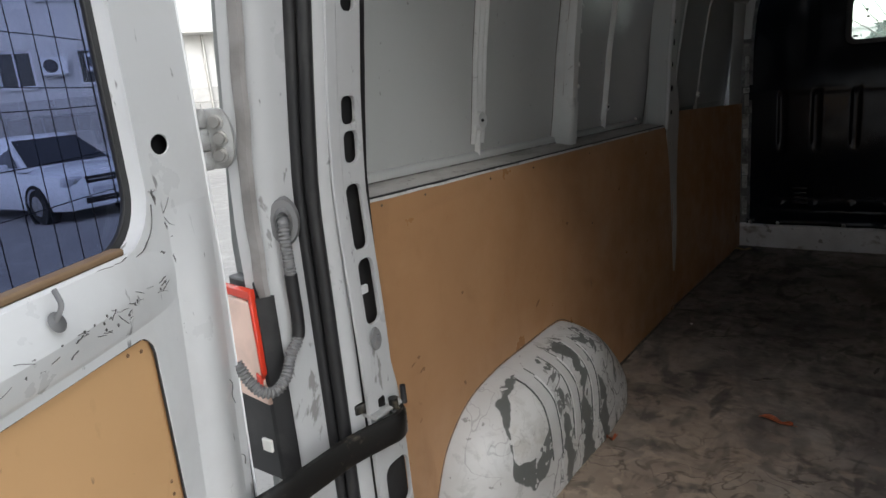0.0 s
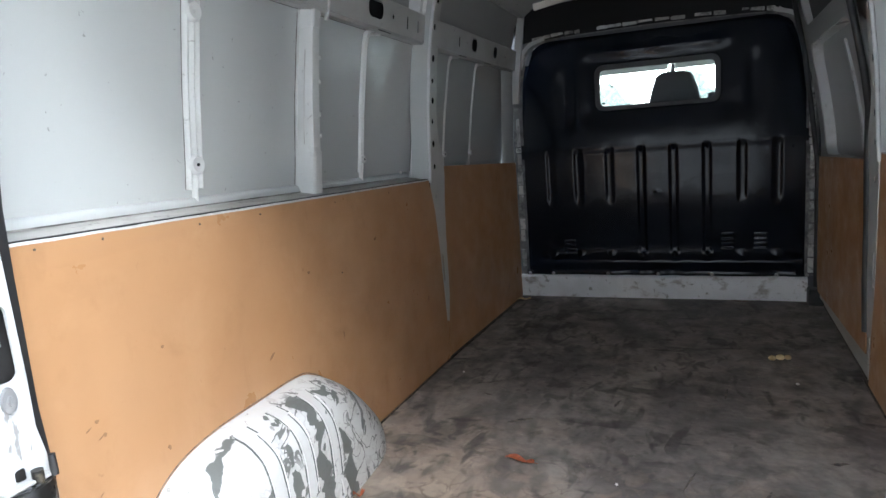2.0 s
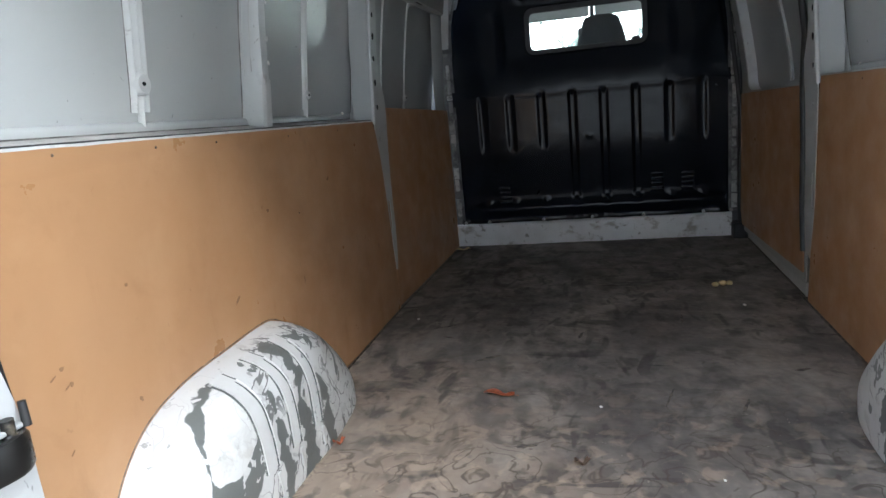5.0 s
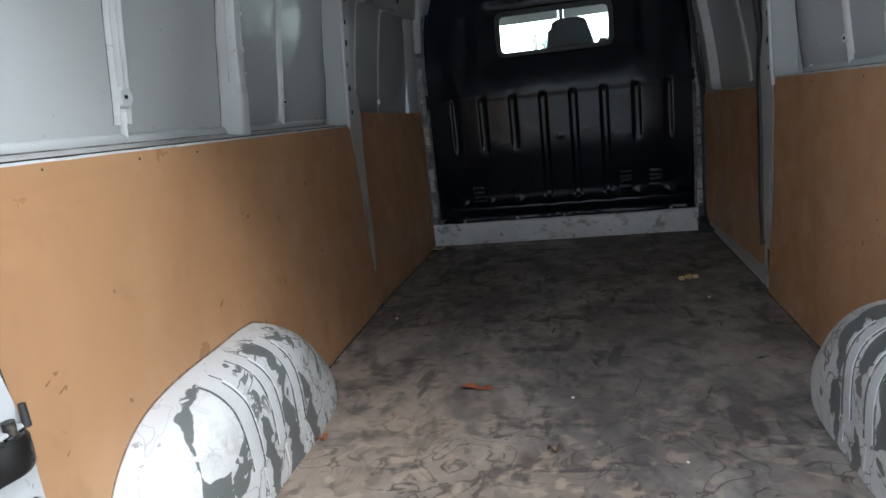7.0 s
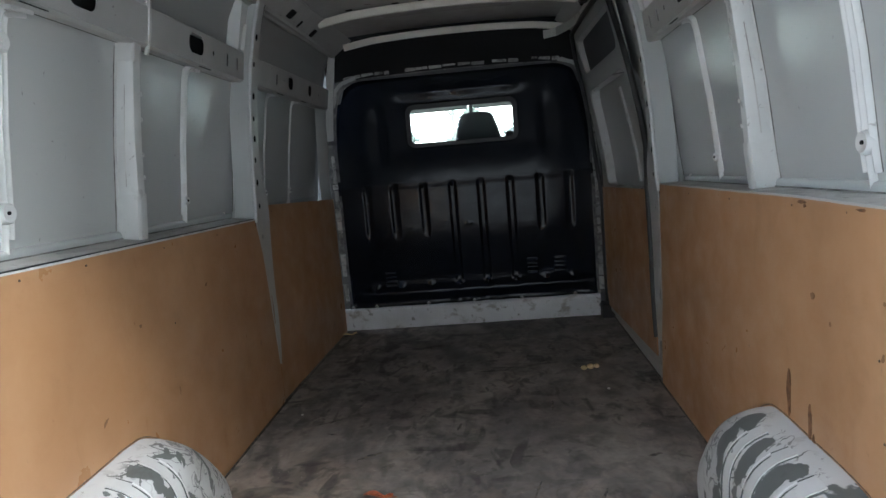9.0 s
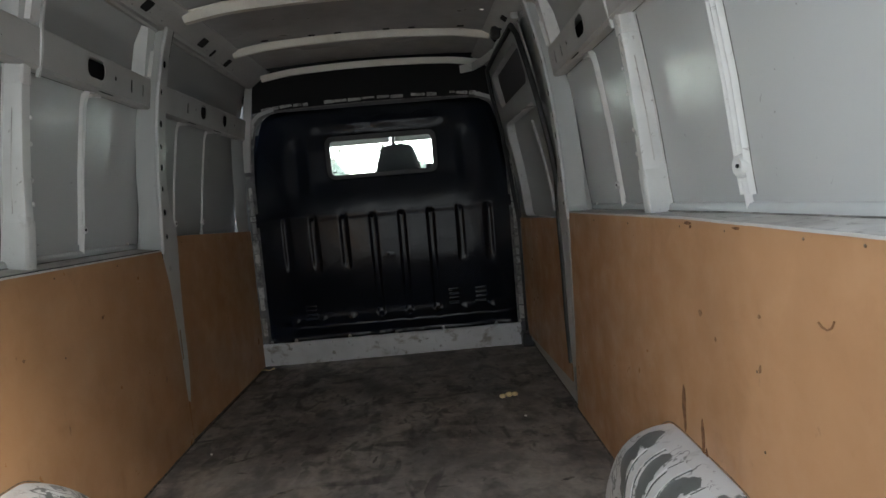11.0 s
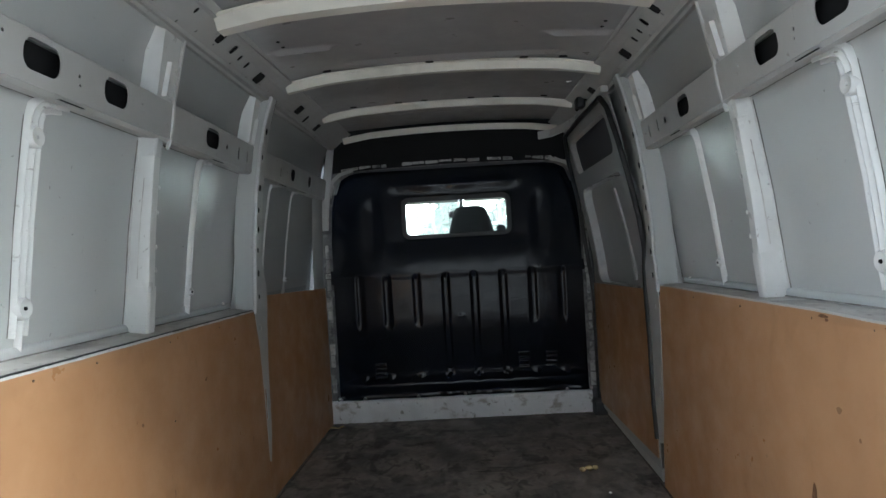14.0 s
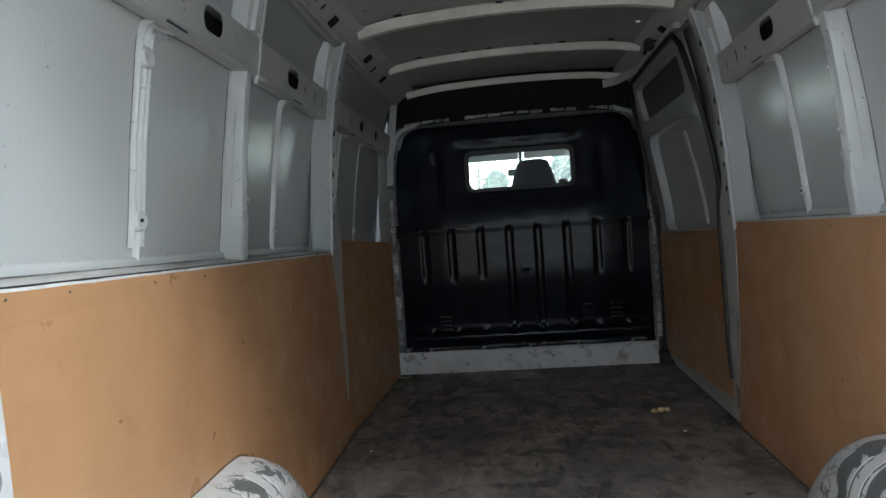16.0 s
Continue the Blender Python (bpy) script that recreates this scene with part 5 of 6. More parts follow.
def rear_pillar(s, out_x=0.0, back_y=0.0, rake=0.0, open_slots=True):
    words = "white rear pillar with stamped slots and scuffed paint"
    section = [(0.806, -0.200), (0.808, -0.226), (0.818, -0.240), (0.846, -0.250), (0.848, -0.300), (0.862, -0.330), (0.885, -0.345), (0.900, -0.356), (0.925, -0.335), (1.00, -0.27), (1.005, -0.10), (0.90, -0.095), (0.90, -0.190)]
    if not open_slots:
        section = [(0.806, -0.140), (0.807, -0.154), (0.812, -0.166), (0.820, -0.176), (0.850, -0.196), (0.856, -0.240), (0.862, -0.330), (0.885, -0.345), (0.900, -0.356), (0.925, -0.335), (1.00, -0.27), (1.005, -0.10), (0.90, -0.095), (0.90, -0.130)]
    zs = steps(-0.15, 1.86, 26)
    far = lambda y, z: y + back_y - rake * max(0.0, z - 0.95)
    bm = sheet(lambda z, q: (s * (q[0] + out_x - jamb_shift(z)), far(q[1], z), z), zs, section, True)
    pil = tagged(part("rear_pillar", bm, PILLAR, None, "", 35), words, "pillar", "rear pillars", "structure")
    slots = [rounded(-0.176, -0.138, 1.078, 1.128, 0.012, 4), rounded(-0.174, -0.136, 1.008, 1.066, 0.012, 4), rounded(-0.178, -0.136, 0.842, 0.968, 0.014, 4),
             rounded(-0.177, -0.134, 0.692, 0.824, 0.016, 4), rounded(-0.172, -0.136, 1.27, 1.34, 0.012, 4), rounded(-0.18, -0.105, 0.27, 0.385, 0.025, 5)] if open_slots else [rounded(-0.147, -0.127, z0, z1, 0.008, 4) for z0, z1 in ((0.70, 0.80), (0.865, 0.965), (1.015, 1.125), (1.28, 1.34))]
    out = [(-0.204, -0.10), (-0.094, -0.10), (-0.104, 0.42), (-0.104, 0.47), (-0.112, 0.54), (-0.124, 0.60), (-0.122, 0.70), (-0.122, 1.82), (-0.204, 1.82)]
    if not open_slots:
        out = [(-0.154, -0.10), (-0.094, -0.10), (-0.100, 0.45), (-0.122, 0.60), (-0.122, 1.82), (-0.154, 1.82)]
    bm = plate(dense(out, 0.06), slots, 0.010 if open_slots else 0.004, lambda a, b, d: Vector((s * (0.806 + out_x + d + 0.06 * max(0, a + 0.15) - (0.02 if b < 0.62 else 0.02 * max(0, 1 - (b - 0.62) / 0.5)) - jamb_shift(b)), far(a, b), b)), 0.001)
    part("slotted_flange", bm, PILLAR, pil, "white flange with stamped slots")
    if open_slots:
        part("slot_tab", box(s * 0.812 + 0.003, s * 0.812 + 0.011, -0.180, -0.148, 0.752, 0.770, 0.003), WHITE, pil)
    # sheet behind the slots; black on the left for the dark inside
    bm = sheet(lambda z, q: (s * (q[0] + out_x - jamb_shift(z) - 0.012 * (z < 0.6)), far(q[1], z), z), steps(-0.1, 1.82, 16), [(0.828, -0.20 if open_slots else -0.135), (0.834, -0.085)])
    part("inner_sheet", thicken(bm, 0.003), RUBBER if open_slots else SKIN, pil)
    if open_slots:
        bm = plate(dense([(-0.212, 0.56), (-0.186, 0.56), (-0.184, 0.62), (-0.188, 1.80), (-0.212, 1.80)], 0.08), [], 0.006, lambda a, b, d: Vector((s * (0.803 + out_x + d - (0.02 * max(0, 1 - (b - 0.62) / 0.5) if b > 0.62 else 0.02) - jamb_shift(b)), far(a, b), b)), 0.002)
        part("raised_pad", bm, PILLAR, pil, "raised white flat of the pillar")
    # rubber door seal: a double bead
    for dx, dy, r in ((0.014, -0.244, 0.013), (0.036, -0.256, 0.011)) if open_slots else ((0.054, -0.206, 0.013), (0.066, -0.226, 0.012)):
        bm = sweep([(s * (0.806 + out_x + dx - jamb_shift(z)), far(dy, z), z) for z in steps(0.03, 1.80, 26)], ring_profile(r, 8), (1, 0, 0))
        part("door_seal", bm, RUBBER, pil, "black rubber door seal", 60)
    return pil


pillar_l = rear_pillar(-1)
pillar_r = rear_pillar(1, 0.014, -0.012, 0.14, False)
bm = box(-0.80, 0.80, -0.33, -0.18, 1.80, 1.93, 0.015)
tagged(part("rear_header", bm, WHITE), "white header over the rear opening", "header", "", "structure")


def at_jamb(x, y, z):
    return Vector((-(x - jamb_shift(z)), y, z))


# left pillar: sealant, bolt, hinge, cable conduit, lamp and check strap
bm = sheet(lambda z, q: at_jamb(0.866 + q[0] + 0.006 * noise.noise((z * 14, 0, 0)), -0.336 + q[1], z), steps(0.55, 1.75, 60), [(-0.010, -0.002), (-0.006, -0.010), (0.008, -0.014), (0.016, -0.012)])
part("sealant", thicken(bm, 0.002), SEALANT, pillar_l, "grey smeared sealant", 40)
m = Matrix.Translation((-0.782, -0.165, 0.664)) @ Matrix.Diagonal((1.0, 0.85, 1.45, 1.0)) @ pose(0, 0, 0, 0, 90, 0)
bolt = part("bolt", moved(lathe([(0.0001, 0.010), (0.006, 0.010), (0.007, 0.004), (0.014, 0.003), (0.015, 0.003), (0.017, -0.002)], 16), m), CONDUIT, pillar_l, "dark bolt with oval washer", 40)
m = Matrix.Translation((0.773, -0.180, 1.272)) @ pose(0, 0, 0, 0, -90, 0)
part("latch_keeper", moved(box(-0.010, 0.010, -0.011, 0.011, -0.034, 0.034, 0.007), Matrix.Translation((0.808, -0.150, 0.660))), RUBBER, pillar_r, "black rubber latch keeper", 40)
hook = part("coat_hook", moved(box(-0.022, 0.022, -0.008, 0.008, 0, 0.014, 0.005), m), RUBBER, pillar_r, "small black plastic hook")

hinge = empty("door_hinge")
tagged(hinge, "white painted steel door hinge with bolts", "hinge", "", "structure")
base = Vector((-0.893, -0.366, 1.080))
bm = plate([(0.030 * math.copysign(abs(math.cos(t)) ** 0.7, math.cos(t)), 0.050 * math.copysign(abs(math.sin(t)) ** 0.8, math.sin(t))) for t in (2 * math.pi * i / 28 for i in range(28))], [], 0.010, lambda a, c, d: Vector((a, -d, c)), 0.003)
bm = moved(bm, Matrix.Translation(base) @ pose(0, 0, 0, 0, 0, 32))
part("leaf", bm, HINGE, hinge, "rounded hinge plate", 40)
bm = moved(box(-0.060, 0.008, -0.008, 0.008, -0.034, 0.034, 0.006), Matrix.Translation(base + Vector((-0.026, -0.024, 0.0))) @ pose(0, 0, 0, 0, 0, 20))
part("leaf", bm, HINGE, hinge, "", 40)
for z0, z1 in ((-0.050, -0.020), (-0.017, 0.017), (0.020, 0.050)):
    part("knuckle", moved(lathe([(0.0001, z0), (0.012, z0), (0.014, z0 + 0.003), (0.014, z1 - 0.003), (0.012, z1), (0.0001, z1)], 14), Matrix.Translation(base + Vector((-0.014, -0.020, 0)))), HINGE, hinge, "", 40)
for dx, dz in ((0.006, -0.027), (0.006, 0.027), (0.010, 0.0)):
    m = Matrix.Translation(base) @ pose(0, 0, 0, 0, 0, 32) @ Matrix.Translation((dx, -0.009, dz)) @ pose(0, 0, 0, 90, 0, 0)
    part("bolt", moved(lathe([(0.0001, 0.012), (0.009, 0.012), (0.0095, 0.004), (0.013, 0.003), (0.013, 0.0)], 10), m), STEEL, hinge)

conduit = empty("cable_conduit")
tagged(conduit, "grey corrugated cable conduit hanging from the pillar", "conduit", "", "")
g = Vector((-0.846, -0.294, 0.925))
way = Vector((0.72, -0.69, 0)).normalized()
m = Matrix.Translation(g) @ way.to_track_quat("Z", "Y").to_matrix().to_4x4() @ Matrix.Diagonal((0.62, 1.0, 1.0, 1.0)) @ pose(0, 0, 0, 0, 0, 0)
part("grommet", moved(lathe([(0.020, 0.020), (0.024, 0.014), (0.026, 0.008), (0.040, 0.008), (0.043, 0.003), (0.046, -0.004)], 20), m), CONDUIT, conduit, "oval rubber grommet", 40)
line = smooth_path([g + way * 0.004, g + way * 0.020 + Vector((0.0, 0.0, -0.004)), g + way * 0.026 + Vector((0.0, 0.0, -0.04)), g + way * 0.022 + Vector((0.0, 0.0, -0.11)), g + way * 0.018 + Vector((0.002, -0.004, -0.20)), (-0.830, -0.336, 0.690), (-0.824, -0.358, 0.660), (-0.828, -0.380, 0.642), (-0.840, -0.398, 0.643), (-0.856, -0.410, 0.663), (-0.872, -0.420, 0.70)], 26)
bm = bmesh.new()
rings = []
total = 0.0
for i, p in enumerate(line):
    d = (line[min(i + 1, len(line) - 1)] - line[max(i - 1, 0)]).normalized()
    total += (p - line[max(i - 1, 0)]).length
    plain = 0.115 < total < 0.225
    r = 0.0105 if plain else 0.0098 + 0.0016 * math.sin(2 * math.pi * total / 0.0064)
    sd1 = Vector((0.69, 0.72, 0.1)).cross(d).normalized()
    sd2 = d.cross(sd1)
    rings.append([bm.verts.new(p + sd1 * r * math.cos(t) + sd2 * r * math.sin(t)) for t in [2 * math.pi * j / 10 for j in range(10)]])
for a, b in zip(rings, rings[1:]):
    for j in range(10):
        bm.faces.new((a[j], a[(j + 1) % 10], b[(j + 1) % 10], b[j]))
part("hose", bm, CONDUIT, conduit, "corrugated grey hose", 80)
run, mid = 0.0, []
for p, q in zip(line, line[1:]):
    run += (q - p).length
    if 0.105 < run < 0.225:
        mid.append(q)
part("sleeve", sweep(mid[::3], ring_profile(0.0116, 10), (0.7, 0.7, 0)), RUBBER, conduit, "black tape sleeve", 60)

lamp = empty("tail_lamp")
tagged(lamp, "red and frosted tail lamp at the body's corner", "tail lamp", "", "")
def lamp_at(a, b, d):
    """a across the lamp's face, b up, d outwards."""
    return Vector((-0.862 - a, -0.352 + a * 0.12 - d, b))
bm = plate([(0.014, 0.42), (0.11, 0.42), (0.11, 0.825), (0.024, 0.825), (0.012, 0.80)], [], 0.03, lambda a, b, d: lamp_at(a, b, d - 0.03), 0.004)
part("lower_housing", moved(box(-0.10, 0.02, -0.004, 0.004, -0.10, 0.11, 0.003), Matrix.Translation((-0.905, -0.352, 0.53))), RUBBER, lamp, "black lower housing")
part("bulb_holder", box(-0.905, -0.880, -0.375, -0.368, 0.50, 0.525, 0.002), CRUMB, lamp, "white plastic clip")
part("housing", bm, RUBBER, lamp, "black lamp housing")
bm = plate([(0.004, 0.60), (0.10, 0.60), (0.10, 0.795), (0.016, 0.795), (0.016, 0.66)], [], 0.012, lambda a, b, d: lamp_at(a, b, d + 0.010), 0.003)
part("lens", bm, CLEARLAMP, lamp, "frosted pinkish lens")
bm = plate([(0.006, 0.66), (0.012, 0.65), (0.015, 0.800), (0.10, 0.800), (0.10, 0.818), (0.006, 0.818)], [], 0.014, lambda a, b, d: lamp_at(a, b, d + 0.010), 0.003)
part("rim", bm, RED, lamp, "red lens rim")
bm = plate([(0.012, 0.63), (0.028, 0.635), (0.026, 0.66), (0.014, 0.655)], [], 0.014, lambda a, b, d: lamp_at(a, b, d + 0.012), 0.002)
part("reflector", bm, RED, lamp)
bm = sheet(lambda z, q: at_jamb(q[0], q[1], z), steps(0.25, 0.80, 12), [(0.853, -0.334), (0.855, -0.346), (0.866, -0.364), (0.874, -0.366), (0.876, -0.345)], True)
part("lamp_seal", bm, RUBBER, lamp, "black foam gasket", 40)

strap = empty("door_check_strap")
tagged(strap, "greasy black steel door check strap on its bracket", "door check", "", "")
p0, p1 = Vector((-0.757, -0.150, 0.478)), Vector((-0.80, -0.44, 0.462))
bm = sweep(smooth_path([p0 + Vector((-0.045, 0.03, 0.0)), p0 + Vector((-0.012, 0.022, 0.0)), p0 + Vector((0.002, -0.008, 0.0)), p0 + Vector((-0.008, -0.05, -0.001)), p0 + Vector((-0.026, -0.13, -0.004)), p1, p1 + Vector((-0.03, -0.09, -0.01))], 6), [(-0.029, -0.006), (-0.029, 0.004), (-0.022, 0.008), (0.022, 0.008), (0.029, 0.004), (0.029, -0.006), (0.022, -0.010), (-0.022, -0.010)], (0, 0, 1))
part("arm", bm, GREASY, strap, "greasy black curved arm", 40)
bm = box(-0.815, -0.770, -0.205, -0.120, 0.508, 0.516, 0.003)
part("bracket", bm, HINGE, strap)
part("roller", moved(lathe([(0.0001, 0.022), (0.010, 0.022), (0.010, 0.0), (0.014, -0.004)], 14), Matrix.Translation((-0.775, -0.145, 0.508))), GREASY, strap, "", 40)
part("pin", moved(lathe([(0.0001, 0.040), (0.006, 0.039), (0.007, 0.0)], 10), Matrix.Translation((-0.770, -0.118, 0.508))), RUBBER, strap, "", 40)
part("plate", moved(box(-0.006, 0.006, -0.034, 0.034, 0.0, 0.022, 0.004), Matrix.Translation((-0.798, -0.19, 0.518)) @ pose(0, 0, 0, 0, 0, -20)), GREASY, strap, "", 40)

# ---- open left rear door ----
door = empty("rear_door", Matrix.Translation((-0.905, -0.352, 0)) @ pose(0, 0, 0, 0, 0, -62.8))
tagged(door, "white rear van door standing open, scuffed, with tinted window", "door", "", "")
# local: x from the hinge along the door, -y out of the van, y towards the bay


def dpart(name, bm, mat, label="", smooth=0.0, parent=None):
    return part(name, bm, mat, parent or door, label, smooth)


wcut = rounded(0.236, 0.80, 0.952, 1.62, 0.085, 7)
pcut = rounded(0.284, 0.79, 0.10, 0.842, 0.03, 4)
bm = plate(dense([(0.150, 0.0), (0.85, 0.0), (0.85, 1.72), (0.062, 1.72), (0.062, 0.95), (0.085, 0.60)], 0.08), [dense(wcut, 0.08), dense(pcut, 0.08), [(0.179 + 0.023 * math.cos(0.3927 * i), 1.087 + 0.0145 * math.sin(0.3927 * i)) for i in range(16)]], 0.004, lambda a, b, d: Vector((a, -0.004 + d, b)), 0.001)
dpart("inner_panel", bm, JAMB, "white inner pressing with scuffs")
# slanted returns of the window opening towards the glass
# black sheet for the dark seen through the panel's hole
bm = box(0.10, 0.222, -0.03, -0.024, 0.98, 1.20)
dpart("cavity_sheet", bm, FOAM_AND_VOID)
bm = sheet(lambda k, q: (q[0], -k * 0.022, q[1]), [0.0, 0.25, 0.6, 1.0], dense(wcut, 0.05), True)
dpart("window_return", bm, JAMB, "", 50)
bm = plate(dense(rounded(0.205, 0.83, 0.925, 1.65, 0.10, 7), 0.08), [dense(rounded(0.249, 0.792, 0.962, 1.612, 0.078, 7), 0.08)], 0.008, lambda a, b, d: Vector((a, -0.030 + d, b)), 0.002)
dpart("window_seal", bm, RUBBER, "black rubber window seal")
bm = box(0.212, 0.82, -0.034, -0.0305, 0.932, 1.645)
pane = dpart("pane", bm, TINTED, "blue-tinted window glass")
pane.visible_shadow = False
bm = box(0.30, 0.79, -0.024, -0.004, 0.956, 0.966, 0.003)
dpart("window_lip", bm, CRUST, "rusty brown lip under the glass")
# wire guard outside the glass
guard = dpart("window_guard", sweep([(0.215, -0.060, 0.94), (0.215, -0.060, 1.64)], ring_profile(0.001, 6), (1, 0, 0)), RUBBER, "thin black wire guard")
for i in range(13):
    x = 0.268 + 0.040 * i
    bend = 0.006 * math.sin(7 * i)
    dpart("wire", sweep([(x + bend * math.sin(4 * z), -0.060, z) for z in steps(0.93, 1.65, 8)], ring_profile(0.0007, 5), (1, 0, 0)), RUBBER, "", 60, guard)
for i, z in enumerate((1.03, 1.085, 1.15, 1.175, 1.235, 1.30, 1.38, 1.46, 1.54)):
    dpart("wire", sweep([(x, -0.062, z + 0.003 * math.sin(9 * x + i)) for x in steps(0.215, 0.81, 8)], ring_profile(0.0007, 5), (0, 0, 1)), RUBBER, "", 60, guard)
# the bulging sill below the window, and the panel set in under it
def swell(x):
    t = min(1.0, max(0.0, (x - 0.125) / 0.42))
    return t * t * (3 - 2 * t)


bm = sheet(lambda x, q: (x, q[0] * swell(x) - 0.002 * (1 - swell(x)) + 0.0010 * swell(x) * noise.noise((x * 20, q[1] * 30, 0)), q[1]), [*steps(0.128, 0.39, 20), *steps(0.41, 0.84, 20)],
           [(-0.002, 0.957), (0.004, 0.953), (0.017, 0.928), (0.0245, 0.908), (0.026, 0.900), (0.024, 0.892), (0.014, 0.868), (0.010, 0.862), (-0.002, 0.852)])
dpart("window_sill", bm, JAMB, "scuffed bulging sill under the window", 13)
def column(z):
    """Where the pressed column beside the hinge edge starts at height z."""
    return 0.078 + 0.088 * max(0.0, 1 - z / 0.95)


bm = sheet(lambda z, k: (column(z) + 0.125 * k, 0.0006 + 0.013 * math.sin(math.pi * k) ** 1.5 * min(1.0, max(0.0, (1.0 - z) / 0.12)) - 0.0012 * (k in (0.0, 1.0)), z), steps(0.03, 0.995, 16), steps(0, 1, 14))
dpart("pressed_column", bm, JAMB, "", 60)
rng = random.Random(3)
def chip_outline(r, w, h):
    n = r.randint(6, 9)
    return [(w * math.cos(6.283 * i / n) * r.uniform(0.35, 1.0), h * math.sin(6.283 * i / n) * r.uniform(0.35, 1.0)) for i in range(n)]


def scratch(path, thick):
    """A ragged dark scratch through places (x, y, z) on the inner face."""
    pts = [Vector(p) + Vector((rng.uniform(-1, 1), 0, rng.uniform(-1, 1))) * 0.0008 for p in path]
    dpart("chip", sweep(smooth_path(pts, 3), [(a * rng.uniform(0.7, 1.2), c * 0.45) for a, c in ring_profile(thick, 6)], (0, 1, 0)), CHIP, "", 0)


def on_sill(x, z):
    return (x, (0.0262 if z > 0.892 else 0.0225 - 0.42 * (0.889 - z)) * swell(x) + 0.0004, z)


for k in range(52):
    # crowded round a few knocks on the edge of the sill
    x = min(0.74, max(0.24, rng.choice((0.255, 0.325, 0.335, 0.37, 0.385, 0.44, 0.50, 0.58, 0.66)) + rng.gauss(0, 0.017)))
    z = 0.900 + rng.gauss(0, 0.0045) if rng.random() < 0.7 else 0.886 + rng.uniform(-0.010, 0.004)
    if rng.random() < 0.55:
        ln, lean = rng.uniform(0.003, 0.013), rng.gauss(0, 0.35)
        scratch([on_sill(x + ln * q, z + ln * lean * q) for q in (-1, -0.3, 0.4, 1)], rng.uniform(0.0005, 0.0011))
    else:
        w, h = rng.uniform(0.0010, 0.0032), rng.uniform(0.0008, 0.0042)
        y = on_sill(x, z)[1] + 0.0002
        bm = plate(chip_outline(rng, w, h), [], 0.0007, lambda a, c, d: Vector((x + a, y - d, z + c)))
        dpart("chip", bm, CHIP, "", 0)
# long scratches round the corner of the window
for run in (((0.262, 0.958), (0.245, 0.972), (0.236, 0.990), (0.231, 1.010)), ((0.285, 0.949), (0.268, 0.953), (0.256, 0.962)), ((0.40, 0.951), (0.36, 0.9525), (0.335, 0.950)), ((0.330, 0.952), (0.318, 0.951), (0.305, 0.955)), ((0.205, 0.985), (0.196, 0.975), (0.184, 0.970)), ((0.206, 0.992), (0.194, 1.003), (0.186, 1.012)), ((0.232, 1.028), (0.222, 1.026), (0.214, 1.028)), ((0.135, 0.70), (0.128, 0.686), (0.136, 0.672), (0.130, 0.655)), ((0.140, 0.565), (0.130, 0.556), (0.134, 0.545))):
    scratch([(x, 0.0010 if z > 0.75 else 0.0140, z) for x, z in run], 0.0010)
for x, z, w, h in ((0.222, 1.02, 0.006, 0.02), (0.205, 0.975, 0.004, 0.01), (0.190, 0.955, 0.012, 0.004), (0.200, 0.925, 0.004, 0.012), (0.225, 0.94, 0.008, 0.005), (0.16, 0.50, 0.004, 0.01), (0.21, 0.60, 0.003, 0.014), (0.24, 0.915, 0.010, 0.004)):
    k = rng.uniform(-0.5, 0.6)
    bm = plate([(x - w * 0.8, z - h * 0.2), (x - w * 0.2, z - h * 0.7), (x + w * 0.3, z - h * 0.3 * k), (x + w * 0.8, z + h * 0.2), (x + w * 0.25, z + h * 0.5), (x - w * 0.2, z + h * 0.2 * k)], [], 0.0006, lambda a, c, d: Vector((a, 0.0006 + d, c)))
    dpart("chip", bm, CHIP, "", 0)
bm = plate(rounded(0.274, 0.80, 0.09, 0.852, 0.03, 4), [], 0.006, lambda a, b, d: Vector((a, -0.016 + d, b)), 0.001)
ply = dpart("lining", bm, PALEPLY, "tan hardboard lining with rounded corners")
bm = sweep([(0.284, -0.003, z) for z in steps(0.12, 0.815, 8)] + [(0.290, -0.003, 0.833), (0.305, -0.003, 0.842)] + [(x, -0.003, 0.843) for x in steps(0.36, 0.79, 5)], ring_profile(0.0022, 6), (0, 1, 0))
dpart("lining_gap", bm, RUBBER, "dark gap round the lining", 60)
for x, z in ((0.302, 0.822), (0.33, 0.828), (0.298, 0.62), (0.298, 0.60)):
    m = Matrix.Translation((x, -0.010, z)) @ pose(0, 0, 0, -90)
    dpart("screw", moved(lathe([(0.0001, 0.002), (0.0022, 0.0015), (0.003, 0.0)], 8), m), SMUDGE, "", 0, ply)
bm = sweep(smooth_path([(0.475, 0.026, 0.930), (0.473, 0.032, 0.938), (0.470, 0.034, 0.948), (0.466, 0.026, 0.962)], 4), ring_profile(0.0035, 8, 0.6), (0, 1, 0))
hook = dpart("pull_hook", bm, CONDUIT, "small grey metal hook", 60)
m = Matrix.Translation((0.472, 0.026, 0.928)) @ pose(0, 0, 0, -70)
dpart("hook_base", moved(lathe([(0.0001, 0.003), (0.009, 0.002), (0.012, 0.0)], 14), m), CONDUIT, "", 40, hook)
# outer skin, hinge edge and its rubber
bm = box(0.060, 0.865, -0.082, -0.072, -0.02, 0.900, 0.004)
dpart("outer_skin", bm, WHITE)
bm = box(0.060, 0.185, -0.062, -0.054, 0.90, 1.74, 0.003)
dpart("outer_skin", bm, WHITE)
bm = sheet(lambda z, q: (q[0] + 0.05 * max(0, 0.9 - z) / 0.9, q[1], z), steps(0.0, 1.72, 10), [(0.070, 0.0), (0.058, -0.010), (0.052, -0.030), (0.056, -0.075)])
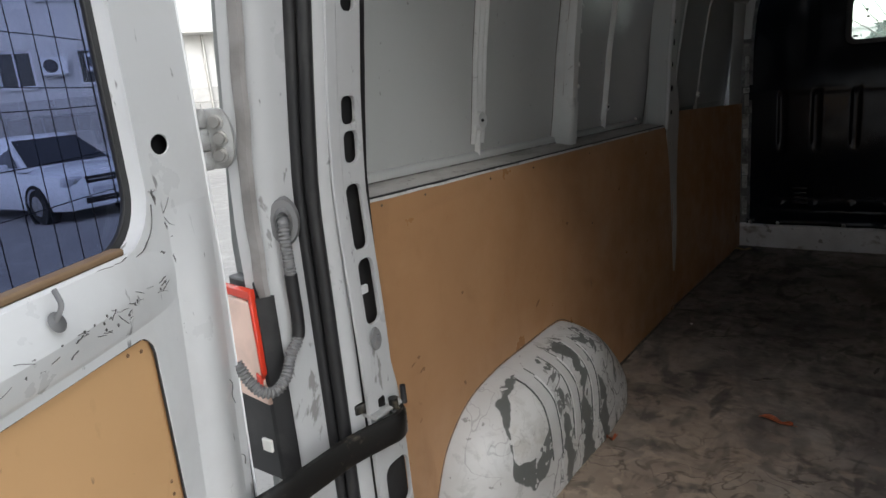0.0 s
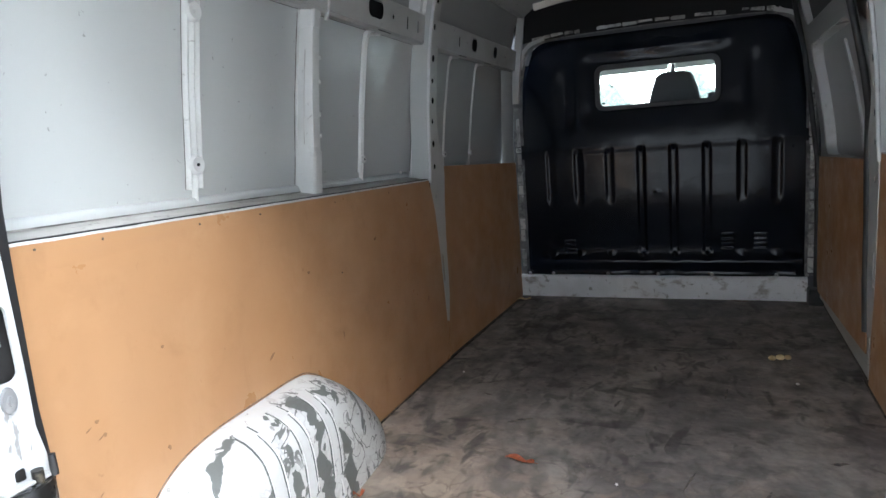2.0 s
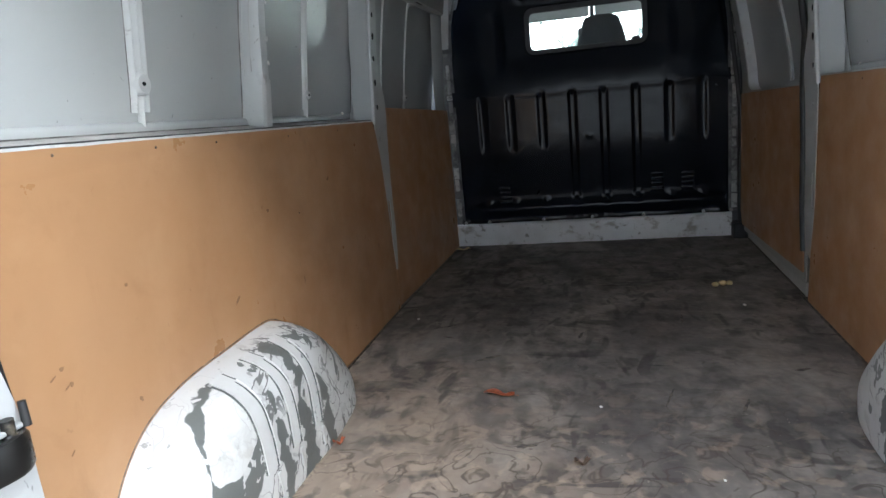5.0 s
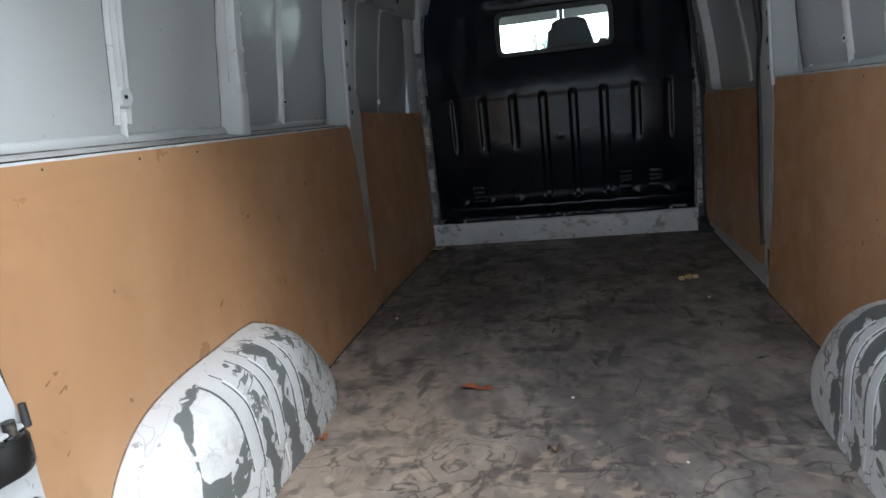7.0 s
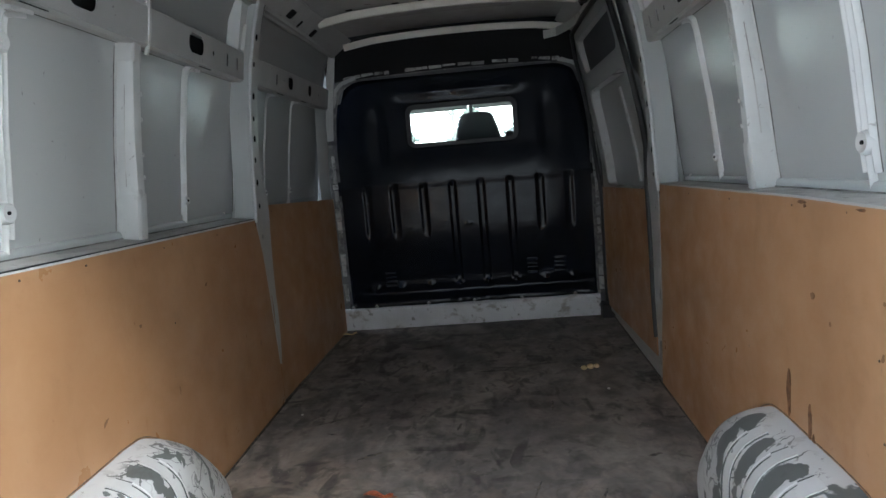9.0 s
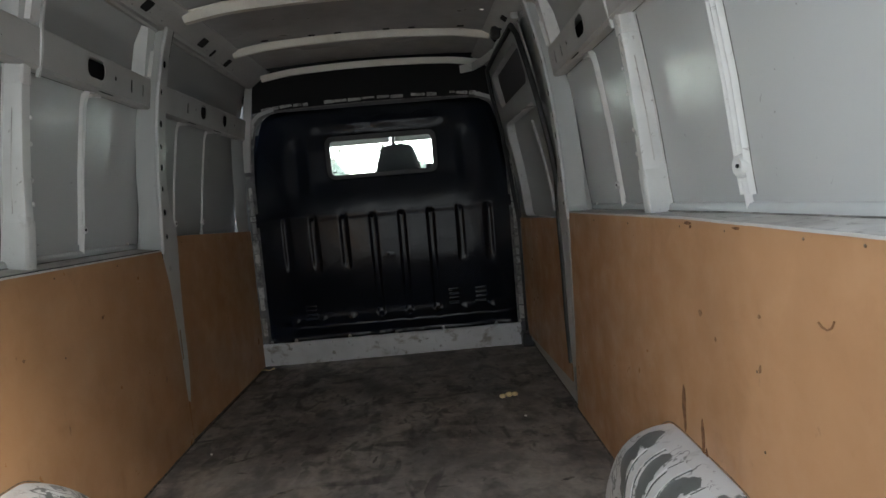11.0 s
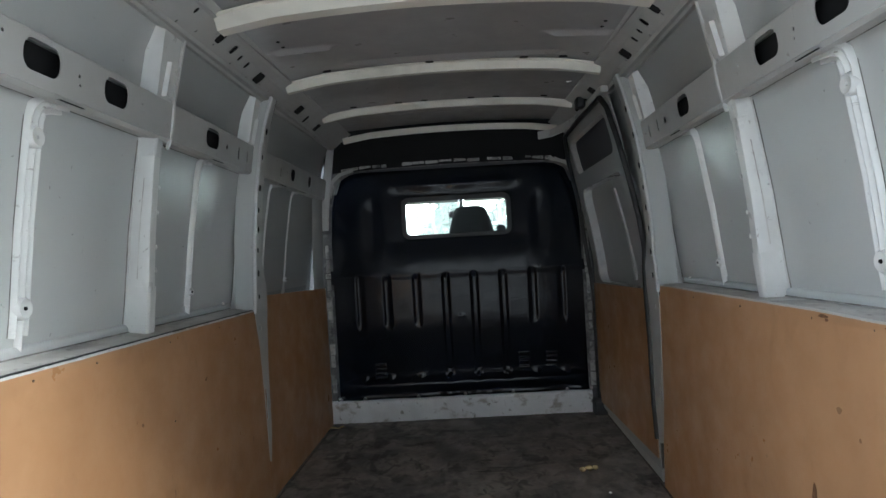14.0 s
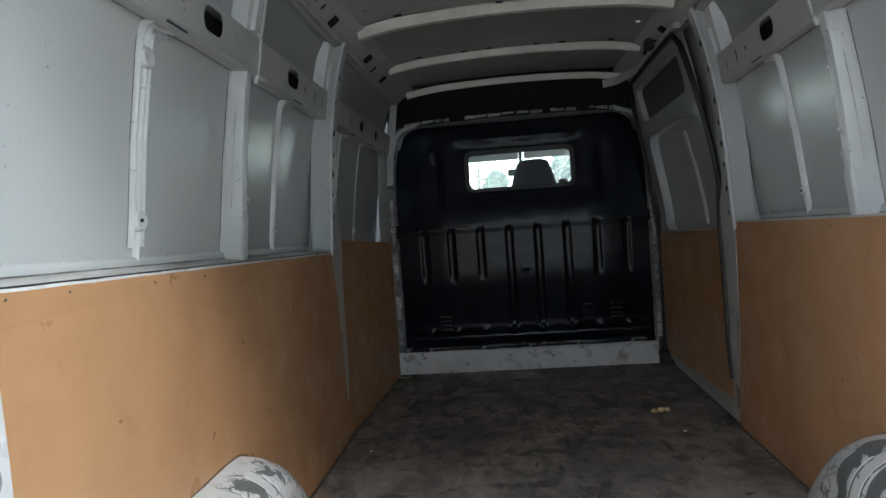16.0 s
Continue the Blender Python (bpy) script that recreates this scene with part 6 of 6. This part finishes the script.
dpart("hinge_edge", thicken(bm, 0.003), JAMB, "white folded door edge", 30)
bm = sweep([(0.060 + 0.05 * max(0, 0.9 - z) / 0.9, -0.020, z) for z in steps(0.02, 1.70, 12)], ring_profile(0.006, 6), (1, 0, 0))
dpart("edge_rubber", bm, SEALANT, "grey rubber strip", 60)

# ---- litter on the floor ----
def leaf(name, x, y, turn, long, wide, mat, words, curl=0.012):
    """A dry leaf rolled along its length, one end opened, with a stalk."""
    def at(u, v):
        w = wide * (0.18 + 0.82 * abs(math.cos(2.2 * u + 0.1)) ** 1.2) * math.sin(math.pi * min(0.96, max(0.05, u))) ** 0.5
        roll = v * (0.6 + 1.5 * u)
        return ((u - 0.5) * long, w * math.sin(roll) + 0.10 * long * math.sin(3.3 * u), 0.003 + w * (1 - math.cos(roll)) + 0.45 * curl * (1 + math.sin(6 * u + 1)))
    bm = sheet(at, steps(0, 1, 20), steps(-1, 1, 8))
    ob = part(name, thicken(bm, 0.0008), mat, None, "", 60)
    ob.matrix_world = pose(x, y, 0.0, 0, 0, turn)
    end = Vector(at(0.99, 0))
    part("stalk", sweep([end + Vector((0.14 * long * k, 0.02 * long * math.sin(2 * k), -0.0012 * k)) for k in steps(0, 1, 4)], ring_profile(0.0011, 6), (0, 0, 1)), mat, ob, "thin dry stalk", 60)
    return tagged(ob, words, "leaf", "litter")


leaf("dry_leaf", -0.262, 1.037, -8, 0.100, 0.024, LEAF, "curled dry reddish-brown leaf on the floor")
leaf("dry_leaf", -0.671, 0.715, 60, 0.036, 0.018, LEAF, "small red leaf scrap beside the wheel arch", 0.02)
leaf("dry_leaf", 0.003, 0.655, 30, 0.040, 0.020, DARKLEAF, "small crumpled brown leaf on the floor", 0.02)
leaf("dry_leaf", -0.79, 3.06, 20, 0.09, 0.022, SHELL, "pale dry leaf in the floor's far corner", 0.01)
leaf("dry_leaf", 0.45, 3.12, 5, 0.10, 0.015, DARKLEAF, "brown leaf scrap at the white sill", 0.01)
for x, y, r in ((0.548, 2.165, 0.0155), (0.580, 2.174, 0.018), (0.610, 2.184, 0.015)):
    bm = lathe([(0.0005, -1.0), (0.55, -0.8), (0.9, -0.3), (0.95, 0.3), (0.6, 0.85), (0.0005, 1.0)], 12)
    for v in bm.verts:
        v.co *= 1 + 0.12 * noise.noise(v.co * 2.5 + Vector((x * 40, 0, 0)))
    ob = part("nut_shell", bm, SHELL, None, "", 60)
    ob.matrix_world = pose(x, y, r * 0.74, 90, 0, 80) @ Matrix.Diagonal((r * 0.78, r * 0.78, r, 1))
    tagged(ob, "pale empty nut shell on the floor", "nut shell", "litter")
for x, y, r in ((0.619, 1.897, 0.007), (-0.727, 1.782, 0.006), (0.05, 0.98, 0.005), (0.33, 0.62, 0.004)):
    bm = bmesh.new()
    bmesh.ops.create_icosphere(bm, subdivisions=2, radius=r)
    for v in bm.verts:
        v.co *= 1 + 0.3 * noise.noise(v.co * 200)
        v.co.z *= 0.6
    ob = part("crumb", bm, CRUMB, None, "", 60)
    ob.location = (x, y, r * 0.4)
    tagged(ob, "tiny white crumb on the dirty floor", "crumb", "litter")

# ---- cab ----
seat = empty("cab_seat")
tagged(seat, "dark cloth cab seat with tall headrest", "seat", "", "")
bm = sheet(lambda q, t: (0.106 + q[1] * math.copysign(abs(math.cos(t)) ** 0.5, math.cos(t)), 3.42 + 0.05 * math.copysign(abs(math.sin(t)) ** 0.5, math.sin(t)), q[0]),
           [(0.75, 0.19), (1.0, 0.175), (1.12, 0.158), (1.18, 0.145), (1.24, 0.128), (1.28, 0.114), (1.305, 0.103), (1.322, 0.088), (1.332, 0.062)], [2 * math.pi * i / 24 for i in range(24)], True)
bm.faces.new(bm.verts[-24:])
part("backrest", bm, SEATCLOTH, seat, "", 50)
bm = box(-0.16, 0.40, 3.35, 3.95, 0.35, 0.55, 0.05)
part("cushion", bm, SEATCLOTH, seat, "", 40)
part("pedestal", box(-0.08, 0.32, 3.42, 3.88, -0.10, 0.36, 0.02), PLASTIC, seat, "", 40)
bm = box(0.285, 0.345, 3.60, 3.72, 0.9, 1.205, 0.02)
tagged(part("seat_side", bm, SEATCLOTH, None, "", 40), "dark seat bolster in the cab", "seat")
mirror = empty("rear_view_mirror")
tagged(mirror, "dark rear-view mirror on its stem", "mirror", "", "")
part("housing", box(-0.06, 0.16, 4.36, 4.40, 1.29, 1.35, 0.018), PLASTIC, mirror, "", 40)
part("stem", box(0.035, 0.065, 4.36, 4.40, 1.34, 1.56, 0.008), PLASTIC, mirror)
band = sheet(lambda q, t: (0.106 + q[1] * math.copysign(abs(math.cos(t)) ** 0.5, math.cos(t)), 3.42 + 0.054 * math.copysign(abs(math.sin(t)) ** 0.5, math.sin(t)), q[0]), [(1.288, 0.1135), (1.306, 0.1055), (1.322, 0.092)], [2 * math.pi * i / 24 for i in range(24)], True)
part("headrest_trim", band, PLASTIC, seat, "pale grey plastic trim at the headrest's top", 50)
for x, z, w, h in ((-0.238, 1.308, 0.008, 0.006), (-0.233, 1.272, 0.008, 0.006), (-0.286, 1.178, 0.011, 0.005)):
    part("sticker", box(x - w, x + w, wy + 0.0085, wy + 0.0098, z - h, z + h, 0.0004), PLASTIC, window, "small dark sticker on the glass")
dash = part("dashboard", sheet(lambda x, q: (x, q[0], q[1]), steps(-0.95, 0.95, 6), [(4.1, 0.5), (4.15, 0.85), (4.35, 0.97), (4.9, 0.95), (5.0, 0.4)]), PLASTIC, None, "", 50)
tagged(dash, "grey cab dashboard under the windscreen", "dashboard", "", "structure")
bm = sheet(lambda x, q: (x, q[0], q[1]), steps(-0.95, 0.95, 4), [(3.28, 1.78), (3.9, 1.76), (4.25, 1.66), (4.32, 1.56)])
cab_roof = tagged(part("cab_roof", thicken(bm, 0.03), RAIL, None, "", 50), "pale cab roof lining", "roof", "", "structure")
for x0, x1 in ((-0.80, 0.030), (0.070, 0.80)):
    visor = part("sun_visor", box(x0, x1, 4.16, 4.19, 1.405, 1.565, 0.012), RAIL, cab_roof, "pale folded sun visor", 40)
    for x in (x0 + 0.06, x1 - 0.06):
        part("visor_clip", box(x - 0.012, x + 0.012, 4.165, 4.185, 1.55, 1.70, 0.004), PLASTIC, visor)
bm = box(-0.98, 0.98, 3.28, 5.0, -0.15, -0.1)
tagged(part("cab_floor", bm, PLASTIC), "dark cab floor", "floor", "", "structure")
for s in (-1, 1):
    bm = plate([(3.27, -0.1), (5.0, -0.1), (5.0, 0.95), (4.32, 1.6), (3.9, 1.78), (3.27, 1.8)], [[(3.6, 0.95), (4.62, 0.98), (4.25, 1.48), (3.95, 1.6), (3.6, 1.6)]], 0.04, lambda a, b, d: Vector((s * (0.95 + d), a, b)))
    tagged(part("cab_door", bm, WHITE), "white cab door with an open window frame", "cab door", "cab doors", "structure")
bm = sheet(lambda x, q: (x, q[0], q[1]), steps(-0.93, 0.93, 4), [(4.97, 0.95), (4.33, 1.57)])
ws = tagged(part("windscreen", thicken(bm, 0.005), VEILED), "slightly hazed clear raked windscreen of the cab", "windscreen", "", "structure")
ws.visible_shadow = False

# ---- outdoors ----
GROUND = material("dusty_yard_ground", (0.30, 0.29, 0.27), 0.9, spots=[(0.5, 0.4, 0.7, (0.24, 0.23, 0.22), 0.7, 6, ONE), (4, 0.5, 0.7, (0.42, 0.40, 0.37), 0.6, 7, ONE), (40, 0.6, 0.7, (0.08, 0.075, 0.07), 0.6, 3, ONE)], bump=[(8, 0.4, 0.02, 6)])
PLASTER = material("weathered_white_plaster", (0.62, 0.61, 0.59), 0.8, spots=[(0.6, 0.4, 0.75, (0.42, 0.41, 0.39), 0.6, 6, ONE), (3, 0.55, 0.8, (0.30, 0.29, 0.28), 0.5, 6, (1, 1, 0.3))], bump=[(20, 0.2, 0.01, 4)])
BLOCKS = material("grey_block_wall", (0.40, 0.39, 0.375), 0.85, tint=0.22, spots=[(3, 0.45, 0.75, (0.24, 0.235, 0.23), 0.6, 6, ONE)], bump=[(15, 0.3, 0.01, 4)])
CARPAINT = material("white_car_paint", (0.72, 0.73, 0.74), 0.22)
DARKGLASS = material("dark_window_glass", (0.02, 0.022, 0.025), 0.08)
LAMPGLASS = material("car_lamp_glass", (0.55, 0.56, 0.58), 0.12)
TYRE = material("car_tyre", (0.015, 0.015, 0.015), 0.8)
BARK = material("grey_bark", (0.13, 0.11, 0.09), 0.9, bump=[(20, 0.5, 0.01, 4)])
GZ = -0.60
bm = sheet(lambda u, v: (u, v, GZ + (0.03 * noise.noise((u * 0.4, v * 0.4, 2)) if abs(u) < 40 and abs(v) < 40 else 0)), sorted({*steps(-900, 900, 6), *steps(-30, 20, 50)}), sorted({*steps(-900, 900, 6), *steps(-20, 30, 50)}))
tagged(part("ground", bm, GROUND, None, "", 60), "dusty grey-brown yard ground", "ground", "", "structure")


def building(name, m, length, rows, words, storeys, depth=8.0):
    """A plain block with storeys of windows on the side that faces its local -y."""
    b = empty(name, m)
    tagged(b, words, "building", "", "")
    cut = []
    for z0, z1, xs_ in rows:
        cut += [[(x, z0), (x + w, z0), (x + w, z1), (x, z1)] for x, w in xs_]
    part("wall", plate([(0, 0), (length, 0), (length, storeys), (0, storeys)], cut, 0.25, lambda a, z, d: Vector((a, d, z))), PLASTER, b)
    part("back_wall", box(0, length, 0.9, depth, 0, storeys - 0.05), PLASTER, b)
    part("roof", box(-0.3, length + 0.3, -0.35, depth, storeys, storeys + 0.22, 0.02), PLASTER, b)
    for z0, z1, xs_ in rows:
        for x, w in xs_:
            fr = part("window_frame", plate([(x, z0), (x + w, z0), (x + w, z1), (x, z1)], [[(x + 0.07, z0 + 0.07), (x + w / 2 - 0.03, z0 + 0.07), (x + w / 2 - 0.03, z1 - 0.07), (x + 0.07, z1 - 0.07)], [(x + w / 2 + 0.03, z0 + 0.07), (x + w - 0.07, z0 + 0.07), (x + w - 0.07, z1 - 0.07), (x + w / 2 + 0.03, z1 - 0.07)]], 0.06, lambda a, z, d: Vector((a, 0.10 + d, z))), CARPAINT, b)
            part("pane", box(x + 0.04, x + w - 0.04, 0.13, 0.14, z0 + 0.04, z1 - 0.04), DARKGLASS, fr)
            part("sill", box(x - 0.05, x + w + 0.05, -0.08, 0.10, z0 - 0.08, z0, 0.01), PLASTER, fr)
    return b


# the long building beyond the yard; its local x runs along it
turn = 68.0
origin = Vector((-30.0, 2.0, GZ))
yard = building("yard_building", Matrix.Translation(origin) @ pose(0, 0, 0, 0, 0, turn), 30.0,
                [(2.95, 4.25, [(0.3 + 2.6 * i, 1.15) for i in range(11)]), (6.0, 7.4, [(1.0 + 2.9 * i, 1.5) for i in range(10)])], "long weathered white building with rows of windows", 8.6)
for k in range(26):
    for r in range(4):
        bm = box(0.02, 1.12, -0.06, 0.0, 0.04 + 0.62 * r, 0.62 + 0.62 * r, 0.012)
        for v in bm.verts:
            v.co.x += 1.14 * k + 0.5 * (r % 2)
        part("block", bm, BLOCKS, yard)
rng = random.Random(8)
for x, z in ((4.3, 3.3), (6.9, 3.35), (9.45, 3.35), (10.80, 3.42), (13.4, 3.35), (16.0, 3.3)):
    ac = empty("air_conditioner", yard.matrix_world @ pose(x + rng.uniform(0, 0.2), -0.32, z))
    tagged(ac, "white outdoor air-conditioning unit on the building", "air conditioner", "air conditioners", "")
    part("case", plate(rounded(0, 0.85, 0, 0.62, 0.03), [circle(0.30, 0.31, 0.24, 20)], 0.02, lambda a, b, d: Vector((a, d, b))), CARPAINT, ac)
    part("back_case", box(0.0, 0.85, 0.02, 0.32, 0.0, 0.62, 0.01), PLASTIC, ac)
    part("fan_grille", moved(lathe([(0.03, 0.0), (0.03, 0.02), (0.22, 0.015), (0.235, 0.0)], 20), Matrix.Translation((0.30, 0.015, 0.31)) @ pose(0, 0, 0, 90)), PLASTIC, ac)
    part("bracket", box(0.05, 0.80, 0.0, 0.32, -0.04, 0.0, 0.005), STEEL, ac)

part("balcony", box(13.4, 18.8, -1.1, 0.0, 4.55, 4.72, 0.01), PLASTER, yard, "projecting concrete balcony")
part("parapet", box(13.4, 18.8, -1.1, -1.0, 4.72, 5.75, 0.01), CARPAINT, yard, "white balcony parapet")
part("downpipe", sweep([(15.35, -0.10, z) for z in (0.1, 2.0, 4.55)], ring_profile(0.06, 8), (1, 0, 0)), STEEL, yard, "grey downpipe", 60)
# added block behind the van, never in view, that cuts the low sky light
building("rear_light_block", Matrix.Translation((12.0, -9.0, GZ)) @ pose(0, 0, 0, 0, 0, 180), 17.5, [(1.0, 2.4, [(0.9 + 3.4 * i, 1.5) for i in range(4)]), (4.0, 5.4, [(0.9 + 3.4 * i, 1.5) for i in range(4)]), (7.0, 8.4, [(0.9 + 3.4 * i, 1.5) for i in range(4)])], "unseen block behind the van that holds back low sky light", 9.5)
# parked hatchback
def parked_car(m):
    c = empty("parked_car", m)
    tagged(c, "white hatchback parked in the yard", "car", "", "")
    # local: x forward, y left, z up; stations along x with (roof height, belt half width, roof half width)
    st = [(-2.0, 0.62, 0.70), (-1.95, 0.95, 0.80), (-1.7, 1.02, 0.84), (-0.6, 0.98, 0.865), (0.5, 0.95, 0.87), (0.85, 0.94, 0.865), (1.3, 0.90, 0.85), (1.72, 0.88, 0.83), (1.90, 0.83, 0.79), (1.98, 0.72, 0.76), (2.05, 0.56, 0.72)]
    prof = lambda h, w: [(-w * 0.94, 0.22), (-w, 0.40), (-w, h * 0.72), (-w * 0.93, h * 0.94), (-w * 0.75, h), (0, h + 0.03), (w * 0.75, h), (w * 0.93, h * 0.94), (w, h * 0.72), (w, 0.40), (w * 0.94, 0.22)]
    bm = sheet(lambda s_, k: (s_[0], prof(s_[1], s_[2])[k][0], prof(s_[1], s_[2])[k][1]), st, list(range(11)), True)
    bm.faces.new(bm.verts[:11])
    bm.faces.new(bm.verts[-11:])
    part("body", bm, CARPAINT, c, "", 35)
    cab = [(-1.9, 1.0, 0.72), (-1.6, 1.40, 0.62), (-1.2, 1.49, 0.60), (-0.2, 1.50, 0.60), (0.15, 1.44, 0.61), (1.0, 0.93, 0.76)]
    bm = sheet(lambda s_, k: (s_[0], (-0.83, -s_[2], -s_[2] * 0.85, s_[2] * 0.85, s_[2], 0.83)[k], (0.90, max(0.9, s_[1] - 0.06), s_[1], s_[1], max(0.9, s_[1] - 0.06), 0.90)[k]), cab, list(range(6)))
    part("cabin", bm, CARPAINT, c, "", 30)
    wsb = sheet(lambda u, v: (0.97 - 0.80 * u, v * (0.74 - 0.17 * u), 0.955 + 0.485 * u + 0.012), steps(0.03, 0.96, 4), steps(-1, 1, 6))
    part("windscreen", thicken(wsb, 0.004), DARKGLASS, c)
    for s in (-1, 1):
        bm = plate([(0.72, 0.98), (-1.5, 1.0), (-1.35, 1.34), (0.05, 1.38)], [], 0.01, lambda a, b, d: Vector((a, s * (0.835 - 0.50 * (b - 0.9) + d), b)))
        part("side_window", bm, DARKGLASS, c)
        lamp = part("headlight", moved(box(-0.06, 0.06, -0.20, 0.20, -0.075, 0.075, 0.03), Matrix.Translation((1.955, s * 0.54, 0.70)) @ pose(0, 0, 0, 0, 14, -s * 16)), LAMPGLASS, c, "", 40)
        part("reflector", moved(lathe([(0.0001, 0.012), (0.045, 0.010), (0.052, 0.0)], 12), Matrix.Translation((2.008, s * 0.52, 0.70)) @ pose(0, 0, 0, 0, 90)), STEEL, lamp)
        part("fog_lamp", box(1.99, 2.045, s * 0.54 - 0.07, s * 0.54 + 0.07, 0.36, 0.43, 0.02), TYRE, c, "", 40)
        part("mirror", box(0.45, 0.60, s * 0.88, s * 1.05, 0.93, 1.06, 0.03), CARPAINT, c, "", 40)
        for x in (1.25, -1.25):
            rot = Matrix.Translation((x, s * 0.76, 0.31)) @ pose(0, 0, 0, 90)
            wheel = part("wheel", moved(lathe([(0.18, 0.10), (0.28, 0.10), (0.31, 0.07), (0.31, -0.07), (0.28, -0.10), (0.18, -0.10)], 24), rot), TYRE, c, "", 40)
            part("rim", moved(lathe([(0.0001, -0.11), (0.05, -0.11), (0.10, -0.07), (0.17, -0.10), (0.185, -0.08), (0.185, 0.08), (0.17, 0.10), (0.0001, 0.11)], 16), rot), STEEL, wheel, "", 40)
            part("wheel_well", moved(lathe([(0.31, 0.115), (0.37, 0.118), (0.37, -0.118), (0.31, -0.115)], 24), rot), TYRE, c)
    part("grille", box(1.96, 2.035, -0.33, 0.33, 0.63, 0.755, 0.02), TYRE, c, "", 40)
    part("lower_grille", box(1.98, 2.058, -0.42, 0.42, 0.29, 0.405, 0.02), TYRE, c, "", 40)
    part("number_plate", box(2.04, 2.070, -0.26, 0.26, 0.46, 0.56, 0.005), LAMPGLASS, c)
    part("grille_bar", box(2.03, 2.043, -0.30, 0.30, 0.685, 0.705, 0.004), STEEL, c, "bright grille bar")
    part("bumper_line", box(1.99, 2.062, -0.60, 0.60, 0.245, 0.275, 0.01), CARPAINT, c)
    return c


parked_car(Matrix.Translation((-13.58, 4.70, GZ)) @ pose(0, 0, 0, 0, 0, 2))
# a second building ahead of the cab, and bare trees before it
building("street_building", Matrix.Translation((-26, 60, GZ)), 60.0, [], "low pale building across the street", 2.9)


def bare_tree(x, y, h, seed):
    r = random.Random(seed)
    t = empty("bare_tree", Matrix.Translation((x, y, GZ)))
    tagged(t, "bare leafless tree beyond the windscreen", "tree", "bare trees", "")
    bm = sweep([(0.1 * math.sin(k), 0.1 * math.cos(k * 2), h * 0.6 * k / 5) for k in range(6)], ring_profile(0.12, 8), (1, 0, 0))
    for v in bm.verts:
        v.co.x *= 1 - 0.6 * v.co.z / h
        v.co.y *= 1 - 0.6 * v.co.z / h
    part("trunk", bm, BARK, t, "", 60)
    bm = bmesh.new()
    for k in range(12):
        z0 = h * r.uniform(0.25, 0.6)
        a = r.uniform(0, 6.28)
        ln = h * r.uniform(0.2, 0.45)
        p = Vector((0, 0, z0))
        d = Vector((math.cos(a), math.sin(a), r.uniform(0.6, 1.6))).normalized()
        pts = [p]
        for j in range(4):
            d = (d + Vector((r.uniform(-0.3, 0.3), r.uniform(-0.3, 0.3), r.uniform(0, 0.3)))).normalized()
            pts.append(pts[-1] + d * ln / 4)
        b = sweep(pts, ring_profile(0.020, 5), (0.3, 0.9, 0.1))
        join(bm, b)
    part("crown", bm, BARK, t, "bare twigs", 60)


for i, (x, y, h) in enumerate(((-3.2, 22, 5.5), (-1.2, 27, 6.0), (1.5, 24, 5.0), (4.5, 30, 6.5), (-6.5, 31, 6.0))):
    bare_tree(x, y, h, i)
GREEN = material("grey_green_needles", (0.085, 0.118, 0.088), 0.75, spots=[(1.5, 0.4, 0.65, (0.115, 0.145, 0.105), 0.8, 4, ONE)])


def conifer(x, y, h, wide, seed):
    """A spreading evergreen: tapered trunk, drooping boughs in uneven tiers, sprays of needles along each bough."""
    r = random.Random(seed)
    t = empty("evergreen_tree", Matrix.Translation((x, y, GZ)))
    tagged(t, "grey-green evergreen tree beyond the windscreen", "tree", "evergreen trees", "")
    bm = sweep([(0.05 * math.sin(2 * k), 0.05 * math.cos(3 * k), h * 0.95 * k / 6) for k in range(7)], ring_profile(0.13, 8), (1, 0, 0))
    for v in bm.verts:
        v.co.x *= 1 - 0.9 * v.co.z / h
        v.co.y *= 1 - 0.9 * v.co.z / h
    part("trunk", bm, BARK, t, "", 60)
    verts, faces = [], []
    boughs = bmesh.new()
    for k in range(46):
        u = 0.10 + 0.86 * (k / 46)
        a = 2.4 * k + r.uniform(-0.4, 0.4)
        ln = wide * (1 - u) ** 0.7 * r.uniform(0.55, 1.15)
        pts = [Vector((math.cos(a) * ln * q, math.sin(a) * ln * q, h * u + ln * (0.22 * q - 0.40 * q * q))) for q in (0, 0.35, 0.7, 1.0)]
        join(boughs, sweep(pts, ring_profile(0.022, 5), (0.2, 0.3, 0.9)))
        for n in range(int(80 + 70 * ln)):
            q = r.uniform(0.15, 1.0)
            i = 0 if q < 0.35 else 1 if q < 0.7 else 2
            lo = (0, 0.35, 0.7)[i]
            c = pts[i].lerp(pts[i + 1], (q - lo) / ((0.35, 0.7, 1.0)[i] - lo))
            c = c + Vector((r.gauss(0, 0.13), r.gauss(0, 0.13), r.gauss(-0.06, 0.09)))
            e1 = Vector((r.gauss(0, 1), r.gauss(0, 1), r.gauss(-0.3, 0.6))).normalized() * r.uniform(0.14, 0.30)
            e2 = e1.cross(Vector((r.gauss(0, 1), r.gauss(0, 1), r.gauss(0, 1)))).normalized() * r.uniform(0.05, 0.10)
            b = len(verts)
            verts.extend((c - e1, c + e2, c + e1, c - e2))
            faces.append((b, b + 1, b + 2, b + 3))
    part("boughs", boughs, BARK, t, "", 60)
    me = bpy.data.meshes.new("crown")
    me.from_pydata([tuple(v) for v in verts], [], faces)
    me.materials.append(GREEN)
    ob = new("crown", me)
    ob.parent = t


for i, (x, y, h, wide) in enumerate(((2.9, 27.0, 5.6, 3.0), (-0.6, 31.0, 3.9, 2.4), (-5.2, 38.0, 4.0, 2.6), (6.8, 33.0, 6.5, 3.2))):
    conifer(x, y, h, wide, 20 + i)
